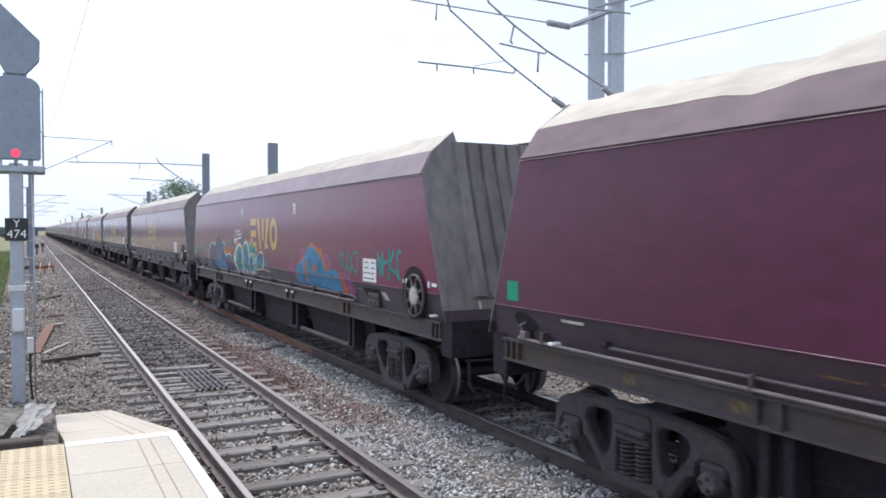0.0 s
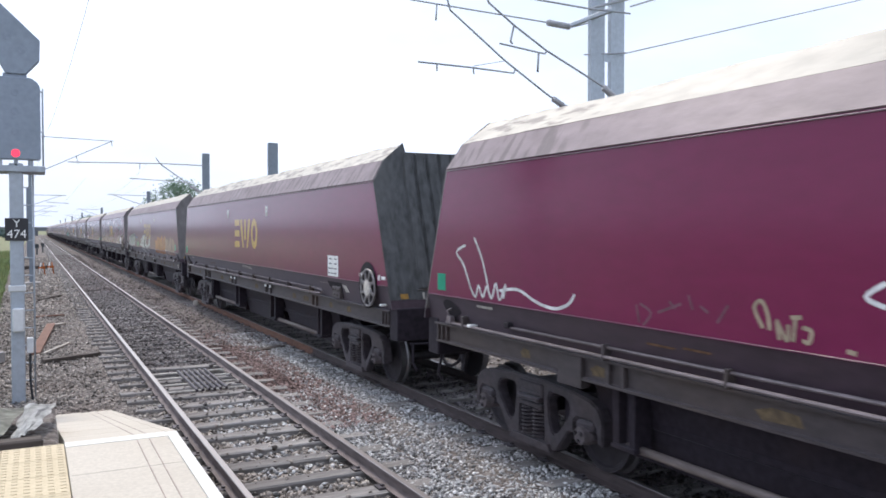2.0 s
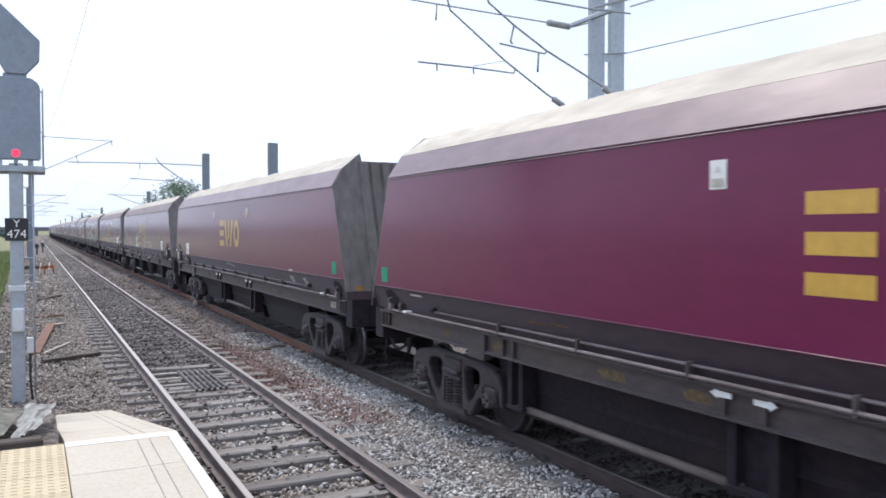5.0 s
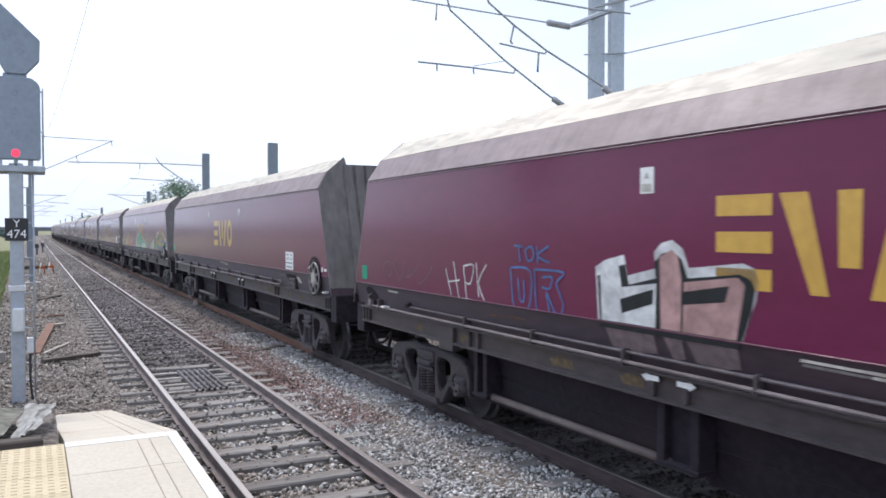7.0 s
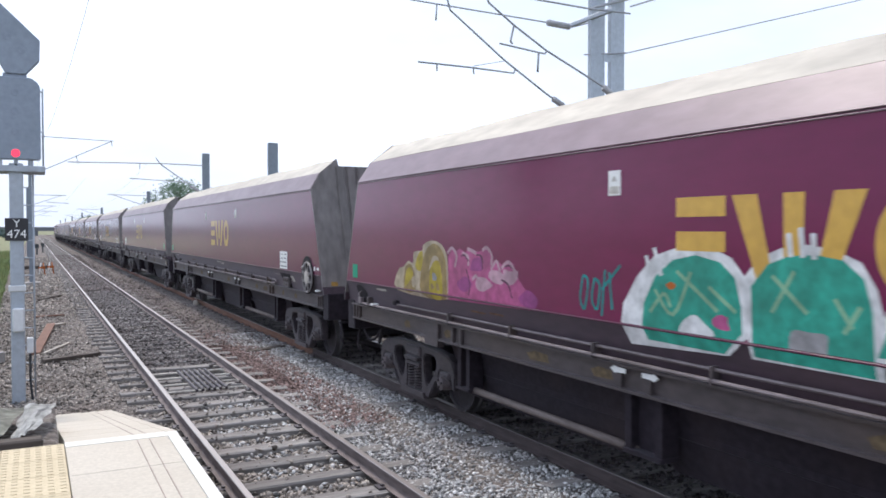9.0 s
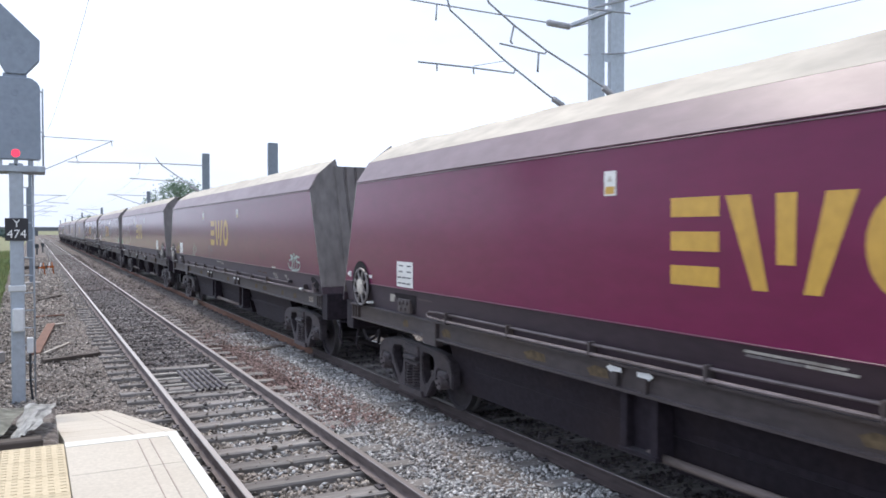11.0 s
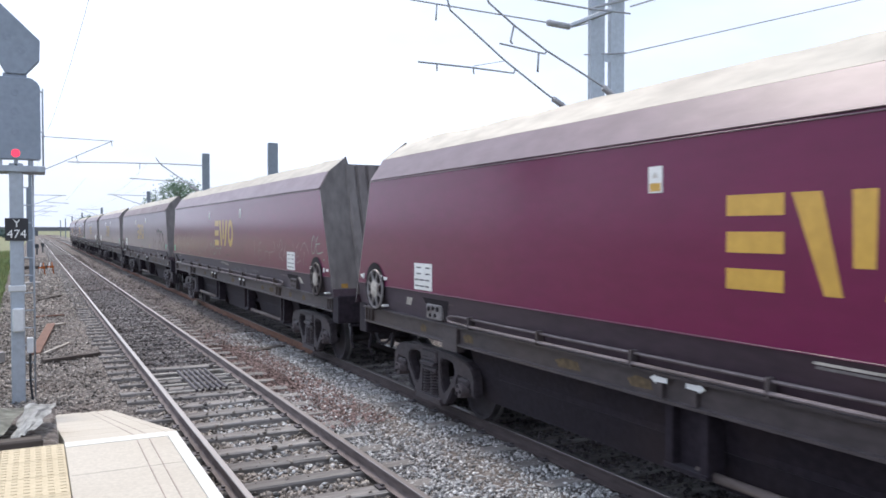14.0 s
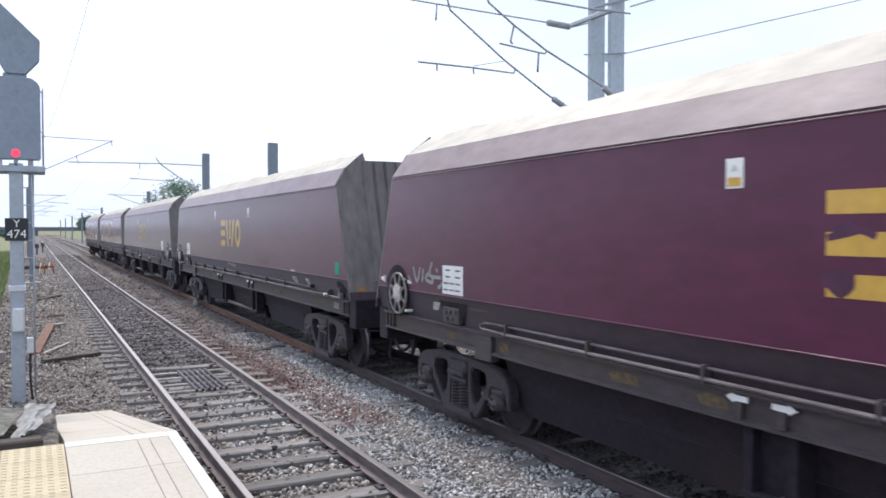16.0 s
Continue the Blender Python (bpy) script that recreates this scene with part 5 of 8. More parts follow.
                box(bm, *sorted((sx * 1.15, sx * 1.185)), 0.055 * math.cos(a) - 0.016, 0.055 * math.cos(a) + 0.016, 0.055 * math.sin(a) - 0.016, 0.055 * math.sin(a) + 0.016)
        part("wheelset", bm, [WHEELSTEEL, TREAD, AXLECAP], root, "dark wheelset with bright worn treads", pose(0, d * AXLE, WHEEL_R))


def sheet_x(z):
    """Where the near side sheet's face stands at the height z."""
    return -1.3819 - (z - 1.70) * 0.00314


def flat(name, wagon, outline, layer, mat, label="", x=None):
    """A thin painted or fixed shape on the near side; outline in (along, height)."""
    bm = bmesh.new()
    if x is None:
        loft(bm, [[(sheet_x(z) - 0.001 * layer - d, y, z) for y, z in outline] for d in (0.0, 0.0004)])
    else:
        extrude(bm, outline, (x - 0.002 * layer, 0, 0), (0, 1, 0), (0, 0, 1), (-0.0015, 0, 0))
    return part(name, bm, mat, wagon, label)


def skirt_flat(name, wagon, outline, mat, label="", lift=0.0):
    """A thin shape lying on the inward-leaning skirt."""
    bm = bmesh.new()
    lean = lambda z: -(1.376 - (1.684 - z) * 0.2834) - 0.0045 - lift
    loft(bm, [[(lean(z) - d, y, z) for y, z in outline] for d in (0.0, 0.002)])
    return part(name, bm, mat, wagon, label)


def rect(y0, y1, z0, z1):
    return [(y0, z0), (y1, z0), (y1, z1), (y0, z1)]


def side_fittings(wagon, wheel_end):
    """What is fixed to the near side; wheel_end is the end that has the hand wheel."""
    w = wheel_end
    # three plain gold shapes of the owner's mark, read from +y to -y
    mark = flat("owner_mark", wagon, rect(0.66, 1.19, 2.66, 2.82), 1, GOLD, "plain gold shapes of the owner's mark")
    for z in (2.38, 2.10):
        flat("mark_shape", mark, rect(0.66, 1.19, z, z + 0.16), 1, GOLD)
    for pts in ([(0.60, 2.82), (0.36, 2.82), (0.19, 2.10), (0.33, 2.10)], [(-0.52, 2.82), (-0.28, 2.82), (-0.11, 2.10), (-0.25, 2.10)], [(0.13, 2.82), (-0.05, 2.82), (-0.04, 2.3), (0.12, 2.3)]):
        flat("mark_shape", mark, pts, 1, GOLD)
    bm = bmesh.new()
    out, inn = circle(-0.88, 2.46, 0.37, 28), circle(-0.88, 2.46, 0.20, 28)
    out, inn = [((y + 0.88) * 0.84 - 0.88, z) for y, z in out], [((y + 0.88) * 0.75 - 0.88, z) for y, z in inn]
    loft(bm, [[(sheet_x(z) - d, y, z) for y, z in ring] for d, ring in ((0.001, out), (0.0014, out), (0.0014, inn), (0.001, inn))], True, 0, False)
    part("mark_shape", bm, GOLD, mark)
    for y in (1.98, -2.05):
        plate = part("notice_plate", block(-1.390, -1.380, y - 0.085, y + 0.085, 2.87, 3.10, 0.001), WHITE, wagon, "small white notice plate")
        flat("notice_print", plate, [(y - 0.035, 3.0), (y + 0.035, 3.0), (y, 3.055)], 0, HANDWHEEL, x=-1.3904)
        flat("notice_print", plate, rect(y - 0.065, y + 0.065, 2.885, 2.955), 0, GOLD if w > 0 else HANDWHEEL, x=-1.3904)
    y = w * 6.57
    plate = part("data_panel", block(-1.387, -1.378, y - 0.275, y + 0.275, 1.72, 2.09, 0.001), WHITE, wagon, "white data panel with dark print")
    for row in range(4):
        for c in range(3 if row < 2 else 2):
            yy = y - 0.20 + c * (0.16 if row < 2 else 0.27)
            flat("print_bar", plate, rect(yy - 0.005 * row, yy + 0.12, 1.765 + 0.085 * row, 1.785 + 0.085 * row), 0, INK, x=-1.3874)
    # hand wheel over a flat black disc that paints its recess's shade
    y, z = (8.205 if w > 0 else -8.325), 1.63
    rec = flat("wheel_recess", wagon, circle(8.285 if w > 0 else -8.25, 1.665, 0.375, 32), 11, DEEPBLACK, "flat black disc for the shade of a round recess")
    bm = bmesh.new()
    lathe(bm, [(-1.445, 0.045), (-1.440, 0.125), (-1.425, 0.150), (-1.395, 0.06)], (0, y, z), "x", 24)
    for i in range(5):
        a = 2 * math.pi * i / 5
        lathe(bm, [(-1.450, 0.016), (-1.435, 0.018)], (0, y + 0.075 * math.cos(a), z + 0.075 * math.sin(a)), "x", 8)
    hub = part("hand_wheel", bm, HANDWHEEL, wagon, "worn white spoked hand wheel")
    bm = bmesh.new()
    tube(bm, [(-1.42, y + 0.29 * math.cos(a), z + 0.29 * math.sin(a)) for a in (2 * math.pi * i / 36 for i in range(37))], 0.018, 8, 0, False)
    part("rim", bm, WHEELRIM, hub)
    for i in range(8):
        a = 2 * math.pi * (i + 0.5) / 8
        out, side = Vector((0, math.cos(a), math.sin(a))), Vector((0, -math.sin(a), math.cos(a)))
        bm = bmesh.new()
        extrude(bm, [(0.11, -0.055), (0.165, -0.028), (0.23, -0.016), (0.285, -0.028), (0.285, 0.028), (0.23, 0.016), (0.165, 0.028), (0.11, 0.055)], (-1.438, y, z), out, side, (0.02, 0, 0))
        part("spoke", bm, WHEELRIM, hub)
    y = w * 8.38
    for d, zz in ((-0.49, 1.81), (0.45, 1.81)):
        flat("wheel_mark", wagon, rect(y + d - 0.075, y + d + 0.075, zz - 0.024, zz + 0.024), 1, WHITE)
        part("wheel_stop", block(-1.42, -1.385, y + d * 0.76 - 0.016, y + d * 0.76 + 0.016, zz - 0.045, zz + 0.045, 0.008), WHITE, wagon, "small white wheel stop")
    part("lever_knob", block(-1.42, -1.30, y - 0.46, y - 0.40, 1.37, 1.41, 0.015), WHITE, wagon, "small white knob")
    # valve gear and labels on the skirt
    # Flat dark patch: the notch's shade laid on the skirt, nothing cut.
    notch = skirt_flat("valve_notch", wagon, [(w * 6.22, 1.62), (w * 6.98, 1.62), (w * 6.86, 1.335), (w * 6.42, 1.335)], DEEPBLACK, "flat dark patch for a notch's shade on the skirt", 0.001)
    part("valve_plate", block(-1.365, -1.30, *sorted((w * 6.45, w * 6.88)), 1.34, 1.545, 0.012), SOLE, notch)
    for dy, dz, r in ((6.53, 1.49, 0.034), (6.66, 1.495, 0.030), (6.79, 1.48, 0.034), (6.60, 1.40, 0.026), (6.75, 1.395, 0.026)):
        bm = bmesh.new()
        lathe(bm, [(-1.385, r * 0.6), (-1.380, r), (-1.35, r)], (0, w * dy, dz), "x", 12)
        part("valve_knob", bm, SOLE, notch)
    skirt_flat("skirt_label", wagon, [(w * 6.98, 1.585), (w * 7.16, 1.585), (w * 7.25, 1.47), (w * 7.08, 1.47)], HANDWHEEL, "worn white label")
    skirt_flat("skirt_label", wagon, rect(*sorted((w * 5.75, w * 6.2)), 1.565, 1.585), PIPE)
    if w > 0:
        for y0, wide in ((-5.68, 0.27), (-6.60, 0.18)):
            skirt_flat("skirt_label", wagon, [(y0, 1.59), (y0 - wide, 1.59), (y0 - wide - 0.07, 1.47), (y0 - 0.1, 1.47)], HANDWHEEL, "worn white label")
            for q in (1.50, 1.535):
                skirt_flat("print_bar", wagon, rect(y0 - wide - 0.02, y0 - 0.1, q, q + 0.012), INK, lift=0.003)
        plate = flat("end_plate", wagon, rect(-8.30, -8.02, 1.12, 1.225), 0, HANDWHEEL, "small white plate with faded print", x=-1.264)
        for q in (1.138, 1.160, 1.182, 1.204):
            flat("print_bar", plate, rect(-8.285, -8.04, q, q + 0.008), 0, RUSTPRINT, x=-1.2660)
        flat("side_label", wagon, rect(-5.98, -5.70, 1.69, 1.73), 1, HANDWHEEL)
    for y0, wide, q, mat in ((0.43, 0.48, 1.625, HANDWHEEL), (-0.06, 0.36, 1.620, HANDWHEEL), (0.42, 0.50, 1.592, WHEELRIM), (-0.10, 0.40, 1.586, HANDWHEEL), (-w * 4.3, 0.30, 1.555, RUSTPRINT), (-w * 4.75, 0.34, 1.54, RUSTPRINT)):
        skirt_flat("skirt_print", wagon, [(y0, q), (y0 - wide, q - 0.006), (y0 - wide - 0.03, q + 0.014), (y0 - 0.02, q + 0.022)], mat)
    # the other end: green patch, flat dark patch for the hole's shade, and cocks
    g = -w
    flat("green_patch", wagon, rect(*sorted((g * 8.47, g * 8.69)), 1.76, 1.98), 1, GREEN, "plain green square patch")
    c = 8.40 if g > 0 else -8.66
    hole = skirt_flat("skirt_hole", wagon, smooth_loop([(c + 0.22, 1.56), (c + 0.17, 1.63), (c + 0.02, 1.645), (c - 0.13, 1.59), (c - 0.22, 1.50), (c - 0.10, 1.44), (c - 0.08, 1.37), (c + 0.14, 1.37), (c + 0.15, 1.46)], 3), DEEPBLACK, "flat dark patch for an opening's shade on the skirt", 0.001)
    bm = bmesh.new()
    box(bm, -1.40, -1.33, c - 0.05, c + 0.05, 1.34, 1.44)
    tube(bm, [(-1.37, c + 0.02, 1.42), (-1.39, c + 0.05, 1.50), (-1.36, c - 0.02, 1.54)], 0.016, 6)
    part("cock", bevelled(bm, 0.01), PIPE, hole)
    if g > 0:
        skirt_flat("skirt_label", wagon, rect(7.35, 7.72, 1.61, 1.64), HANDWHEEL, "worn white label", 0.002)
    for d, x0, half, z0, z1, mat in ((8.05, -1.395, 0.030, 1.32, 1.47, SOLE), (7.86, -1.41, 0.040, 1.345, 1.385, WHITE), (7.02, -1.39, 0.045, 1.43, 1.50, DEEPBLACK)):
        bm = bmesh.new()
        box(bm, x0, -1.29, g * d - half, g * d + half, z0, z1)
        part("valve", bevelled(bm, 0.012), mat, wagon)
    for yy, wide in ((-7.06, 0.11), (-6.12, 0.09), (-3.8, 0.13), (6.8, 0.10), (-0.62, 0.17), (3.40, 0.22), (2.30, 0.17), (5.50, 0.13), (-4.6, 0.20)):
        flat("solebar_mark", wagon, [(yy - wide, 1.125), (yy + 0.7 * wide, 1.115), (yy + wide, 1.18), (yy + 0.3 * wide, 1.225), (yy - 0.8 * wide, 1.21)], 0, YELLOW, "worn yellow mark", x=-1.264)
    for yy, d in ((2.01, 1), (1.57, -1), (-1.62, 1), (-2.06, -1)):
        flat("solebar_arrow", wagon, [(yy - 0.11 * d, 1.225), (yy + 0.03 * d, 1.222), (yy + 0.03 * d, 1.205), (yy + 0.11 * d, 1.248), (yy + 0.03 * d, 1.290), (yy + 0.03 * d, 1.272), (yy - 0.11 * d, 1.270)], 0, WHITE, "worn white painted arrow", x=-1.311)


def coal_wagon(wheel_end, seed):
    wagon = empty("coal_hopper_wagon")
    for s in (-1, 1):
        hopper_side(wagon, s, seed)
        end_panel(wagon, s)
        bogie(wagon, s * BOGIE_Y)
    underframe(wagon, wheel_end)
    side_fittings(wagon, wheel_end)
    return tagged(wagon, "maroon coal hopper wagon with grey ribbed ends", "wagon", "wagons of the train")


# ---- spray paint on the wagon sides ----
def bubble(wagon, y0, y1, z0, z1, fill, layer=2, rim="white", lobes=1, seed=0, rim_width=0.035):
    """Rounded letters without meaning: a row of lobes with a rim."""
    rng = random.Random(seed)
    w = (y1 - y0) / lobes
    for i in range(lobes):
        a, b = y0 + w * i - 0.04 * w, y0 + w * (i + 1) + 0.04 * w
        top = z1 - rng.uniform(0, 0.18) * (z1 - z0)
        pts = [(a, z0), (a + 0.02 * w, z0 + 0.55 * (top - z0)), (a + 0.22 * w, top - 0.06 * (top - z0)), ((a + b) / 2, top), (b - 0.2 * w, top - 0.08 * (top - z0)), (b, z0 + 0.5 * (top - z0)), (b, z0)]
        full = smooth_loop(pts, 4)
        full = [(y, max(z, 1.706)) for y, z in full]
        cy, cz = (a + b) / 2, (z0 + top) / 2
        small = [(cy + (y - cy) * (1 - 2 * rim_width / (b - a)), cz + (z - cz) * (1 - 2 * rim_width / (top - z0))) for y, z in full]
        flat("graffiti", wagon, full, depth_of(layer), SPRAY[rim], "sprayed rounded shape with a %s rim" % rim)
        flat("graffiti", wagon, small, depth_of(layer + 1), SPRAY[fill], "sprayed %s shape" % fill)


def smooth_path(pts, n=4):
    """A line through the points with its corners eased."""
    out = []
    for i in range(len(pts) - 1):
        p0, p1, p2, p3 = (Vector(pts[min(max(i + j - 1, 0), len(pts) - 1)]) for j in range(4))
        for j in range(n):
            t = j / n
            q = 0.5 * ((2 * p1) + (p2 - p0) * t + (2 * p0 - 5 * p1 + 4 * p2 - p3) * t * t + (3 * p1 - p0 - 3 * p2 + p3) * t ** 3)
            out.append((q.x, q.y))
    return out + [tuple(pts[-1])]


def stroke_mesh(bm, pts, w, layer):
    """One brush stroke as a continuous thin ribbon."""
    pts = [Vector(p) for p in pts]
    rows = []
    for i, p in enumerate(pts):
        d = (pts[min(i + 1, len(pts) - 1)] - pts[max(i - 1, 0)])
        d = d.normalized() if d.length > 1e-6 else Vector((1, 0))
        nrm = Vector((-d.y, d.x)) * w / 2
        rows.append([bm.verts.new((sheet_x(q.y) - 0.001 * layer - 0.0004, q.x, max(q.y, 1.700))) for q in (p + nrm, p - nrm)])
    for a, b in zip(rows, rows[1:]):
        bm.faces.new((a[0], a[1], b[1], b[0]))


def scribble(wagon, y0, y1, z0, z1, colour, seed, marks=5, width=0.03, layer=4):
    """A hasty tag: loops, hooks and waves without any letter in them."""
    rng = random.Random(seed)
    step = (y1 - y0) / marks
    for i in range(marks):
        c = y1 - step * (i + 0.5)
        kind = rng.randrange(4)
        h = (z1 - z0) * rng.uniform(0.65, 1.0)
        zb = z0 + rng.uniform(0, max(0.0, z1 - z0 - h))
        if kind == 0:
            a0 = rng.uniform(0, 6)
            pts = [(c + step * (0.45 - 0.12 * j / 16) * math.cos(a0 + 0.42 * j), zb + h * (0.5 + 0.46 * math.sin(a0 + 0.42 * j))) for j in range(20)]
        elif kind == 1:
            pts = [(c + step * (0.5 - j / 14) + 0.1 * step * math.sin(j), zb + h * (0.5 + 0.48 * math.sin(0.45 * j + seed))) for j in range(15)]
        elif kind == 2:
            pts = [(c + step * 0.4 * math.cos(0.5 * j) * (1 - j / 30), zb + h * j / 18) for j in range(19)]
        else:
            pts = [(c + step * (0.55 - 1.1 * j / 12), zb + h * (0.15 + 0.8 * (j / 12) ** 2)) for j in range(13)]
        bm = bmesh.new()
        stroke_mesh(bm, pts, width * rng.uniform(0.75, 1.2), depth_of(layer + i % 2))
        part("graffiti", bm, SPRAY[colour], wagon, "quick %s spray stroke" % colour)


def blotch(wagon, y, z, ry, rz, colour, layer, seed, n=9, rough=0.35, lean=0.0):
    rng = random.Random(seed)
    pts = []
    for i in range(n):
        a, r = 2 * math.pi * i / n, 1 + rng.uniform(-rough, rough)
        pts.append((y + ry * r * math.cos(a) + lean * rz * r * math.sin(a), z + rz * r * math.sin(a)))
    flat("graffiti", wagon, [(p, max(q, 1.706)) for p, q in smooth_loop(pts, 4)], depth_of(layer), SPRAY[colour], "sprayed %s blotch" % colour)


KINDS = {-1: -1, 0: -1, 1: -1, 2: -1, 3: 1, 4: -1, 5: 1, 6: -1, 7: -1, 8: -1, 9: -1, 10: 1, 11: 1, 12: -1, 13: 1, 14: -1, 15: 1, 16: 1, 17: -1, 18: 1, 19: -1}


def dent(w, y0, wide, deep):
    """A buckle in the near flanges where a loader has struck them."""
    for ob in [o for o in w.children if o.name.split(".")[0] in ("lower_flange", "top_flange") and o.data.vertices[0].co.x < 0]:
        ob.data = ob.data.copy()
        for v in ob.data.vertices:
            near = math.exp(-((v.co.y - y0 + 0.5 * (v.co.z - 3.65)) / wide) ** 2) * min(1, max(0, (v.co.z - 3.35) / 0.3))
            v.co.z -= deep * near
            v.co.x += 0.6 * deep * near


def dress(k, w):
    """The paint's tone and the fittings' places, which differ from wagon to wagon."""
    paint = {-1: MAROON_DULL, 1: MAROON_BRIGHT, 2: MAROON_BRIGHT, 12: MAROON_BRIGHT, 14: MAROON_BRIGHT, 15: MAROON_DULL, 16: MAROON_DULL, 17: MAROON_DULL}.get(k)
    shift = {0: (0.1, -0.45), 3: (0.3, -0.4), 11: (0.38, -0.27)}.get(k)
    for ob in w.children_recursive:
        kind = ob.name.split(".")[0]
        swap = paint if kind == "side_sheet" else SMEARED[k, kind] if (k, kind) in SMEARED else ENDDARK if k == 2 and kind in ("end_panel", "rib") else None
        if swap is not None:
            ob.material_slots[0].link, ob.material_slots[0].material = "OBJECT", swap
        if k in (0, 1, 3, 4, 6, 8, 14) and kind in ("rim", "spoke"):
            ob.material_slots[0].link, ob.material_slots[0].material = "OBJECT", WHEELDARK
        if kind == "green_patch":
            ob.matrix_basis = pose(0, 0.35 if k == 3 else 0.04, 0)
        if k == 13 and kind == "valve_notch":
            ob.matrix_basis = pose(0, -0.37, 0)
        if k == 13 and kind in ("valve_plate", "valve_knob"):
            ob.material_slots[0].link, ob.material_slots[0].material = "OBJECT", DEEPBLACK if kind == "valve_knob" else WHEELRIM
        if shift and kind == "notice_plate":
            up = ob.data.vertices[0].co.y > 0
            ob.matrix_basis = pose(0, shift[0] if up else shift[1], 0)
    if k in (-1, 0, 1, 7, 10, 11, 12):
        for ob in [o for o in w.children_recursive if o.name.split(".")[0] == "reflector"]:
            bpy.data.objects.remove(ob)
    if k == -1:
        dent(w, 5.45, 0.30, 0.06)
        dent(w, 6.30, 0.5, 0.02)
        for ob in w.children:
            if ob.name.split(".")[0] == "lower_flange":
                ob.material_slots[0].link, ob.material_slots[0].material = "OBJECT", DUSTMATT
        for ob in [o for o in w.children if o.name.split(".")[0] == "side_bearer" and o.data.vertices[0].co.x < 0]:
            bpy.data.objects.remove(ob)
    if k == 11:
        for ob in [o for o in w.children if o.name.split(".")[0] == "green_patch"]:
            bpy.data.objects.remove(ob)
    if k in (3, 8):
        # the data panel is sprayed over there
        for ob in [o for o in w.children_recursive if o.name.split(".")[0] == "print_bar" and o.parent and o.parent.name.split(".")[0] == "data_panel"] + [o for o in w.children if o.name.split(".")[0] == "data_panel"]:
            bpy.data.objects.remove(ob)
    if k == -1:
        tagged(w, "dull dark maroon coal hopper wagon with grey ends")
    elif k == 2:
        tagged(w, "maroon coal hopper wagon with coal-blackened ends and flanges")
    elif k in (0, 3, 6, 8):
        tagged(w, "maroon coal hopper wagon covered in bright spray paint")
    elif k in (1, 11, 14):
        tagged(w, "maroon coal hopper wagon with thin pale spray tags")
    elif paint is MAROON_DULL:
        tagged(w, "dull darker maroon coal hopper wagon with grey ends")


SPRAYED = itertools.count()


def depth_of(layer):
    """Coats lie over one another, no two in one plane."""
    return 0.35 * layer + 0.03 * (next(SPRAYED) % 11)


def below(pts, z, keep_low):
    """The share of an outline that lies under (or over) the height z."""
    out = []
    inside = lambda p: (p[1] <= z) == keep_low
    for p, q in zip(pts, pts[1:] + pts[:1]):
        if inside(p):
            out.append(p)
        if inside(p) != inside(q):
            t = (z - p[1]) / (q[1] - p[1])
            out.append((p[0] + (q[0] - p[0]) * t, z))
    return out


def paint(w, colour, layer, outline, eased=True):
    """A sprayed field; what hangs below the side runs on over the skirt."""
    pts = smooth_loop(outline, 3) if eased else outline
    for low in (False, True):
        some = below(pts, 1.68 if low else 1.706, low)
        if len(some) < 3 or max(p[0] for p in some) - min(p[0] for p in some) < 0.02:
            continue
        if low:
            skirt_flat("graffiti", w, [(y, max(z, 1.40)) for y, z in some], SPRAY[colour], "sprayed %s field on the skirt" % colour, 0.002 * depth_of(layer))
        else:
            flat("graffiti", w, some, depth_of(layer), SPRAY[colour], "sprayed %s field" % colour)


def brush(w, colour, layer, width, pts):
    bm = bmesh.new()
    stroke_mesh(bm, smooth_path(pts), width, depth_of(layer))
    part("graffiti", bm, SPRAY[colour], w, "sprayed %s stroke" % colour)


def skirt_brush(w, colour, width, pts):
    """A spray stroke on the leaning skirt."""
    for p, q in zip(pts, pts[1:]):
        a, b = Vector(p), Vector(q)
        n = Vector((a.y - b.y, b.x - a.x)).normalized() * width / 2
        skirt_flat("graffiti", w, [tuple(a + n), tuple(b + n), tuple(b - n), tuple(a - n)], SPRAY[colour], "short %s spray stroke on the skirt" % colour, 0.002)


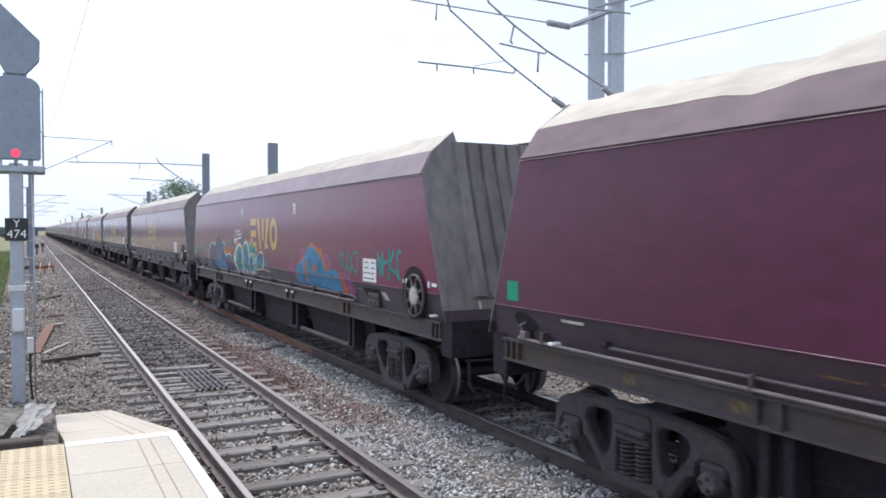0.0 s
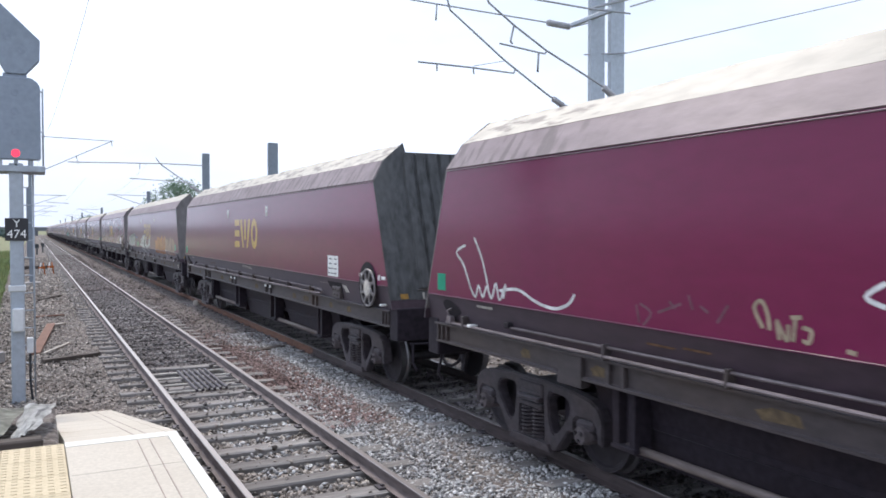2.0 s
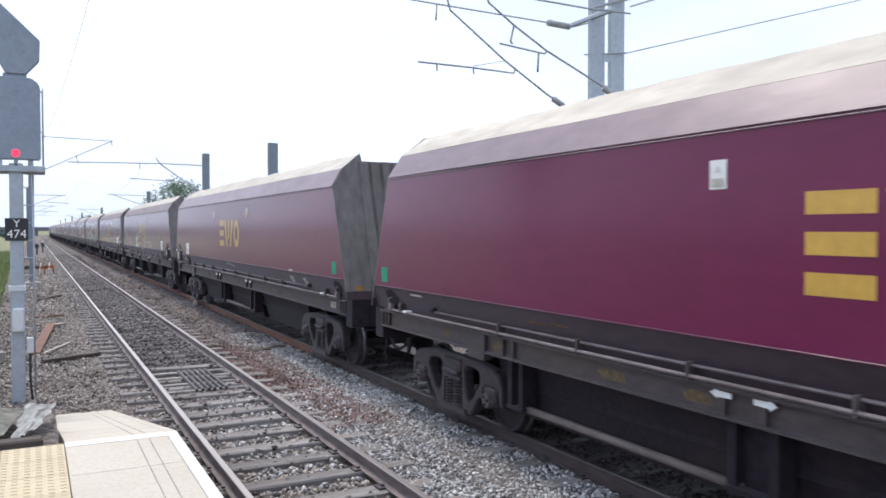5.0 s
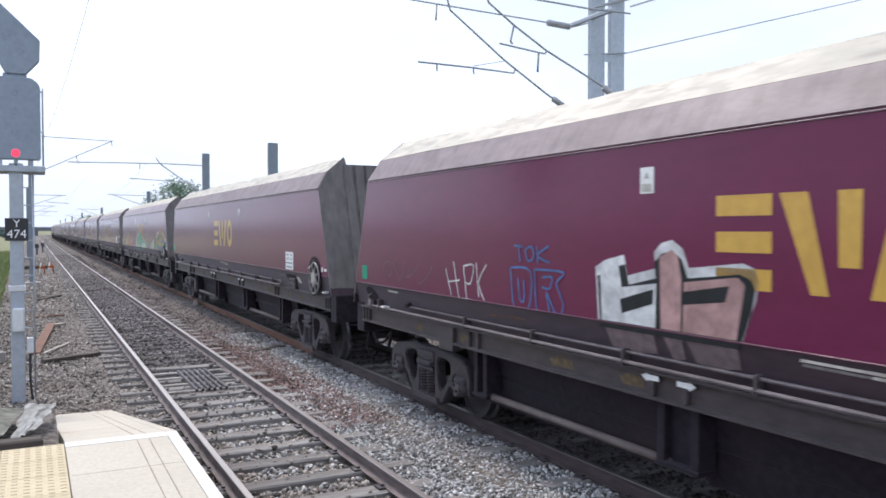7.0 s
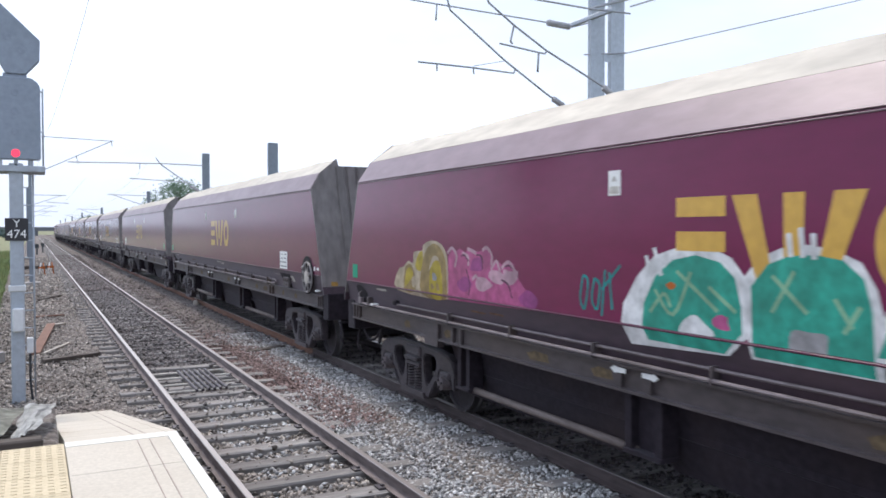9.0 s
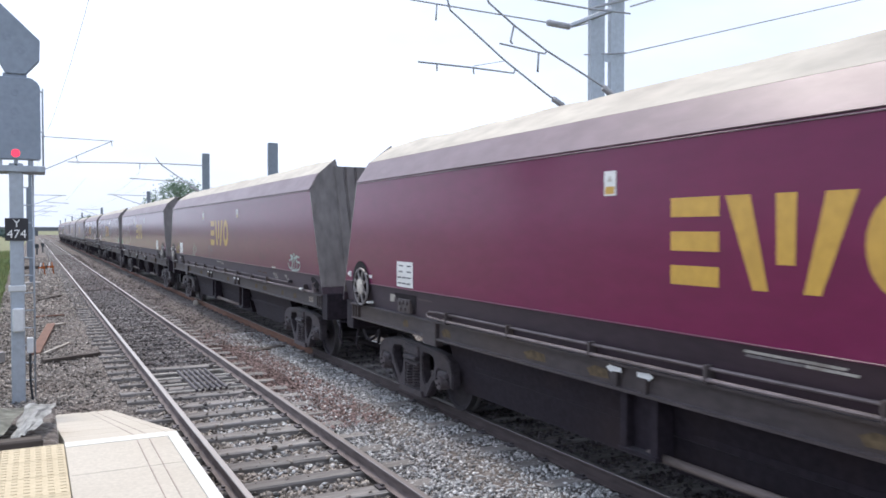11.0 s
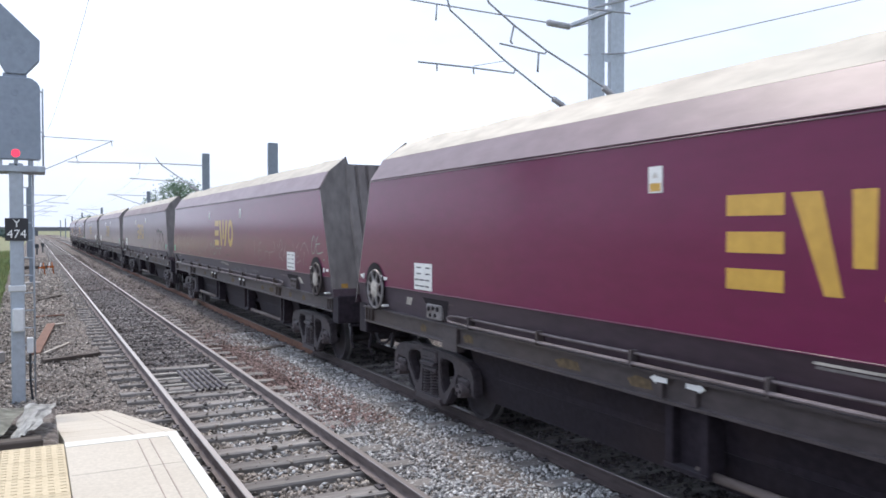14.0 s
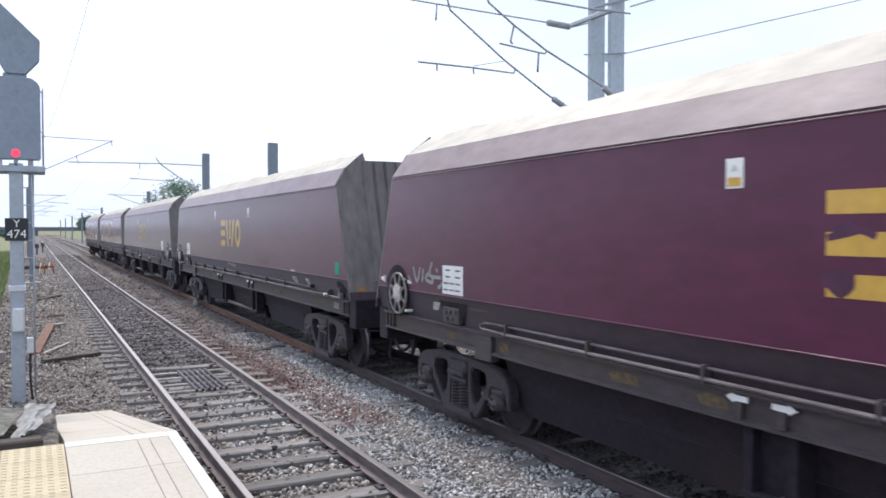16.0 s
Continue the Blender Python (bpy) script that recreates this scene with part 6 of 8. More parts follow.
def graffiti(k, w):
    """The spray paint of each wagon, from place to place along its near side."""
    if k == 0:
        paint(w, "magenta", 1, [(-2.79, 2.09), (-3.05, 2.19), (-3.27, 2.14), (-3.13, 1.97), (-2.83, 1.89)])
        paint(w, "magenta", 1, [(-1.99, 1.73), (-2.26, 1.9), (-2.51, 1.83), (-2.43, 1.62), (-1.99, 1.65)])
        paint(w, "magenta", 1, [(-4.24, 2.08), (-4.52, 2.11), (-4.76, 2.01), (-4.71, 1.91), (-4.47, 1.84)])
        paint(w, "magenta", 1, [(-5.18, 1.78), (-5.5, 1.81), (-5.71, 1.74), (-5.87, 1.51), (-5.5, 1.45)])
        paint(w, "orange", 2, [(-2.51, 1.75), (-2.79, 1.93), (-3.2, 2.05), (-3.31, 2.2), (-3.55, 2.31), (-3.81, 2.26), (-4, 2.19), (-4.18, 2.23), (-4.25, 2.07), (-4.52, 1.86), (-4.73, 1.83), (-5.13, 1.8), (-5.32, 1.7), (-5.5, 1.45), (-2.51, 1.53)], False)
        paint(w, "sky", 3, [(-2.55, 1.77), (-2.83, 1.89), (-3.13, 2.01), (-3.38, 2.21), (-3.58, 2.26), (-3.94, 2.14), (-4.18, 2.01), (-4.47, 1.79), (-4.84, 1.85), (-5.08, 1.82), (-5.18, 1.69), (-5.23, 1.45), (-2.59, 1.49)], False)
        paint(w, "orange", 4, [(-3.09, 2), (-3.2, 1.97), (-3.33, 1.53), (-3.2, 1.55)], False)
        paint(w, "orange", 4, [(-3.55, 1.88), (-3.88, 1.85), (-3.78, 1.71)], False)
        blotch(w, -3.48, 1.91, 0.12, 0.1, "blue", 4, 301, 8, 0.3)
        blotch(w, -4.06, 1.85, 0.12, 0.1, "blue", 4, 302, 8, 0.3)
        blotch(w, -4.74, 1.67, 0.12, 0.1, "blue", 4, 303, 8, 0.3)
        blotch(w, -2.91, 1.72, 0.12, 0.1, "blue", 4, 304, 8, 0.3)
        brush(w, "teal", 4, 0.035, [(-5.13, 2.04), (-5.25, 2.15), (-5.34, 2.12), (-5.25, 1.95), (-5.43, 1.98)])
        brush(w, "teal", 4, 0.035, [(-5.43, 2.13), (-5.36, 1.93), (-5.54, 1.9), (-5.56, 2.06)])
        brush(w, "teal", 4, 0.035, [(-5.62, 2.2), (-5.56, 2.02), (-5.67, 1.83), (-5.77, 1.98), (-5.66, 2.14)])
        brush(w, "teal", 4, 0.035, [(-6.06, 2.18), (-5.82, 2.15), (-5.77, 1.98), (-5.91, 1.85), (-6.02, 1.91), (-6.06, 2.16)])
        brush(w, "teal", 4, 0.035, [(-6.02, 1.91), (-5.97, 1.8)])
        brush(w, "teal", 5, 0.06, [(-6.91, 2.21), (-7.03, 1.83)])
        brush(w, "teal", 5, 0.06, [(-6.99, 2.14), (-7.13, 1.85)])
        brush(w, "teal", 5, 0.06, [(-7.11, 2.22), (-7.13, 1.85)])
        brush(w, "teal", 5, 0.06, [(-7.03, 2.02), (-7.33, 2.08)])
        brush(w, "teal", 5, 0.06, [(-7.35, 2.3), (-7.38, 2.03), (-7.34, 1.78)])
        brush(w, "teal", 5, 0.06, [(-7.55, 2.26), (-7.4, 1.99), (-7.6, 1.92), (-7.78, 1.81)])
        brush(w, "teal", 5, 0.06, [(-7.69, 1.9), (-7.67, 2.19), (-7.8, 2.23)])
        brush(w, "teal", 7, 0.035, [(-6.4, 1.84), (-6.86, 1.94), (-6.75, 2.08), (-6.63, 1.84)])
        paint(w, "orange", 1, [(3.11, 1.72), (2.99, 2.02), (2.7, 2.19), (2.43, 2.25), (2.18, 2.18), (2.04, 2.01), (2.03, 1.72), (2.07, 1.49), (2.7, 1.45)])
        paint(w, "white", 3, [(3.06, 1.7), (2.95, 1.98), (2.68, 2.14), (2.43, 2.2), (2.19, 2.13), (2.06, 1.97), (2.05, 1.71), (2.1, 1.49), (2.68, 1.45)])
        paint(w, "teal", 4, [(2.79, 1.73), (2.71, 1.98), (2.56, 2.11), (2.38, 2.14), (2.19, 2.06), (2.12, 1.91), (2.1, 1.7), (2.19, 1.48), (2.63, 1.47)])
        paint(w, "orange", 1, [(2.1, 1.72), (2.09, 2.08), (1.99, 2.24), (1.76, 2.33), (1.54, 2.29), (1.4, 2.12), (1.35, 1.89), (1.35, 1.48), (1.93, 1.49)])
        paint(w, "white", 3, [(2.08, 1.7), (2.06, 2.03), (1.97, 2.19), (1.76, 2.27), (1.55, 2.24), (1.42, 2.08), (1.38, 1.86), (1.37, 1.48), (1.92, 1.48)])
        paint(w, "teal", 4, [(2.01, 1.7), (2.01, 2.02), (1.92, 2.15), (1.75, 2.21), (1.59, 2.18), (1.47, 2.06), (1.43, 1.85), (1.43, 1.49), (1.88, 1.5)])
        paint(w, "orange", 1, [(0.74, 1.86), (0.58, 1.99), (0.27, 2.08), (0.08, 2.06), (-0.03, 1.94), (-0.04, 1.68), (0.7, 1.57)])
        paint(w, "white", 3, [(0.71, 1.85), (0.56, 1.96), (0.27, 2.05), (0.09, 2.04), (-0.01, 1.92), (-0.02, 1.68), (0.67, 1.58)])
        paint(w, "teal", 4, [(0.66, 1.84), (0.53, 1.93), (0.27, 2), (0.12, 1.99), (0.04, 1.91), (0.04, 1.69), (0.64, 1.61)])
        paint(w, "orange", 1, [(1.41, 1.89), (1.45, 2.2), (1.12, 2.42), (1.01, 2.37), (0.95, 2.21), (0.73, 2.31), (0.6, 2.11), (0.74, 2), (0.69, 1.77), (0.86, 1.45), (1.38, 1.48)], False)
        paint(w, "white", 2, [(1.38, 1.86), (1.42, 2.14), (1.11, 2.35), (1.01, 2.31), (0.95, 2.16), (0.74, 2.26), (0.63, 2.07), (0.76, 1.97), (0.71, 1.75), (0.86, 1.45), (1.35, 1.48)], False)
        paint(w, "teal", 3, [(1.34, 1.89), (1.38, 2.12), (1.12, 2.31), (1.04, 2.27), (0.97, 2.1), (0.76, 2.19), (0.68, 2.07), (0.8, 1.96), (0.74, 1.73), (0.9, 1.47), (1.32, 1.5)], False)
        paint(w, "white", 5, [(1.37, 1.72), (1.3, 1.92), (1.14, 1.99), (0.97, 1.96), (0.89, 1.83), (0.91, 1.52), (1.35, 1.51)])
        paint(w, "teal", 6, [(1.33, 1.71), (1.27, 1.88), (1.14, 1.95), (1, 1.92), (0.94, 1.81), (0.96, 1.54), (1.31, 1.53)])
        blotch(w, 2.38, 1.86, 0.16, 0.11, "blue", 7, 321, 8, 0.3)
        blotch(w, 2.43, 1.67, 0.16, 0.11, "blue", 7, 325, 8, 0.3)
        blotch(w, 1.71, 1.97, 0.16, 0.11, "blue", 7, 322, 8, 0.3)
        blotch(w, 1.59, 1.81, 0.16, 0.11, "blue", 7, 326, 8, 0.3)
        blotch(w, 1.16, 1.77, 0.16, 0.11, "blue", 7, 323, 8, 0.3)
        blotch(w, 0.43, 1.85, 0.16, 0.11, "blue", 7, 324, 8, 0.3)
        blotch(w, 0.19, 1.9, 0.16, 0.11, "blue", 7, 327, 8, 0.3)
        paint(w, "white", 7, [(2.38, 1.56), (2.28, 1.54), (2.13, 1.39), (2.28, 1.39)], False)
        paint(w, "white", 7, [(1.75, 1.58), (1.67, 1.56), (1.54, 1.42), (1.67, 1.43)], False)
        paint(w, "white", 7, [(1.14, 1.6), (1.07, 1.59), (0.96, 1.46), (1.07, 1.47)], False)
        blotch(w, 2.1, 2.26, 0.15, 0.1, "blue", 2, 330, 8, 0.3)
        paint(w, "blue", 2, [(1.88, 2.37), (1.8, 2.47), (1.71, 2.47), (1.8, 2.36)], False)
        brush(w, "white", 6, 0.045, [(3.04, 2.27), (2.61, 2.32)])
        brush(w, "white", 6, 0.045, [(2.95, 2.16), (2.87, 2.49), (2.69, 2.53), (2.66, 2.32), (2.82, 2.21), (2.9, 2.34)])
        brush(w, "white", 6, 0.045, [(2.29, 2.54), (2.58, 2.51), (2.56, 2.42), (2.2, 2.45), (2.24, 2.36), (2.58, 2.32)])
        brush(w, "white", 6, 0.045, [(2.05, 2.49), (2.01, 2.48)])
        brush(w, "cyan", 6, 0.025, [(3.06, 2.1), (3.3, 2.08), (3.12, 2.02)])
        paint(w, "sky", 2, [(-0.04, 1.7), (-0.21, 1.78), (-0.39, 1.83), (-0.39, 1.73)])
        brush(w, "grey", 6, 0.03, [(0.07, 2.31), (-0.03, 2.24), (-0.2, 2.19)])
        brush(w, "white", 6, 0.05, [(-0.28, 2.25), (-0.38, 2.13)])
        paint(w, "orange", 1, [(6.81, 1.99), (6.46, 1.89), (6.48, 1.68), (6.33, 1.43), (6.73, 1.71)], False)
        paint(w, "orange", 1, [(5.67, 2.2), (5.5, 2.32), (5.37, 2.19), (5.44, 2.11)], False)
        paint(w, "orange", 1, [(4.23, 2), (3.62, 2.12), (3.45, 2.08), (3.32, 1.98), (3.32, 1.79), (3.51, 1.84), (4.05, 1.81)], False)
        paint(w, "white", 2, [(6.5, 1.68), (6.43, 1.96), (6.14, 2.16), (5.81, 2.21), (5.44, 2.14), (5.16, 2.39), (4.95, 2.38), (4.7, 2.29), (4.59, 2.2), (4.32, 2.24), (4.33, 2.19), (4.11, 2.2), (4.29, 2.01), (4.13, 1.91), (4.05, 1.87), (3.61, 1.93), (3.48, 1.9), (3.32, 1.84), (3.32, 1.41), (6.42, 1.19)], False)
        paint(w, "sky", 3, [(6.44, 1.69), (6.37, 1.95), (6.11, 2.13), (5.81, 2.17), (5.42, 2.09), (5.15, 2.35), (4.96, 2.34), (4.72, 2.25), (4.6, 2.16), (4.39, 2.2), (4.19, 2.17), (4.35, 1.99), (4.16, 1.87), (4.06, 1.83), (3.63, 1.89), (3.48, 1.86), (3.32, 1.8), (3.32, 1.42), (6.35, 1.22)], False)
        paint(w, "navy", 4, [(6.35, 1.7), (6.28, 1.93), (6.04, 2.09), (5.78, 2.11), (5.5, 2.04), (5.4, 1.91), (5.47, 1.74), (5.55, 1.4), (6.24, 1.35)], False)
        paint(w, "navy", 4, [(4.09, 1.72), (3.9, 1.8), (3.65, 1.82), (3.48, 1.76), (3.32, 1.64), (3.32, 1.44), (4.01, 1.43)], False)
        brush(w, "navy", 5, 0.2, [(5.5, 1.9), (5.16, 2.25), (4.9, 2.26), (4.56, 2.09), (4.36, 1.89), (4.17, 1.64)])
        brush(w, "navy", 5, 0.09, [(5.28, 1.57), (5.25, 1.93), (5.11, 2.07), (4.95, 2.09), (4.7, 1.96), (4.47, 1.76), (4.29, 1.56)])
        brush(w, "blue", 4, 0.1, [(5.15, 1.58), (5.13, 1.9), (5.03, 2), (4.9, 1.95), (4.65, 1.72), (4.51, 1.56)])
        blotch(w, 5.84, 1.97, 0.12, 0.09, "magenta", 8, 740, 8, 0.35)
        blotch(w, 5.93, 1.76, 0.13, 0.12, "magenta", 8, 741, 8, 0.35)
        blotch(w, 5.68, 1.67, 0.11, 0.06, "magenta", 8, 742, 8, 0.35)
        blotch(w, 5.04, 1.88, 0.2, 0.13, "magenta", 8, 743, 8, 0.35)
        blotch(w, 4.61, 2.01, 0.09, 0.07, "magenta", 8, 744, 8, 0.35)
        blotch(w, 3.71, 1.7, 0.12, 0.1, "magenta", 8, 745, 8, 0.35)
        blotch(w, 3.82, 1.52, 0.25, 0.09, "magenta", 8, 746, 8, 0.35)
        brush(w, "cyan", 4, 0.03, [(8.49, 2.05), (8.35, 1.95), (8.55, 1.78)])
        brush(w, "cyan", 5, 0.03, [(8.16, 2.13), (8.11, 1.76)])
        brush(w, "cyan", 6, 0.03, [(8.27, 2.14), (7.92, 1.71)])
        brush(w, "cyan", 4, 0.03, [(7.78, 2.28), (7.74, 1.82), (7.64, 1.74)])
        brush(w, "cyan", 5, 0.03, [(7.95, 1.98), (7.31, 2.11)])
        brush(w, "cyan", 6, 0.03, [(7.51, 2.17), (7.56, 1.77)])
        brush(w, "cyan", 4, 0.03, [(7.4, 2.24), (7.49, 2.09)])
        brush(w, "cyan", 5, 0.03, [(7.46, 1.82), (7.15, 2.04), (6.96, 1.93), (7.02, 1.72), (7.42, 1.8)])
        brush(w, "cyan", 6, 0.03, [(6.77, 2.16), (6.64, 2.14), (6.75, 2.07), (6.79, 2.16)])
        brush(w, "cyan", 4, 0.03, [(6.94, 1.96), (6.8, 1.74)])
        brush(w, "cyan", 5, 0.03, [(3.9, 2.11), (3.93, 2.23), (3.87, 2.29), (3.79, 2.29), (3.74, 2.24), (3.81, 2.17), (3.56, 2.29), (3.56, 2.14), (3.74, 2.21)])
        brush(w, "cyan", 6, 0.03, [(3.86, 2.09), (3.73, 2.08)])
        brush(w, "cyan", 4, 0.03, [(3.33, 2.33), (3.44, 2.3), (3.45, 2.16)])
        brush(w, "cyan", 5, 0.03, [(3.33, 2.2), (3.42, 2.15)])
    elif k == -1:
        pass
    elif k == 1:
        brush(w, "white", 4, 0.034, [(7.98, 2.36), (8.2, 2.27), (8.02, 2.12), (7.86, 1.87)])
        brush(w, "white", 5, 0.034, [(7.75, 2.46), (7.59, 2.25), (7.48, 2.03), (7.39, 1.79)])
        brush(w, "white", 6, 0.034, [(7.86, 1.86), (7.72, 1.74), (7.65, 1.88), (7.54, 1.75), (7.45, 1.88), (7.34, 1.75), (7.24, 1.93), (7.16, 1.74), (7.03, 1.93), (7.08, 1.77)])
        brush(w, "white", 4, 0.034, [(7.16, 1.85), (6.78, 1.89), (6.41, 1.78), (6.07, 1.74), (5.83, 1.81), (5.74, 1.91)])
        brush(w, "white", 5, 0.034, [(2.5, 2.22), (2.64, 2.12), (2.5, 2.06)])
        brush(w, "faint", 4, 0.026, [(4.83, 1.89), (4.79, 1.73)])
        brush(w, "faint", 5, 0.026, [(4.78, 1.9), (4.64, 1.83), (4.74, 1.71)])
        brush(w, "faint", 6, 0.026, [(4.42, 1.95), (4.35, 1.89)])
        brush(w, "faint", 4, 0.026, [(4.2, 2.02), (4.15, 1.9)])
        brush(w, "faint", 5, 0.026, [(4.07, 1.94), (3.98, 1.89)])
        brush(w, "faint", 6, 0.026, [(3.78, 1.97), (3.89, 1.82)])
        brush(w, "faint", 4, 0.026, [(4.56, 1.84), (4.28, 1.94)])
        brush(w, "cream", 4, 0.032, [(3.45, 1.83), (3.53, 1.97), (3.47, 2.03), (3.41, 1.94), (3.39, 1.82)])
        brush(w, "cream", 5, 0.032, [(3.3, 1.76), (3.33, 1.9), (3.24, 1.76), (3.23, 1.88)])
        brush(w, "cream", 6, 0.032, [(3.17, 1.93), (3.19, 1.76)])
        brush(w, "cream", 4, 0.032, [(3.11, 1.87), (3.04, 1.85), (3.06, 1.77), (3.11, 1.78)])
        brush(w, "cream", 5, 0.032, [(3.21, 1.93), (3.12, 1.94)])
        brush(w, "cream", 6, 0.032, [(2.77, 1.75), (2.7, 1.74)])
        brush(w, "ice", 4, 0.035, [(0.31, 2.09), (0.13, 1.77), (0.05, 1.7)])
        brush(w, "ice", 5, 0.035, [(-0.06, 2.18), (-0.29, 1.86)])
        brush(w, "ice", 6, 0.035, [(0.13, 1.76), (-0.18, 1.85), (-0.46, 1.74), (-0.67, 1.83), (-0.32, 1.7), (0.05, 1.74)])
        brush(w, "ice", 4, 0.035, [(-0.57, 1.91), (-0.53, 1.75)])
        brush(w, "scratch", 4, 0.02, [(-0.67, 1.79), (-1.25, 1.73)])
        brush(w, "scratch", 5, 0.02, [(-3.8, 1.8), (-4.08, 1.82), (-4.21, 1.76)])
        brush(w, "scratch", 6, 0.02, [(-3.21, 1.93), (-3.07, 2.16)])
        brush(w, "scratch", 4, 0.02, [(-5.15, 1.87), (-5.4, 1.91)])
        brush(w, "ice", 4, 0.03, [(-2.06, 2.02), (-2.15, 1.88)])
        brush(w, "ice", 5, 0.03, [(-2.27, 2.09), (-2.33, 1.92)])
        brush(w, "ice", 6, 0.03, [(-1.99, 1.9), (-2.17, 1.86)])
        brush(w, "ice", 4, 0.03, [(-2.56, 1.94), (-2.53, 1.8)])
        brush(w, "ice", 5, 0.03, [(-2.09, 1.69), (-2.35, 1.71)])
        brush(w, "ice", 6, 0.03, [(-2.69, 1.75), (-2.73, 1.69)])
        brush(w, "ice", 4, 0.03, [(-2.6, 2.18), (-2.65, 2.16)])
        brush(w, "cream", 4, 0.045, [(-2.95, 2.34), (-3.05, 2.17)])
        brush(w, "cream", 5, 0.045, [(-3.29, 1.79), (-3.42, 1.73), (-3.53, 1.81), (-3.65, 1.73), (-3.76, 1.83), (-3.71, 1.72)])
        brush(w, "cream", 6, 0.045, [(-3.3, 1.74), (-3.76, 1.77)])
        brush(w, "cream", 4, 0.045, [(-4.59, 1.73), (-4.7, 1.74)])
        brush(w, "grey", 4, 0.05, [(-5.17, 2.03), (-5.2, 1.94)])
        brush(w, "grey", 5, 0.05, [(-5, 1.89), (-5.09, 1.86)])
        brush(w, "grey", 6, 0.05, [(-5.54, 1.8), (-5.55, 1.71)])
    elif k == 3:
        paint(w, "amber", 1, [(-2.73, 1.56), (-2.73, 2.1), (-3.3, 2.09), (-3.34, 2.27), (-4.16, 2.2), (-4.29, 2.23), (-4.38, 2.14), (-4.77, 2.32), (-4.94, 2.28), (-4.91, 2.11), (-4.83, 1.56)], False)
        paint(w, "amber", 1, [(-4.83, 1.56), (-5.08, 2.21), (-5.36, 2.19), (-5.6, 2.3), (-5.72, 2.24), (-5.7, 1.56)], False)
        paint(w, "faint", 2, [(-5.39, 1.85), (-5.36, 2.04), (-5.49, 2.11), (-5.46, 1.89)])
        brush(w, "cream", 3, 0.02, [(-2.86, 2.01), (-2.99, 1.91), (-2.86, 1.78)])
        brush(w, "cream", 3, 0.02, [(-3.61, 1.97), (-3.71, 2.09), (-3.78, 1.98), (-3.71, 1.82)])
        brush(w, "cream", 3, 0.02, [(-4.41, 2.01), (-4.54, 1.97), (-4.41, 1.87), (-4.57, 1.87)])
        paint(w, "peach", 1, [(-5.7, 1.56), (-5.74, 2.26), (-5.97, 2.18), (-6.24, 2.15), (-6.46, 2.23), (-6.55, 2.11), (-6.56, 1.56)], False)
        paint(w, "peach", 1, [(-6.59, 1.56), (-6.61, 1.99), (-7.15, 2.27), (-7.24, 2.24), (-7.37, 1.56)], False)
        paint(w, "peach", 1, [(-7.38, 1.56), (-7.38, 2.2), (-7.51, 2.21), (-8, 2.12), (-8.08, 2.01), (-8.12, 1.56)], False)
        brush(w, "dusk", 4, 0.045, [(5.17, 2.26), (5.09, 2.34), (4.85, 2.27), (4.59, 2.17), (4.25, 2.15), (3.88, 2.2)])
        brush(w, "grey", 5, 0.05, [(5.12, 2.01), (4.92, 2.13), (4.7, 2.14)])
        brush(w, "dusk", 4, 0.07, [(4.17, 1.75), (4.12, 1.95), (4, 2.14)])
        blotch(w, 4.73, 1.93, 0.12, 0.06, "grey", 3, 360, 8, 0.3)
        blotch(w, 4.57, 1.79, 0.12, 0.06, "grey", 3, 361, 8, 0.3)
        blotch(w, 4.26, 1.9, 0.12, 0.06, "grey", 3, 362, 8, 0.3)
        blotch(w, 4.21, 1.77, 0.12, 0.06, "grey", 3, 363, 8, 0.3)
        blotch(w, 5, 1.84, 0.12, 0.06, "grey", 3, 364, 8, 0.3)
        blotch(w, 5.08, 2.23, 0.12, 0.06, "grey", 3, 365, 8, 0.3)
        brush(w, "pistachio", 4, 0.11, [(3.97, 1.77), (3.91, 1.95), (3.84, 1.88), (3.97, 1.79), (3.77, 1.78), (3.71, 1.91), (3.58, 1.79), (3.47, 1.99), (3.43, 1.79)])
        brush(w, "pistachio", 5, 0.1, [(3.42, 1.9), (3.21, 1.86), (3.15, 1.74)])
        brush(w, "faint", 3, 0.06, [(3.72, 2.19), (3.66, 2.11)])
        brush(w, "faint", 3, 0.06, [(3.58, 2.18), (3.53, 2.07)])
        brush(w, "faint", 3, 0.06, [(3.38, 2.06), (3.26, 2.03)])
        paint(w, "white", 1, [(1.93, 2.25), (1.14, 2.31), (1.03, 2.32), (0.95, 2.3), (0.95, 1.42), (1.4, 1.47), (1.75, 1.60), (1.89, 1.71)], False)
        blotch(w, 1.86, 2.18, 0.025, 0.022, "black", 3, 632, 8, 0.3)
        blotch(w, 1.86, 2.09, 0.025, 0.022, "black", 3, 642, 8, 0.3)
        blotch(w, 1.86, 2, 0.025, 0.022, "black", 3, 652, 8, 0.3)
        blotch(w, 1.86, 1.9, 0.025, 0.022, "black", 3, 662, 8, 0.3)
        blotch(w, 1.85, 1.81, 0.025, 0.022, "black", 3, 672, 8, 0.3)
        paint(w, "white", 1, [(2.85, 1.83), (2.82, 1.87), (2.47, 1.89), (2.43, 2.1), (2.04, 2.15), (2.02, 2), (2.17, 1.94), (2.12, 1.83), (2.26, 1.73), (2.4, 1.77), (2.82, 1.77)], False)
        paint(w, "black", 2, [(2.34, 2.05), (2.11, 2.09), (2.11, 2.03), (2.34, 1.99)], False)
        paint(w, "white", 1, [(2.29, 1.59), (2.07, 1.9), (1.95, 1.7), (2.12, 1.6)], False)
        paint(w, "faint", 2, [(2.17, 1.67), (2.09, 1.8), (2.02, 1.68)], False)
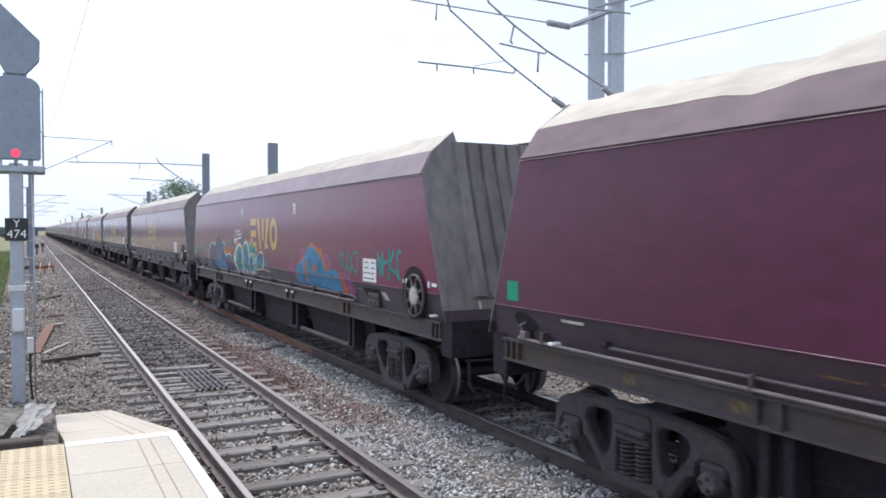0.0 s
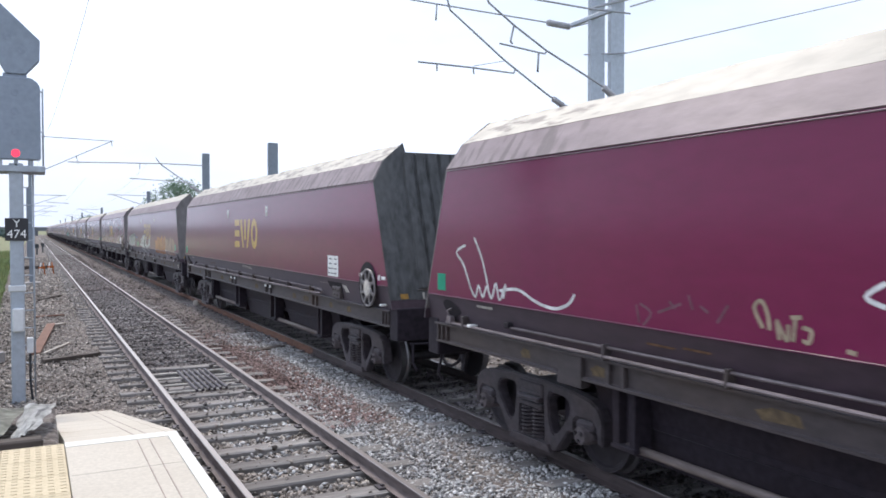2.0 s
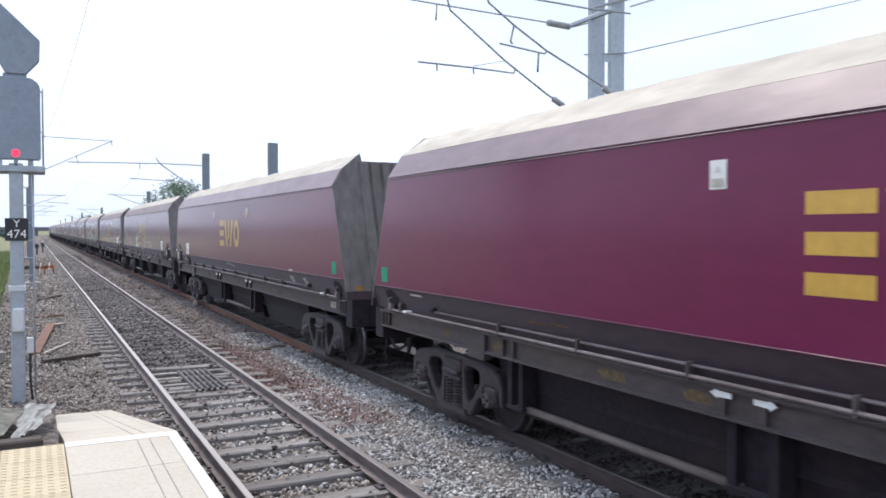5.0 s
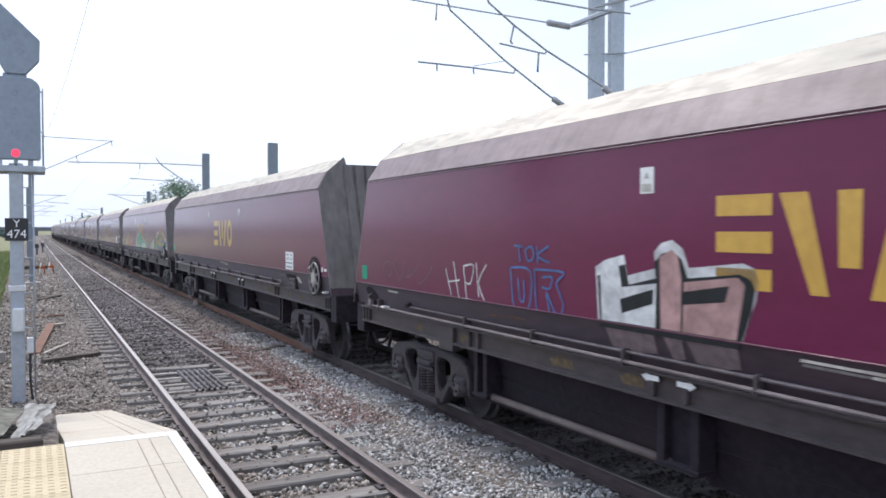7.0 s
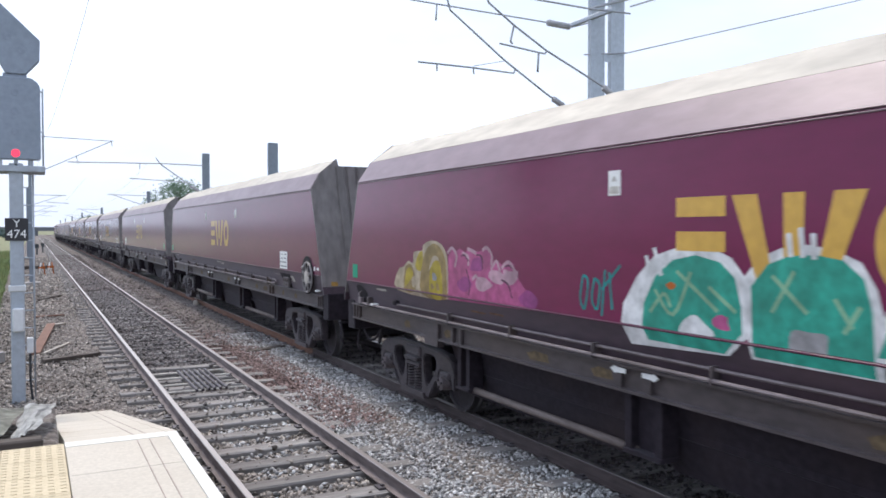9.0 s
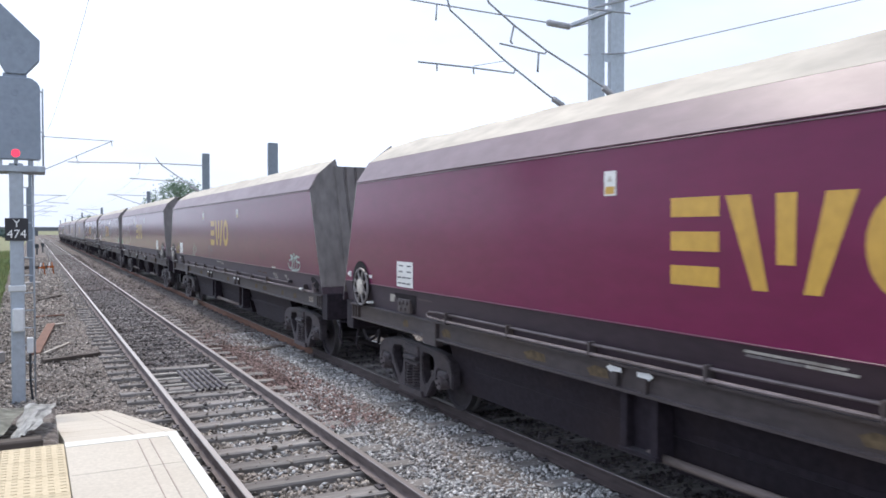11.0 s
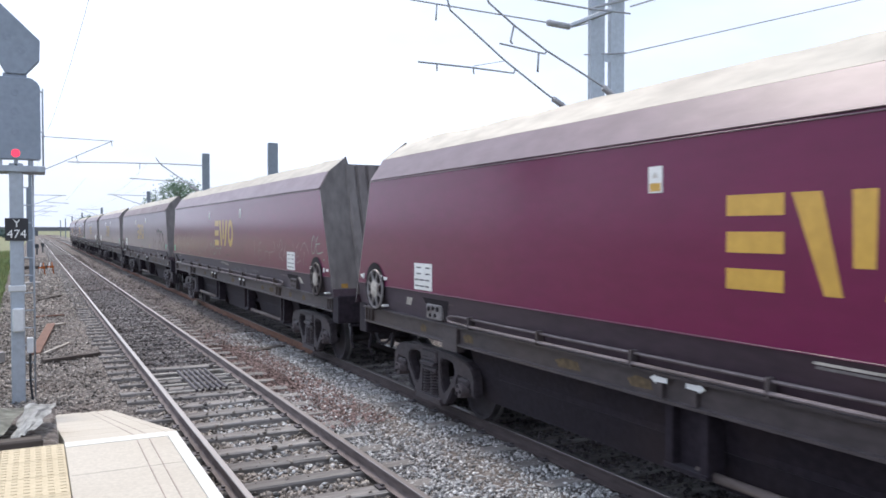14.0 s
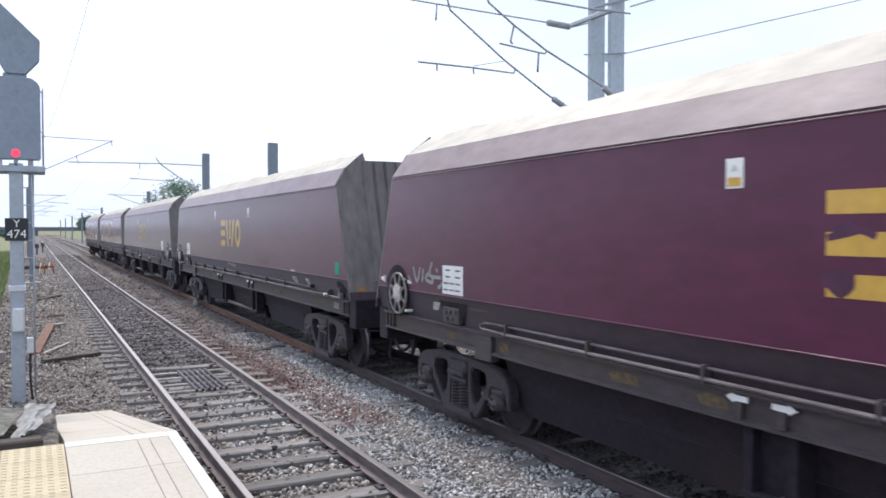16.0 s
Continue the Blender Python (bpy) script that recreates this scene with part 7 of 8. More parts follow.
        paint(w, "white", 1, [(1.14, 1.70), (1.14, 2.27), (0.96, 2.27), (0.9, 1.70)], False)
        blotch(w, 1.10, 1.90, 0.22, 0.22, "black", 3, 430, 12, 0.05)
        bm = bmesh.new()
        stroke_mesh(bm, [(0.95, 2.28), (0.75, 2.0), (0.5, 1.8), (0.1, 1.72), (-0.3, 1.74), (-0.6, 1.95), (-0.75, 2.15)], 0.17, 2)
        part("graffiti", bm, SPRAY["white"], w, "broad white sprayed stroke")
        bm = bmesh.new()
        stroke_mesh(bm, [(0.35, 2.28), (0.6, 1.95), (0.85, 1.68)], 0.16, 3)
        part("graffiti", bm, SPRAY["white"], w, "broad white sprayed stroke")
        bm = bmesh.new()
        stroke_mesh(bm, [(-0.65, 1.70), (-0.85, 1.95), (-1.0, 2.2)], 0.14, 3)
        part("graffiti", bm, SPRAY["white"], w, "broad white sprayed stroke")
        paint(w, "chalk", 1, [(7.96, 1.91), (7.87, 2.11), (7.67, 2.21), (7.42, 2.19), (7.26, 2.06), (7.23, 2.14), (7.06, 2.29), (6.79, 2.32), (6.63, 2.23), (6.48, 2.25), (6.39, 2.34), (6.21, 2.33), (6.01, 2.32), (5.9, 2.24), (5.88, 2.11), (5.78, 2.22), (5.69, 2.34), (5.56, 2.38), (5.41, 2.37), (5.29, 2.33), (5.24, 2.25), (5.14, 2.28), (5.02, 2.34), (4.91, 2.33), (4.91, 2.09), (5.11, 1.96), (4.95, 1.92), (4.98, 1.78), (5.3, 1.74), (5.86, 1.74), (6.58, 1.71), (7, 1.72), (7.87, 1.71)], False)
        brush(w, "sage", 4, 0.1, [(6.78, 1.77), (6.76, 2.05), (6.67, 2.23)])
        brush(w, "sage", 5, 0.1, [(6.27, 1.75), (6.25, 2.05), (6.12, 2.25), (5.95, 2.21), (5.88, 2.06)])
        brush(w, "sage", 6, 0.1, [(5.92, 1.83), (5.84, 2.11), (5.77, 2.39), (5.72, 2.12), (5.68, 1.8)])
        brush(w, "sage", 4, 0.1, [(5.52, 2.35), (5.45, 2.14), (5.3, 1.96)])
        brush(w, "sage", 5, 0.1, [(5.27, 1.98), (5.11, 2.05), (4.91, 2.13)])
        brush(w, "sage", 6, 0.1, [(6.33, 1.9), (6.41, 1.78)])
        brush(w, "navy", 6, 0.03, [(7.92, 2.16), (7.61, 2.24), (7.32, 2.18), (7.23, 2.02)])
        brush(w, "navy", 7, 0.03, [(7.2, 2.14), (7.06, 2.23), (6.84, 2.19)])
        brush(w, "navy", 8, 0.03, [(7.03, 2.32), (6.79, 2.4), (6.53, 2.25), (6.4, 2.21)])
        brush(w, "navy", 6, 0.03, [(6.63, 2.01), (6.47, 1.88)])
        brush(w, "navy", 7, 0.03, [(6.49, 2.33), (6.39, 2.11)])
        brush(w, "navy", 8, 0.03, [(6.16, 2.23), (6.02, 2.1), (6.16, 1.99)])
        brush(w, "navy", 6, 0.03, [(5.78, 2.25), (5.62, 2.23)])
        brush(w, "navy", 7, 0.03, [(7.67, 1.99), (7.53, 1.88)])
        brush(w, "navy", 8, 0.03, [(5.63, 2.07), (5.51, 1.93)])
        blotch(w, 7.61, 1.98, 0.07, 0.05, "plum", 5, 760, 8, 0.35)
        blotch(w, 7.45, 1.92, 0.06, 0.05, "plum", 5, 761, 8, 0.35)
        blotch(w, 6.96, 2.19, 0.1, 0.05, "plum", 5, 762, 8, 0.35)
        blotch(w, 6.93, 1.96, 0.09, 0.05, "plum", 5, 763, 8, 0.35)
        blotch(w, 6.8, 2.05, 0.05, 0.06, "plum", 5, 764, 8, 0.35)
        blotch(w, 5.67, 2.21, 0.06, 0.07, "plum", 5, 765, 8, 0.35)
        blotch(w, 5.45, 2.27, 0.07, 0.12, "plum", 5, 766, 8, 0.35)
        blotch(w, 6.11, 1.88, 0.07, 0.04, "plum", 5, 767, 8, 0.35)
        blotch(w, 5.96, 1.85, 0.06, 0.04, "plum", 5, 768, 8, 0.35)
        blotch(w, 5.11, 2.19, 0.13, 0.1, "plum", 5, 769, 8, 0.35)
        blotch(w, 5.17, 1.83, 0.08, 0.04, "plum", 5, 770, 8, 0.35)
        blotch(w, 5.05, 1.87, 0.06, 0.05, "plum", 5, 771, 8, 0.35)
        blotch(w, 5.01, 2.29, 0.07, 0.04, "plum", 5, 772, 8, 0.35)
    elif k == 4:
        scribble(w, -6.2, -5.4, 1.7, 1.9, "faint", 110, 3, 0.02)
    elif k == 6:
        for i, pts in enumerate(([(5.78, 2.05), (5.62, 1.72)], [(5.56, 2.15), (5.42, 1.68)], [(5.72, 1.88), (5.40, 1.92)], [(5.30, 2.10), (5.22, 1.72)], [(5.30, 2.10), (5.05, 2.12), (5.12, 1.90), (5.25, 1.90)],
                                 [(4.98, 2.16), (4.92, 1.74)], [(4.74, 2.14), (4.92, 1.92), (4.78, 1.70)], [(5.5, 1.66), (5.2, 1.70), (4.9, 1.645)])):
            bm = bmesh.new()
            stroke_mesh(bm, smooth_path(pts), 0.022, 4 + i % 2)
            part("graffiti", bm, SPRAY["white"], w, "thin white spray stroke")
        scribble(w, 6.2, 7.9, 1.75, 2.1, "faint", 121, 4, 0.03)
        for i, pts in enumerate(([(4.2, 2.13), (4.12, 1.66), (3.85, 1.66), (3.80, 2.10), (4.2, 2.13)], [(4.05, 2.02), (4.0, 1.78), (3.92, 1.80), (3.93, 2.0)], [(3.72, 2.13), (3.66, 1.64), (3.45, 1.68), (3.5, 1.9), (3.3, 1.66), (3.2, 1.80), (3.32, 2.0), (3.2, 2.12), (3.72, 2.13)],
                                 [(3.58, 2.05), (3.4, 2.06), (3.45, 1.94), (3.58, 1.95)], [(4.13, 2.38), (3.95, 2.37)], [(4.03, 2.38), (4.0, 2.2)], [(3.9, 2.34), (3.85, 2.22), (3.74, 2.26), (3.78, 2.37), (3.9, 2.34)], [(3.68, 2.38), (3.66, 2.20)], [(3.46, 2.38), (3.66, 2.28), (3.44, 2.21)])):
            bm = bmesh.new()
            stroke_mesh(bm, smooth_path(pts), 0.026, 4 + i % 3)
            part("graffiti", bm, SPRAY["dusk"], w, "thin blue spray stroke")
        shape = [(2.65, 1.706), (2.69, 2.20), (2.55, 2.27), (2.28, 2.33), (2.23, 2.14), (1.87, 2.22), (1.89, 2.36), (1.80, 2.44), (1.67, 2.47), (1.55, 2.40), (1.48, 2.24), (0.92, 2.30), (0.81, 2.26), (0.77, 2.18), (0.80, 2.02), (0.92, 1.706)]
        flat("graffiti", w, shape, 1, SPRAY["white"], "sprayed letters' white outer rim")
        flat("graffiti", w, [(1.72 + (y - 1.72) * 0.965, 1.64 + (z - 1.706) * 0.965) for y, z in shape], 2, SPRAY["black"], "black sprayed outline")
        flat("graffiti", w, [(2.59, 1.706), (2.62, 2.15), (2.36, 2.25), (2.31, 2.03), (1.86, 2.09), (1.87, 1.706)], 3, SPRAY["white"], "white sprayed letter body")
        flat("graffiti", w, [(1.80, 1.706), (1.82, 2.32), (1.67, 2.39), (1.60, 2.33), (1.56, 2.14), (1.565, 1.706)], 3, SPRAY["rose"], "pink sprayed letter body")
        flat("graffiti", w, [(1.545, 1.706), (1.53, 2.12), (0.97, 2.19), (0.90, 2.13), (0.98, 1.706)], 3, SPRAY["rose"], "pink sprayed letter body")
        for pts in ([(2.33, 1.92), (1.89, 2.04), (1.90, 1.91), (2.31, 1.79)], [(1.54, 2.04), (1.05, 2.12), (1.09, 1.99), (1.56, 1.93)]):
            flat("graffiti", w, pts, 4, SPRAY["black"], "black sprayed bar")
        for a, b in ((2.58, 1.90), (1.80, 1.57), (1.53, 0.98)):
            skirt_flat("graffiti", w, [(a, 1.68), (b, 1.68), (b, 1.47), ((a + b) / 2, 1.44), (a - 0.08, 1.455)], GRIMYPAINT, "sooted spray paint on the skirt")
        brush(w, "grey", 4, 0.058, [(-4.73, 2.2), (-5.1, 2.24)])
        brush(w, "grey", 5, 0.058, [(-4.96, 2.21), (-4.95, 1.81), (-4.83, 1.73)])
        brush(w, "grey", 6, 0.058, [(-5.2, 2.2), (-5.19, 1.79), (-5.28, 1.73), (-5.37, 1.81), (-5.4, 2.23)])
        brush(w, "grey", 4, 0.058, [(-5.48, 2.24), (-5.49, 1.74)])
        brush(w, "grey", 5, 0.058, [(-5.7, 2.17), (-5.51, 1.98), (-5.72, 1.75)])
        brush(w, "grey", 6, 0.058, [(-5.85, 2.26), (-5.64, 2.23), (-5.66, 1.78), (-5.89, 1.81)])
        brush(w, "grey", 4, 0.058, [(-5.64, 2.02), (-5.84, 2.05)])
        brush(w, "grey", 5, 0.058, [(-5.92, 2.33), (-5.92, 1.72)])
        brush(w, "grey", 6, 0.058, [(-5.92, 2.32), (-6.05, 2.3), (-6.04, 2.12), (-5.93, 2.05), (-6.09, 1.72)])
        brush(w, "grey", 4, 0.058, [(-6.14, 2.02), (-6.49, 2.07)])
        brush(w, "grey", 5, 0.058, [(-6.3, 2.23), (-6.23, 1.89)])
        brush(w, "grey", 6, 0.058, [(-6.29, 2.07), (-6.46, 1.88)])
        brush(w, "white", 4, 0.026, [(-0.61, 2.07), (-0.65, 1.79), (-0.97, 1.76)])
        brush(w, "white", 5, 0.026, [(-1.09, 2.17), (-1.2, 1.73)])
        brush(w, "white", 6, 0.026, [(-0.81, 1.93), (-1.53, 1.9)])
        brush(w, "white", 4, 0.026, [(-1.97, 1.95), (-2.57, 2.03)])
        brush(w, "white", 5, 0.026, [(-2.27, 1.95), (-2.12, 1.69)])
        brush(w, "white", 6, 0.026, [(-2.41, 1.81), (-2.69, 1.73), (-2.72, 1.95)])
        brush(w, "white", 4, 0.026, [(-2.81, 1.9), (-3.16, 1.98), (-2.96, 1.73)])
        brush(w, "white", 5, 0.026, [(-3.24, 2), (-3.32, 1.69)])
        brush(w, "white", 6, 0.026, [(-3.07, 1.81), (-3.41, 1.86)])
    elif k == 8:
        paint(w, "cream", 1, [(6.9, 1.67), (6.85, 1.97), (6.67, 2.02), (6.52, 2.11), (6.35, 2.09), (6.32, 2.24), (6.05, 2.27), (6.01, 2.35), (5.75, 2.41), (5.47, 2.36), (5.32, 2.22), (5.29, 2.02), (5.29, 1.65)])
        paint(w, "ochre", 2, [(6.09, 1.67), (6.05, 2.08), (5.92, 2.28), (5.71, 2.37), (5.49, 2.31), (5.35, 2.14), (5.33, 1.91), (5.37, 1.64)])
        paint(w, "cream", 3, [(5.85, 2), (5.75, 2.17), (5.63, 2.21), (5.55, 2.14), (5.75, 2.07)])
        paint(w, "yellow", 4, [(5.79, 1.65), (5.83, 1.92), (5.75, 2.08), (5.61, 2.15), (5.49, 2.05), (5.46, 1.66)])
        paint(w, "ochre", 2, [(6.64, 1.68), (6.63, 1.98), (6.47, 2.07), (6.32, 1.97), (6.28, 1.7)])
        paint(w, "yellow", 3, [(6.62, 1.74), (6.57, 1.96), (6.44, 2.02), (6.35, 1.91)])
        paint(w, "yellow", 2, [(6.28, 2.03), (6.18, 2.21), (6.03, 2.25), (6.07, 1.99)])
        blotch(w, 6.31, 1.83, 0.09, 0.07, "cream", 5, 371, 8, 0.3)
        blotch(w, 5.68, 1.92, 0.07, 0.05, "grey", 5, 372, 8, 0.3)
        blotch(w, 5.58, 1.79, 0.06, 0.05, "ochre", 5, 373, 8, 0.3)
        blotch(w, 5.74, 1.79, 0.05, 0.04, "ochre", 5, 374, 8, 0.3)
        paint(w, "pink", 1, [(5.29, 1.65), (5.28, 2.2), (5.17, 2.33), (5.07, 2.28), (4.96, 2.32), (4.83, 2.27), (4.73, 2.33), (4.58, 2.28), (4.43, 2.3), (4.32, 2.36), (4.18, 2.29), (4.15, 2.18), (4.02, 2.18), (3.94, 2.14), (3.84, 2.2), (3.72, 2.18), (3.61, 2.01), (3.43, 1.87), (3.29, 1.85), (3.27, 1.68)], False)
        brush(w, "blush", 3, 0.045, [(5.3, 2.25), (5.17, 2.32), (5.05, 2.22), (5.1, 2.08)])
        brush(w, "blush", 3, 0.045, [(4.9, 2.26), (4.75, 2.22), (4.75, 2.11)])
        brush(w, "blush", 3, 0.045, [(4.77, 2.32), (4.67, 2.3), (4.55, 2.27)])
        brush(w, "blush", 3, 0.045, [(4.4, 2.31), (4.29, 2.34), (4.18, 2.25), (4.2, 2.14)])
        brush(w, "blush", 3, 0.045, [(4.2, 2.09), (4.08, 2.19), (4, 2.08)])
        brush(w, "blush", 3, 0.045, [(3.97, 2.11), (3.82, 2.19), (3.7, 2.11), (3.63, 2.01)])
        brush(w, "blush", 3, 0.045, [(4.65, 1.94), (4.55, 1.99), (4.44, 1.89)])
        brush(w, "plum", 4, 0.022, [(4.55, 2.25), (4.42, 2.23), (4.39, 2.08)])
        brush(w, "plum", 4, 0.022, [(4.93, 2.21), (4.85, 2.24), (4.73, 2.16)])
        brush(w, "plum", 4, 0.022, [(3.97, 1.98), (3.82, 1.93), (3.74, 1.78)])
        brush(w, "plum", 4, 0.022, [(4.8, 2.07), (4.71, 1.89), (4.74, 1.74)])
        brush(w, "plum", 4, 0.022, [(3.89, 2.13), (3.8, 2.15), (3.74, 2.12)])
        blotch(w, 4.84, 1.88, 0.16, 0.09, "mauve", 2, 380, 8, 0.3)
        blotch(w, 3.77, 2.02, 0.16, 0.09, "blush", 2, 381, 8, 0.3)
        blotch(w, 4.55, 2.14, 0.16, 0.09, "mauve", 2, 382, 8, 0.3)
        blotch(w, 4.1, 2.01, 0.16, 0.09, "blush", 2, 383, 8, 0.3)
        blotch(w, 3.43, 1.79, 0.16, 0.09, "mauve", 2, 384, 8, 0.3)
        blotch(w, 4.37, 1.9, 0.16, 0.09, "blush", 2, 385, 8, 0.3)
        paint(w, "chalk", 1, [(-3.54, 1.71), (-4.35, 2.01), (-5.06, 2.13), (-5.59, 2.22), (-6.06, 2.47), (-6.41, 2.49), (-6.62, 2.41), (-6.82, 2.48), (-7.6, 2.45), (-7.85, 2.4), (-8.21, 2.28), (-8.42, 2.21), (-8.68, 2.15), (-8.83, 2.08), (-8.95, 1.7), (-8.43, 1.71), (-7.86, 1.7), (-7.2, 1.7), (-3.69, 1.69)], False)
        brush(w, "ultramarine", 4, 0.05, [(-8.45, 2.02), (-8.76, 1.99)])
        brush(w, "ultramarine", 5, 0.05, [(-8.61, 2.16), (-8.58, 1.91)])
        brush(w, "ultramarine", 6, 0.05, [(-8.5, 2.1), (-8.71, 1.92)])
        brush(w, "ultramarine", 4, 0.05, [(-8.71, 2.11), (-8.49, 1.92)])
        paint(w, "indigo", 2, [(-5.1, 1.69), (-5.14, 2.08), (-5.4, 2.23), (-5.67, 2.22), (-5.96, 2.18), (-6.1, 2.19), (-5.96, 2.36), (-6.38, 2.29), (-6.66, 2.45), (-7.21, 2.59), (-7.42, 2.6), (-7.58, 2.47), (-7.59, 2.32), (-7.93, 2.31), (-8.15, 2.2), (-8.26, 2.04), (-7.98, 1.85), (-7.89, 1.72)], False)
        paint(w, "green", 3, [(-5.15, 1.68), (-5.19, 2.06), (-5.4, 2.18), (-5.65, 2.18), (-5.84, 2.04), (-5.97, 1.83), (-5.89, 1.67)])
        paint(w, "indigo", 4, [(-5.31, 2.03), (-5.47, 2.14), (-5.67, 2.08), (-5.72, 1.92), (-5.5, 1.92)])
        paint(w, "orange", 4, [(-5.69, 2.18), (-5.88, 2.18), (-6.02, 2.08), (-5.95, 1.67), (-5.78, 1.69), (-5.97, 1.86), (-5.84, 2.07)])
        paint(w, "green", 3, [(-6.09, 1.64), (-6.14, 2), (-6.35, 2.22), (-6.72, 2.41), (-7.21, 2.53), (-7.41, 2.48), (-7.44, 2.23), (-7.34, 1.71), (-6.8, 1.68)], False)
        brush(w, "orange", 4, 0.09, [(-6.31, 2.22), (-6.72, 2.42), (-7.21, 2.55), (-7.41, 2.51)])
        paint(w, "orange", 4, [(-7.37, 2.51), (-7.58, 2.44), (-7.57, 2.26), (-7.44, 2.12), (-7.41, 2.27)], False)
        paint(w, "ultramarine", 4, [(-6.03, 1.66), (-6.08, 1.89), (-6.31, 1.94), (-6.39, 1.86), (-6.89, 1.85), (-7.16, 1.94), (-7.05, 1.69), (-6.53, 1.67)])
        paint(w, "ultramarine", 4, [(-6.63, 2.14), (-7.04, 2.3), (-7.06, 2.24), (-6.66, 2.08)], False)
        paint(w, "ultramarine", 4, [(-6.76, 2.02), (-7.19, 2.18), (-7.19, 2.03), (-6.79, 1.91)], False)
        paint(w, "orange", 5, [(-6.24, 1.97), (-6.59, 2.15), (-6.73, 2.03), (-6.89, 1.99), (-6.53, 1.92)], False)
        brush(w, "orange", 6, 0.07, [(-6.66, 2.09), (-7.13, 2.25)])
        brush(w, "orange", 6, 0.07, [(-6.73, 2.02), (-7.19, 2.15)])
        brush(w, "orange", 6, 0.07, [(-6.98, 2.37), (-7.27, 2.44), (-7.36, 2.35)])
        brush(w, "orange", 6, 0.07, [(-6.89, 1.85), (-7.1, 1.92), (-7.3, 2.04)])
        brush(w, "orange", 6, 0.07, [(-6.12, 2.31), (-6.35, 2.24)])
        paint(w, "green", 3, [(-7.63, 2.24), (-7.82, 2.27), (-8, 2.22), (-8.11, 2.06), (-7.98, 1.89), (-7.89, 1.73), (-7.28, 1.68), (-7.33, 2.09)])
        blotch(w, -7.79, 2.1, 0.22, 0.1, "ultramarine", 4, 391, 8, 0.3)
        blotch(w, -7.47, 2.06, 0.14, 0.1, "ultramarine", 4, 392, 8, 0.3)
        paint(w, "ultramarine", 4, [(-7.34, 1.67), (-7.39, 1.85), (-7.65, 1.88), (-7.73, 1.69)])
        brush(w, "orange", 4, 0.13, [(-7.62, 2.27), (-7.86, 2.27), (-8.07, 2.2), (-8.2, 2.03)])
        paint(w, "orange", 5, [(-7.14, 1.69), (-7.28, 1.86), (-7.32, 1.68)], False)
        blotch(w, -5.34, 1.77, 0.1, 0.06, "lime", 6, 400, 8, 0.3)
        blotch(w, -6.4, 1.92, 0.1, 0.06, "lime", 6, 401, 8, 0.3)
        blotch(w, -6.95, 1.97, 0.1, 0.06, "lime", 6, 402, 8, 0.3)
        blotch(w, -6.85, 2.37, 0.1, 0.06, "lime", 6, 403, 8, 0.3)
        blotch(w, -6.18, 1.74, 0.1, 0.06, "lime", 6, 404, 8, 0.3)
        blotch(w, -7.71, 1.97, 0.1, 0.06, "lime", 6, 405, 8, 0.3)
        blotch(w, -5.88, 2.04, 0.1, 0.06, "lime", 6, 406, 8, 0.3)
        blotch(w, -7.57, 2.16, 0.1, 0.06, "lime", 6, 407, 8, 0.3)
        brush(w, "indigo", 4, 0.02, [(-4.67, 1.96), (-4.9, 1.98)])
        brush(w, "indigo", 4, 0.02, [(-4.79, 2.06), (-4.79, 1.88)])
        brush(w, "indigo", 4, 0.02, [(-4.7, 2.03), (-4.87, 1.92)])
        brush(w, "indigo", 4, 0.02, [(-4.7, 1.9), (-4.87, 2.04)])
        for i, (a, b, top) in enumerate(((-1.40, -0.62, 2.30), (-2.48, -1.40, 2.14))):
            bubble(w, a, b, 1.55, top, "mint", 2, "white", 1, 150 + i, 0.06)
            blotch(w, (a + b) / 2 + 0.1, 1.78, 0.2, 0.12, "white", 5, 160 + i, 9, 0.15)
            blotch(w, (a + b) / 2 - 0.1, 2.05, 0.24, 0.10, "green", 4, 165 + i, 9, 0.4)
        paint(w, "white", 2, [(1.88, 1.72), (1.85, 1.89), (1.67, 2.14), (1.45, 2.33), (1.13, 2.42), (0.83, 2.42), (0.6, 2.34), (0.47, 2.2), (0.42, 1.97), (0.44, 1.73), (0.64, 1.57), (1.79, 1.52)], False)
        paint(w, "mint", 4, [(1.6, 1.72), (1.58, 1.91), (1.44, 2.15), (1.23, 2.3), (0.97, 2.35), (0.71, 2.3), (0.56, 2.18), (0.5, 1.96), (0.49, 1.76), (0.68, 1.58), (1.55, 1.59)], False)
        paint(w, "white", 2, [(0.47, 2.2), (0.35, 2.34), (0.15, 2.42), (-0.08, 2.45), (-0.28, 2.42), (-0.48, 2.34), (-0.59, 2.17), (-0.64, 1.98), (-0.64, 1.58), (0.42, 1.58)], False)
        paint(w, "mint", 4, [(0.41, 2.13), (0.26, 2.3), (0.07, 2.37), (-0.15, 2.38), (-0.35, 2.35), (-0.5, 2.23), (-0.56, 2.03), (-0.58, 1.71), (-0.58, 1.59), (0.39, 1.6)], False)
        brush(w, "pistachio", 6, 0.035, [(1.44, 2.04), (1.22, 1.84), (1.02, 2.21)])
        brush(w, "pistachio", 7, 0.035, [(1.18, 2.21), (0.97, 2.07), (0.73, 1.91)])
        brush(w, "pistachio", 8, 0.035, [(1.5, 1.84), (1.33, 2.01), (1.25, 1.9)])
        brush(w, "pistachio", 6, 0.035, [(0.83, 2.1), (0.55, 1.92)])
        brush(w, "pistachio", 7, 0.035, [(0.22, 1.95), (0.03, 2.26)])
        brush(w, "pistachio", 8, 0.035, [(0.22, 2.22), (-0.08, 1.97)])
        brush(w, "pistachio", 6, 0.035, [(-0.29, 2.09), (-0.42, 1.9)])
        brush(w, "pistachio", 7, 0.035, [(-0.48, 2.05), (-0.36, 1.86)])
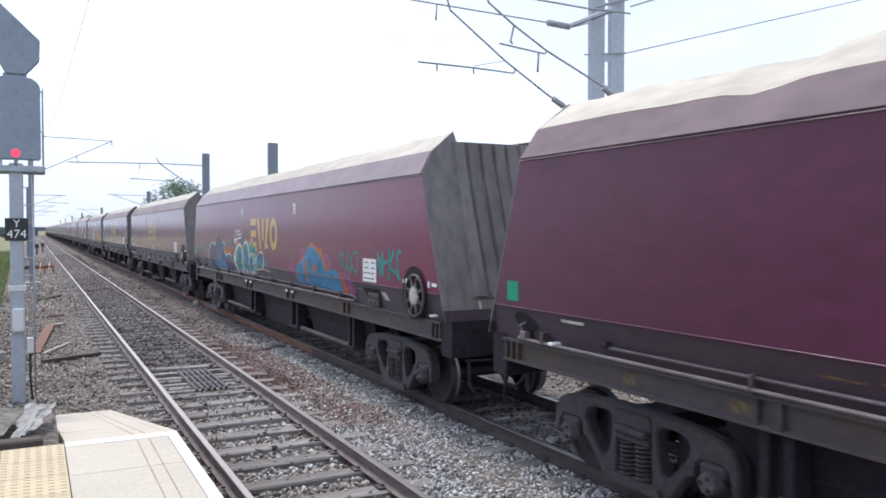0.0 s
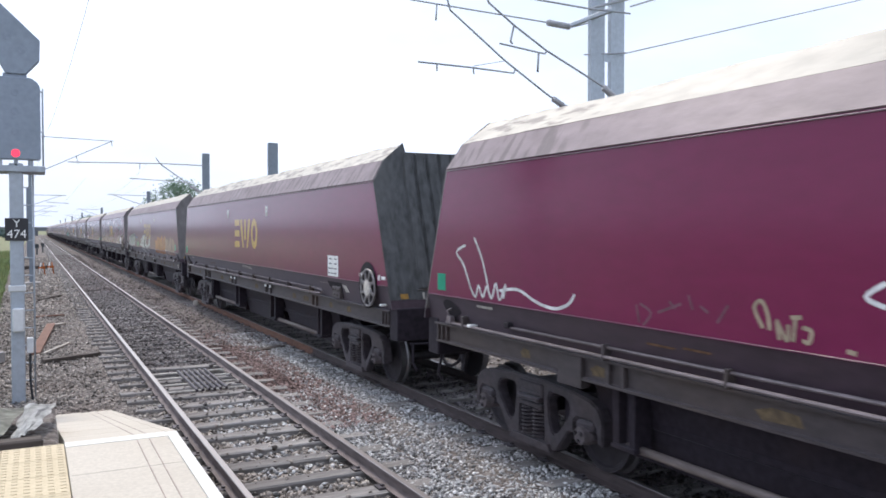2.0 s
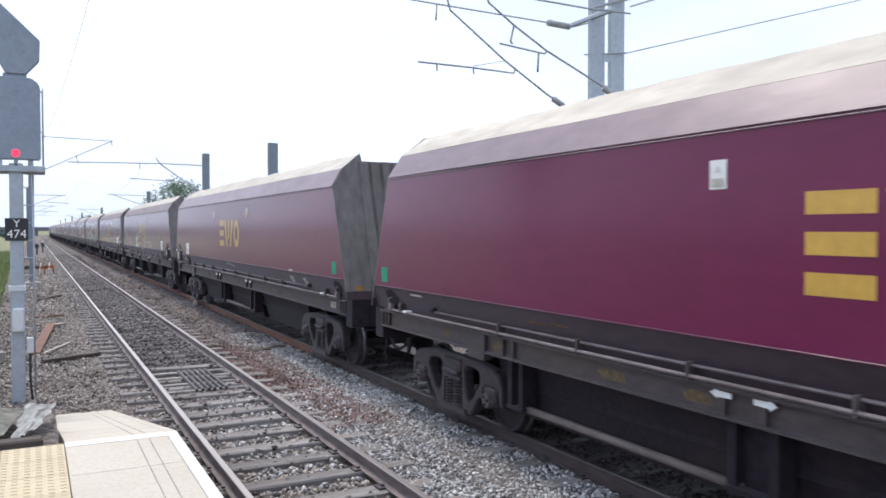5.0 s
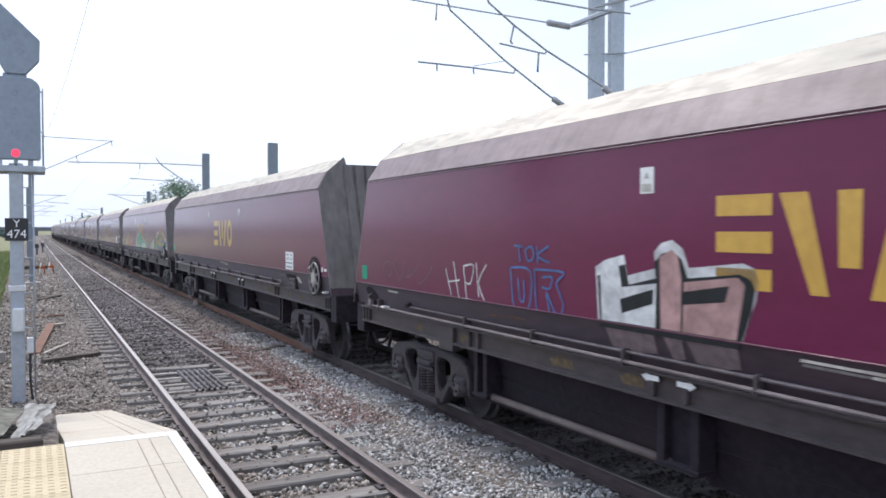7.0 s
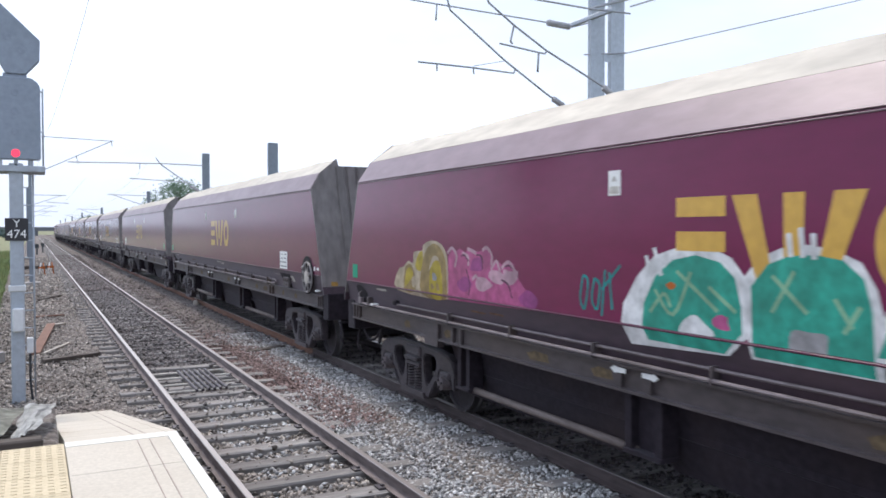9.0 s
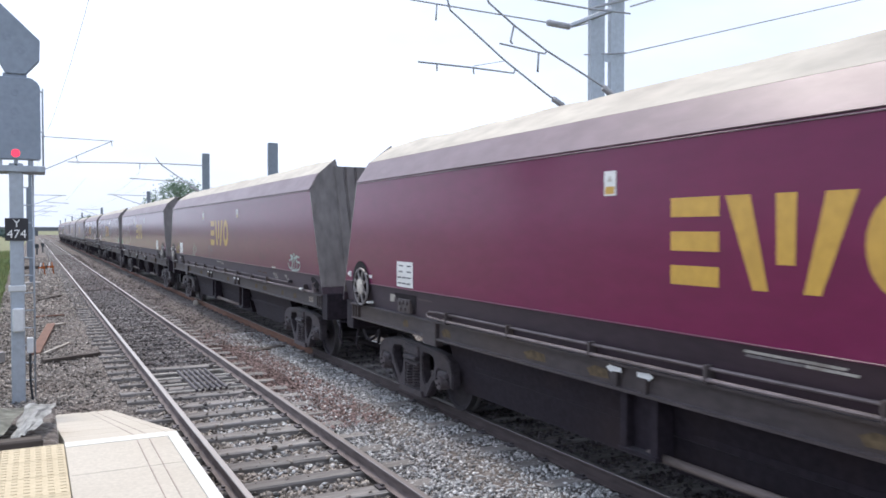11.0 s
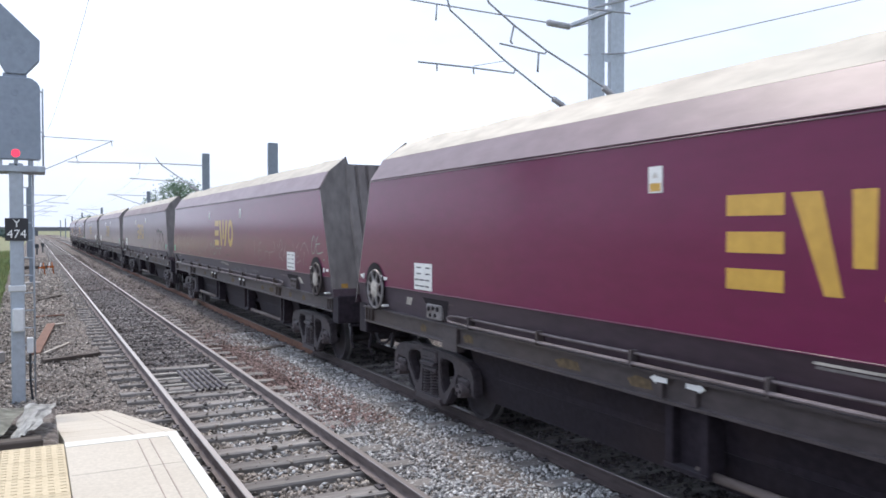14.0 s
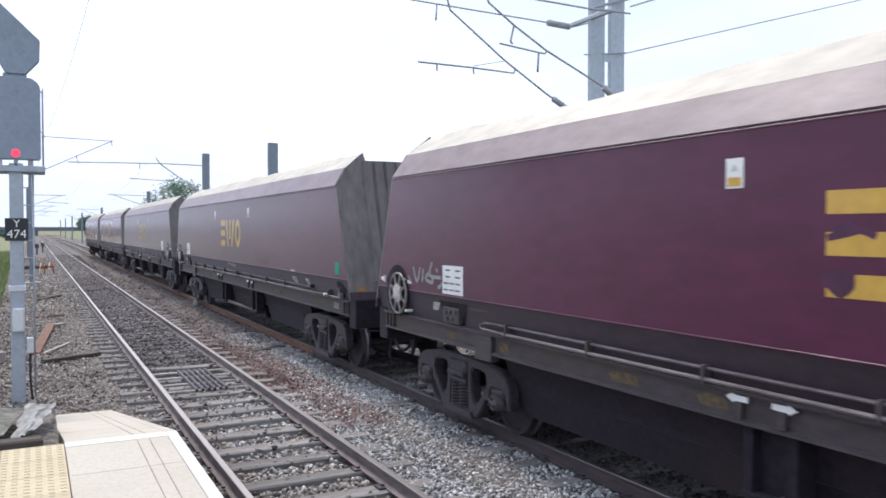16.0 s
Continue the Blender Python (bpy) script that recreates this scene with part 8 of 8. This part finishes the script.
        brush(w, "white", 7, 0.045, [(1.55, 2.33), (1.49, 2.15)])
        brush(w, "white", 8, 0.045, [(1.45, 2.4), (1.36, 2.16)])
        brush(w, "white", 9, 0.045, [(0.08, 2.53), (0.06, 2.36)])
        brush(w, "white", 7, 0.045, [(-0.02, 2.57), (-0.04, 2.36)])
        brush(w, "white", 8, 0.045, [(-0.12, 2.53), (-0.13, 2.35)])
        blotch(w, 0.97, 1.72, 0.17, 0.15, "white", 7, 711, 8, 0.35)
        blotch(w, -0.1, 1.72, 0.2, 0.17, "grey", 7, 712, 8, 0.35)
        blotch(w, 0.7, 1.83, 0.1, 0.06, "pink", 7, 713, 8, 0.35)
        blotch(w, 1.25, 2.09, 0.05, 0.03, "orange", 7, 714, 8, 0.35)
        brush(w, "teal", 4, 0.03, [(2.45, 2.1), (2.49, 1.88), (2.42, 1.79), (2.37, 2.06), (2.45, 2.11)])
        brush(w, "teal", 5, 0.03, [(2.27, 2.09), (2.31, 1.89), (2.23, 1.8), (2.19, 2.03), (2.27, 2.09)])
        brush(w, "teal", 6, 0.03, [(2.11, 2.18), (2.16, 1.74)])
        brush(w, "teal", 4, 0.03, [(2.05, 2.16), (2.01, 1.81)])
        brush(w, "teal", 5, 0.03, [(2.16, 1.99), (1.89, 2.23)])
        scribble(w, -3.02, -1.59, 1.95, 2.43, "grey", 171, 5, 0.025)
        scribble(w, -3.5, -2.6, 1.66, 1.95, "cyan", 172, 5, 0.02)
    elif k == 11:
        brush(w, "ice", 4, 0.035, [(-7, 1.86), (-7.06, 1.77), (-7.22, 1.76), (-7.3, 1.91), (-7.14, 2.03), (-7.27, 2)])
        brush(w, "ice", 4, 0.035, [(-7.19, 1.91), (-7.41, 2.06), (-7.45, 1.87), (-7.34, 1.72), (-7.26, 1.83), (-7.52, 1.97), (-7.6, 1.78), (-7.43, 1.73)])
        brush(w, "ice", 4, 0.035, [(-7.77, 1.99), (-7.59, 2), (-7.59, 1.91), (-7.81, 1.88), (-7.76, 1.76), (-7.6, 1.73)])
        brush(w, "ice", 4, 0.035, [(-7.06, 1.91), (-7.63, 2.02)])
        brush(w, "ice", 4, 0.035, [(-7.22, 1.71), (-7.6, 1.72)])
        brush(w, "yellow", 4, 0.04, [(7.78, 1.83), (7.56, 1.94), (7.64, 1.73), (7.78, 1.68)])
        brush(w, "yellow", 5, 0.04, [(7.51, 2.06), (7.42, 1.71)])
        brush(w, "yellow", 6, 0.04, [(7.33, 1.95), (7.21, 2.06), (7.28, 1.75)])
        brush(w, "yellow", 4, 0.04, [(7.22, 1.86), (7.06, 1.96), (7.11, 1.74)])
        brush(w, "yellow", 5, 0.04, [(7.75, 1.67), (7.08, 1.73)])
        brush(w, "ice", 4, 0.022, [(4.28, 1.88), (4.11, 1.96), (4.16, 1.8), (4.3, 1.77), (4.11, 1.75)])
        brush(w, "ice", 5, 0.022, [(4.09, 2.03), (3.99, 1.84), (3.92, 1.77), (3.86, 2.03)])
        brush(w, "ice", 6, 0.022, [(3.96, 2.1), (3.92, 1.91)])
        brush(w, "ice", 4, 0.022, [(3.82, 1.96), (3.69, 2.02), (3.76, 1.8), (3.85, 1.8)])
        brush(w, "ice", 5, 0.022, [(3.68, 1.91), (3.58, 1.95), (3.62, 1.78)])
        brush(w, "ice", 6, 0.022, [(4.18, 1.71), (3.7, 1.72)])
        brush(w, "slate", 4, 0.03, [(1.49, 1.95), (1.52, 2.02), (1.42, 2.06), (1.33, 2.01), (1.38, 1.91), (1.44, 1.86)])
        brush(w, "slate", 5, 0.03, [(1.44, 1.86), (1.41, 1.78), (1.47, 1.72)])
        brush(w, "slate", 6, 0.03, [(1.22, 1.88), (1.08, 1.92), (0.96, 1.94)])
        brush(w, "slate", 4, 0.03, [(1.12, 2.04), (1.09, 1.98)])
        brush(w, "slate", 5, 0.03, [(1.25, 1.77), (1.21, 1.75)])
        brush(w, "faint", 4, 0.03, [(0.97, 1.87), (0.81, 1.75)])
        brush(w, "faint", 5, 0.03, [(1.3, 1.79), (1.38, 1.73)])
        scribble(w, -5.17, -4.58, 1.83, 2.04, "faint", 203, 3, 0.03)
    elif k == 14:
        brush(w, "scratch", 4, 0.028, [(8.13, 2.33), (7.88, 1.79)])
        brush(w, "scratch", 5, 0.028, [(8.13, 2.29), (7.8, 2.38), (7.8, 2.2), (8, 2.12), (7.48, 1.89)])
        brush(w, "scratch", 6, 0.028, [(7.22, 2.4), (7.45, 2.12), (7.12, 1.82)])
        brush(w, "scratch", 4, 0.028, [(6.64, 2.37), (6.55, 1.8)])
        brush(w, "scratch", 5, 0.028, [(6.21, 2.41), (6.64, 2.14), (6.15, 1.81)])
        brush(w, "scratch", 6, 0.028, [(5.93, 2.29), (5.89, 1.79), (5.34, 1.86)])
        brush(w, "scratch", 4, 0.028, [(5.93, 2.04), (5.61, 2.08)])
        brush(w, "scratch", 5, 0.028, [(5.96, 2.28), (5.52, 2.33), (5.45, 2.46)])
        brush(w, "scratch", 6, 0.028, [(5.32, 2.2), (4.97, 2.25), (4.61, 2.52), (4.37, 2.09)])
        brush(w, "scratch", 4, 0.028, [(4.76, 2.24), (4.87, 1.77)])
        brush(w, "scratch", 5, 0.028, [(4.38, 1.82), (4.32, 1.81)])
        brush(w, "scratch", 6, 0.028, [(3.82, 2.19), (3.69, 2.25), (3.66, 2.13), (3.8, 1.82), (3.48, 1.79)])
        brush(w, "scratch", 4, 0.028, [(3.27, 2.21), (3.35, 2.06), (3.32, 1.88), (3.13, 1.86)])
        brush(w, "scratch", 5, 0.028, [(2.94, 2.13), (2.86, 1.83)])
        brush(w, "scratch", 6, 0.028, [(2.72, 1.99), (2.62, 1.89), (2.55, 2.03)])
        brush(w, "scratch", 4, 0.028, [(2.47, 2.02), (2.37, 2.04)])
        brush(w, "scratch", 5, 0.028, [(2.18, 2.25), (2.29, 2.07), (2.22, 2.06)])
        brush(w, "scratch", 6, 0.028, [(2.1, 1.89), (2.06, 1.88)])
        brush(w, "grey", 4, 0.026, [(1.95, 2.22), (1.8, 2.09), (1.59, 2.26)])
        brush(w, "grey", 5, 0.026, [(1.7, 2.13), (1.82, 1.82)])
        brush(w, "grey", 6, 0.026, [(1.16, 2.25), (1.33, 2.21), (1.44, 2.05), (1.41, 1.84), (1.11, 1.86)])
        brush(w, "grey", 4, 0.026, [(1.46, 2.04), (1.27, 2.07)])
        brush(w, "grey", 5, 0.026, [(1.05, 1.83), (0.92, 2.01), (0.71, 2.02)])
        brush(w, "grey", 6, 0.026, [(0.68, 1.97), (0.6, 1.84)])
        brush(w, "grey", 4, 0.026, [(0.51, 2.03), (0.47, 1.82)])
        brush(w, "grey", 5, 0.026, [(0.49, 2.05), (0.29, 2.03)])
        brush(w, "grey", 6, 0.026, [(0.85, 2.26), (0.82, 2.24)])
        brush(w, "faint", 4, 0.03, [(-1.48, 2.1), (-1.59, 1.83)])
        brush(w, "faint", 5, 0.03, [(-1.98, 2.27), (-2.11, 1.86)])
        brush(w, "faint", 6, 0.03, [(-2.23, 2.07), (-2.48, 1.88)])
        brush(w, "faint", 4, 0.03, [(-0.28, 1.85), (-0.89, 1.86)])
        brush(w, "scratch", 4, 0.026, [(-3.47, 2.33), (-3.59, 1.82)])
        brush(w, "scratch", 5, 0.026, [(-4.18, 2.26), (-3.97, 2.18), (-3.97, 1.84), (-4.21, 1.88)])
        brush(w, "scratch", 6, 0.026, [(-3.97, 2.05), (-4.14, 2.08)])
        brush(w, "scratch", 4, 0.026, [(-4.41, 1.85), (-4.53, 2.05), (-4.8, 2.04)])
        brush(w, "scratch", 5, 0.026, [(-4.89, 2.07), (-4.89, 1.79)])
        brush(w, "scratch", 6, 0.026, [(-4.9, 2.04), (-5.32, 2.09), (-5.27, 2.3)])
        brush(w, "scratch", 4, 0.026, [(-5.55, 2.22), (-5.68, 2.17), (-5.82, 2.34), (-5.97, 2.16), (-5.81, 2.11)])
        brush(w, "scratch", 5, 0.026, [(-5.78, 2.1), (-5.68, 1.9)])
        brush(w, "scratch", 6, 0.026, [(-5.75, 1.97), (-6.02, 1.88)])
        brush(w, "scratch", 4, 0.026, [(-6.19, 2.27), (-6.05, 1.97)])
        brush(w, "scratch", 5, 0.026, [(-6.74, 2.31), (-6.77, 2.13)])
        brush(w, "scratch", 6, 0.026, [(-6.97, 2.12), (-6.99, 1.89), (-7.26, 1.94)])
        brush(w, "scratch", 4, 0.026, [(-6.96, 1.99), (-7.12, 2.03)])
        brush(w, "scratch", 5, 0.026, [(-6.98, 2.18), (-7.16, 2.29)])
        brush(w, "scratch", 6, 0.026, [(-7.26, 2.13), (-7.51, 2.3), (-7.8, 2.09)])
        brush(w, "scratch", 4, 0.026, [(-7.5, 2.12), (-7.44, 1.84)])
        brush(w, "scratch", 5, 0.026, [(-7.59, 1.87), (-7.62, 1.86)])
        brush(w, "grey", 4, 0.026, [(-8.08, 2.43), (-7.98, 2.32), (-7.98, 2.16), (-8.04, 2.1), (-8.15, 2.13), (-8.21, 2.29), (-8.16, 2.41), (-8.08, 2.43)])
        brush(w, "grey", 5, 0.026, [(-8.37, 2.45), (-8.26, 2.3), (-8.3, 2.11), (-8.63, 2.14)])
        brush(w, "grey", 6, 0.026, [(-8.27, 2.28), (-8.49, 2.29)])
        brush(w, "grey", 4, 0.026, [(-8.68, 2.01), (-8.71, 1.99)])
        skirt_brush(w, "grey", 0.035, [(-1.25, 1.65), (-1.15, 1.51), (-1.48, 1.47)])
        skirt_brush(w, "grey", 0.035, [(-1.61, 1.6), (-1.73, 1.42)])
        skirt_brush(w, "grey", 0.035, [(-1.86, 1.6), (-1.83, 1.45), (-2.11, 1.45)])
        skirt_brush(w, "grey", 0.035, [(-2.27, 1.58), (-2.5, 1.53), (-2.32, 1.45)])
        skirt_brush(w, "grey", 0.035, [(-2.94, 1.57), (-2.92, 1.45)])
        skirt_brush(w, "grey", 0.035, [(-3.15, 1.54), (-3.42, 1.55)])
        skirt_brush(w, "grey", 0.035, [(-3.46, 1.58), (-3.38, 1.43)])
        skirt_brush(w, "grey", 0.035, [(-3.62, 1.58), (-3.74, 1.47)])
    elif k == 15:
        brush(w, "cream", 4, 0.035, [(-3.04, 1.89), (-3.24, 1.78), (-3.54, 1.75), (-3.73, 1.72)])
        brush(w, "cream", 5, 0.035, [(-3.68, 1.72), (-3.8, 1.87), (-3.95, 1.85)])
        brush(w, "cream", 6, 0.035, [(-3.24, 1.82), (-3.63, 1.82), (-3.8, 1.81)])
        brush(w, "faint", 4, 0.05, [(-4.76, 2.19), (-4.7, 2.03), (-4.8, 1.75)])
        brush(w, "faint", 5, 0.05, [(-4.95, 2.17), (-4.88, 1.88)])
        brush(w, "faint", 6, 0.05, [(-5.16, 2.09), (-5.27, 1.84)])
        brush(w, "faint", 4, 0.05, [(-5.42, 2.11), (-5.55, 1.88)])
        brush(w, "faint", 5, 0.05, [(-6.5, 2.09), (-6.43, 1.93), (-6.6, 1.98)])
        brush(w, "faint", 4, 0.06, [(-5.95, 2.42), (-6.01, 2.26)])
        brush(w, "faint", 5, 0.06, [(-6.14, 1.93), (-6.27, 1.76)])
        brush(w, "faint", 6, 0.06, [(-6.22, 2.4), (-6.27, 2.32)])
        brush(w, "faint", 4, 0.06, [(-6.72, 2.43), (-6.58, 2.28)])
        brush(w, "faint", 5, 0.06, [(-7.6, 1.74), (-7.65, 1.84)])
        brush(w, "faint", 6, 0.06, [(-0.25, 1.75), (-0.87, 1.7)])
        brush(w, "shade", 2, 0.13, [(-5.81, 2.46), (-6.25, 2.54), (-6.66, 2.48)])
        brush(w, "shade", 3, 0.13, [(-6.77, 2.45), (-7.34, 2.45), (-7.64, 2.32), (-7.8, 2.07)])
        brush(w, "shade", 4, 0.13, [(-6.77, 1.97), (-6.86, 2.14), (-6.83, 2.34)])
        brush(w, "shade", 2, 0.13, [(-7.32, 1.82), (-7.37, 2.05)])
        brush(w, "shade", 3, 0.13, [(-8.08, 1.79), (-8.06, 2.03)])
        brush(w, "blush", 4, 0.055, [(-8.06, 2.26), (-8.16, 2.15), (-8.22, 2.1)])
        brush(w, "blush", 5, 0.055, [(-8.26, 2.33), (-8.31, 2.15), (-8.29, 1.98)])
        brush(w, "blush", 6, 0.055, [(-8.36, 2.33), (-8.29, 2.11)])
        brush(w, "scratch", 4, 0.03, [(-8.38, 2.07), (-8.5, 2.03), (-8.62, 2.09)])
        brush(w, "scratch", 5, 0.03, [(-8.68, 2.04), (-8.74, 2.02)])
        brush(w, "scratch", 6, 0.03, [(-8.5, 2.35), (-8.61, 2.31)])
        brush(w, "grey", 4, 0.05, [(7.75, 2.03), (7.63, 1.83), (7.52, 2.04)])
        brush(w, "grey", 5, 0.05, [(7.42, 2.02), (7.46, 1.84)])
        brush(w, "grey", 6, 0.05, [(7.19, 2), (7.36, 1.89), (7.15, 1.84), (7.15, 1.93)])
        brush(w, "grey", 4, 0.05, [(7.15, 2.12), (7.23, 1.94), (6.89, 1.92)])
        brush(w, "grey", 5, 0.05, [(7.04, 2.03), (6.98, 2)])
        brush(w, "grey", 6, 0.05, [(6.98, 1.78), (6.85, 1.84)])
        brush(w, "grey", 4, 0.05, [(7.93, 1.89), (7.81, 1.82)])
        brush(w, "plum", 8, 0.05, [(1.18, 2.5), (1.03, 2.53), (0.93, 2.55), (0.83, 2.51)])
        brush(w, "plum", 9, 0.05, [(1.15, 2.55), (1.03, 2.58), (0.96, 2.6)])
        blotch(w, 1.08, 2.22, 0.13, 0.09, "plum", 8, 701, 8, 0.35)
    elif k in (10, 16, 18):
        scribble(w, -4.0, -2.8, 1.75, 2.05, "faint", 230 + k, 4, 0.025)


def train():
    models, wagons = {}, {}
    for k, end in KINDS.items():
        at = pose(TRAIN_X, TIP0 + PITCH * k + HALF_TIP, 0)
        if end not in models:
            models[end] = coal_wagon(end, 2 + end)
            models[end].matrix_basis = at
            wagons[k] = models[end]
        else:
            wagons[k] = copy_thing(models[end], at)
    for k, wagon in wagons.items():
        graffiti(k, wagon)
        dress(k, wagon)
    return wagons


ground()
platform()
end_rubbish()
signal()
overhead_line()
tree(18.4, 120.0, 10.3, 3.9, 21, "broad green tree standing beyond the train")
tree(13.5, 245.0, 6.5, 2.6, 22, "small green tree far along the line")
tree(23.5, 128.0, 7.0, 2.8, 24, "small green tree standing beyond the train")
far_wood(-160, -6, 330, 3.9, 31, "bluish woodland beyond the fields")
far_wood(24, 190, 430, 5.0, 32, "bluish woodland far behind the railway")
far_bridge()
grass_strip()
lineside_rubbish()
guard_grid()
WAGONS = train()
track(NEAR_X, "nearer railway track of timber sleepers and worn steel rails", 120, 41, None)
track(TRAIN_X, "further railway track of timber sleepers and rusty rails", 70, 42, 16.6)
ballast()


def motions():
    for k, wagon in WAGONS.items():
        start = TIP0 + PITCH * k + HALF_TIP
        walk(wagon, [(0.5 * i, pose(TRAIN_X, start - gone(0.5 * i), 0)) for i in range(33)])
    # all wheelsets turn alike: one set of keys for each of the two places in a bogie
    turning = {}
    for wagon in WAGONS.values():
        for ob in wagon.children_recursive:
            if ob.name.split(".")[0] != "wheelset":
                continue
            place = 1 if ob.matrix_basis.translation.y > 0 else -1
            if place not in turning:
                walk(ob, [(i / FPS, pose(0, place * AXLE, WHEEL_R, math.degrees(gone(i / FPS) / WHEEL_R), 0, 0)) for i in range(481)])
                turning[place] = ob.animation_data
            else:
                ob.rotation_mode = "QUATERNION"
                keys = ob.animation_data_create()
                keys.action = turning[place].action
                keys.action_slot = turning[place].action_slot


motions()
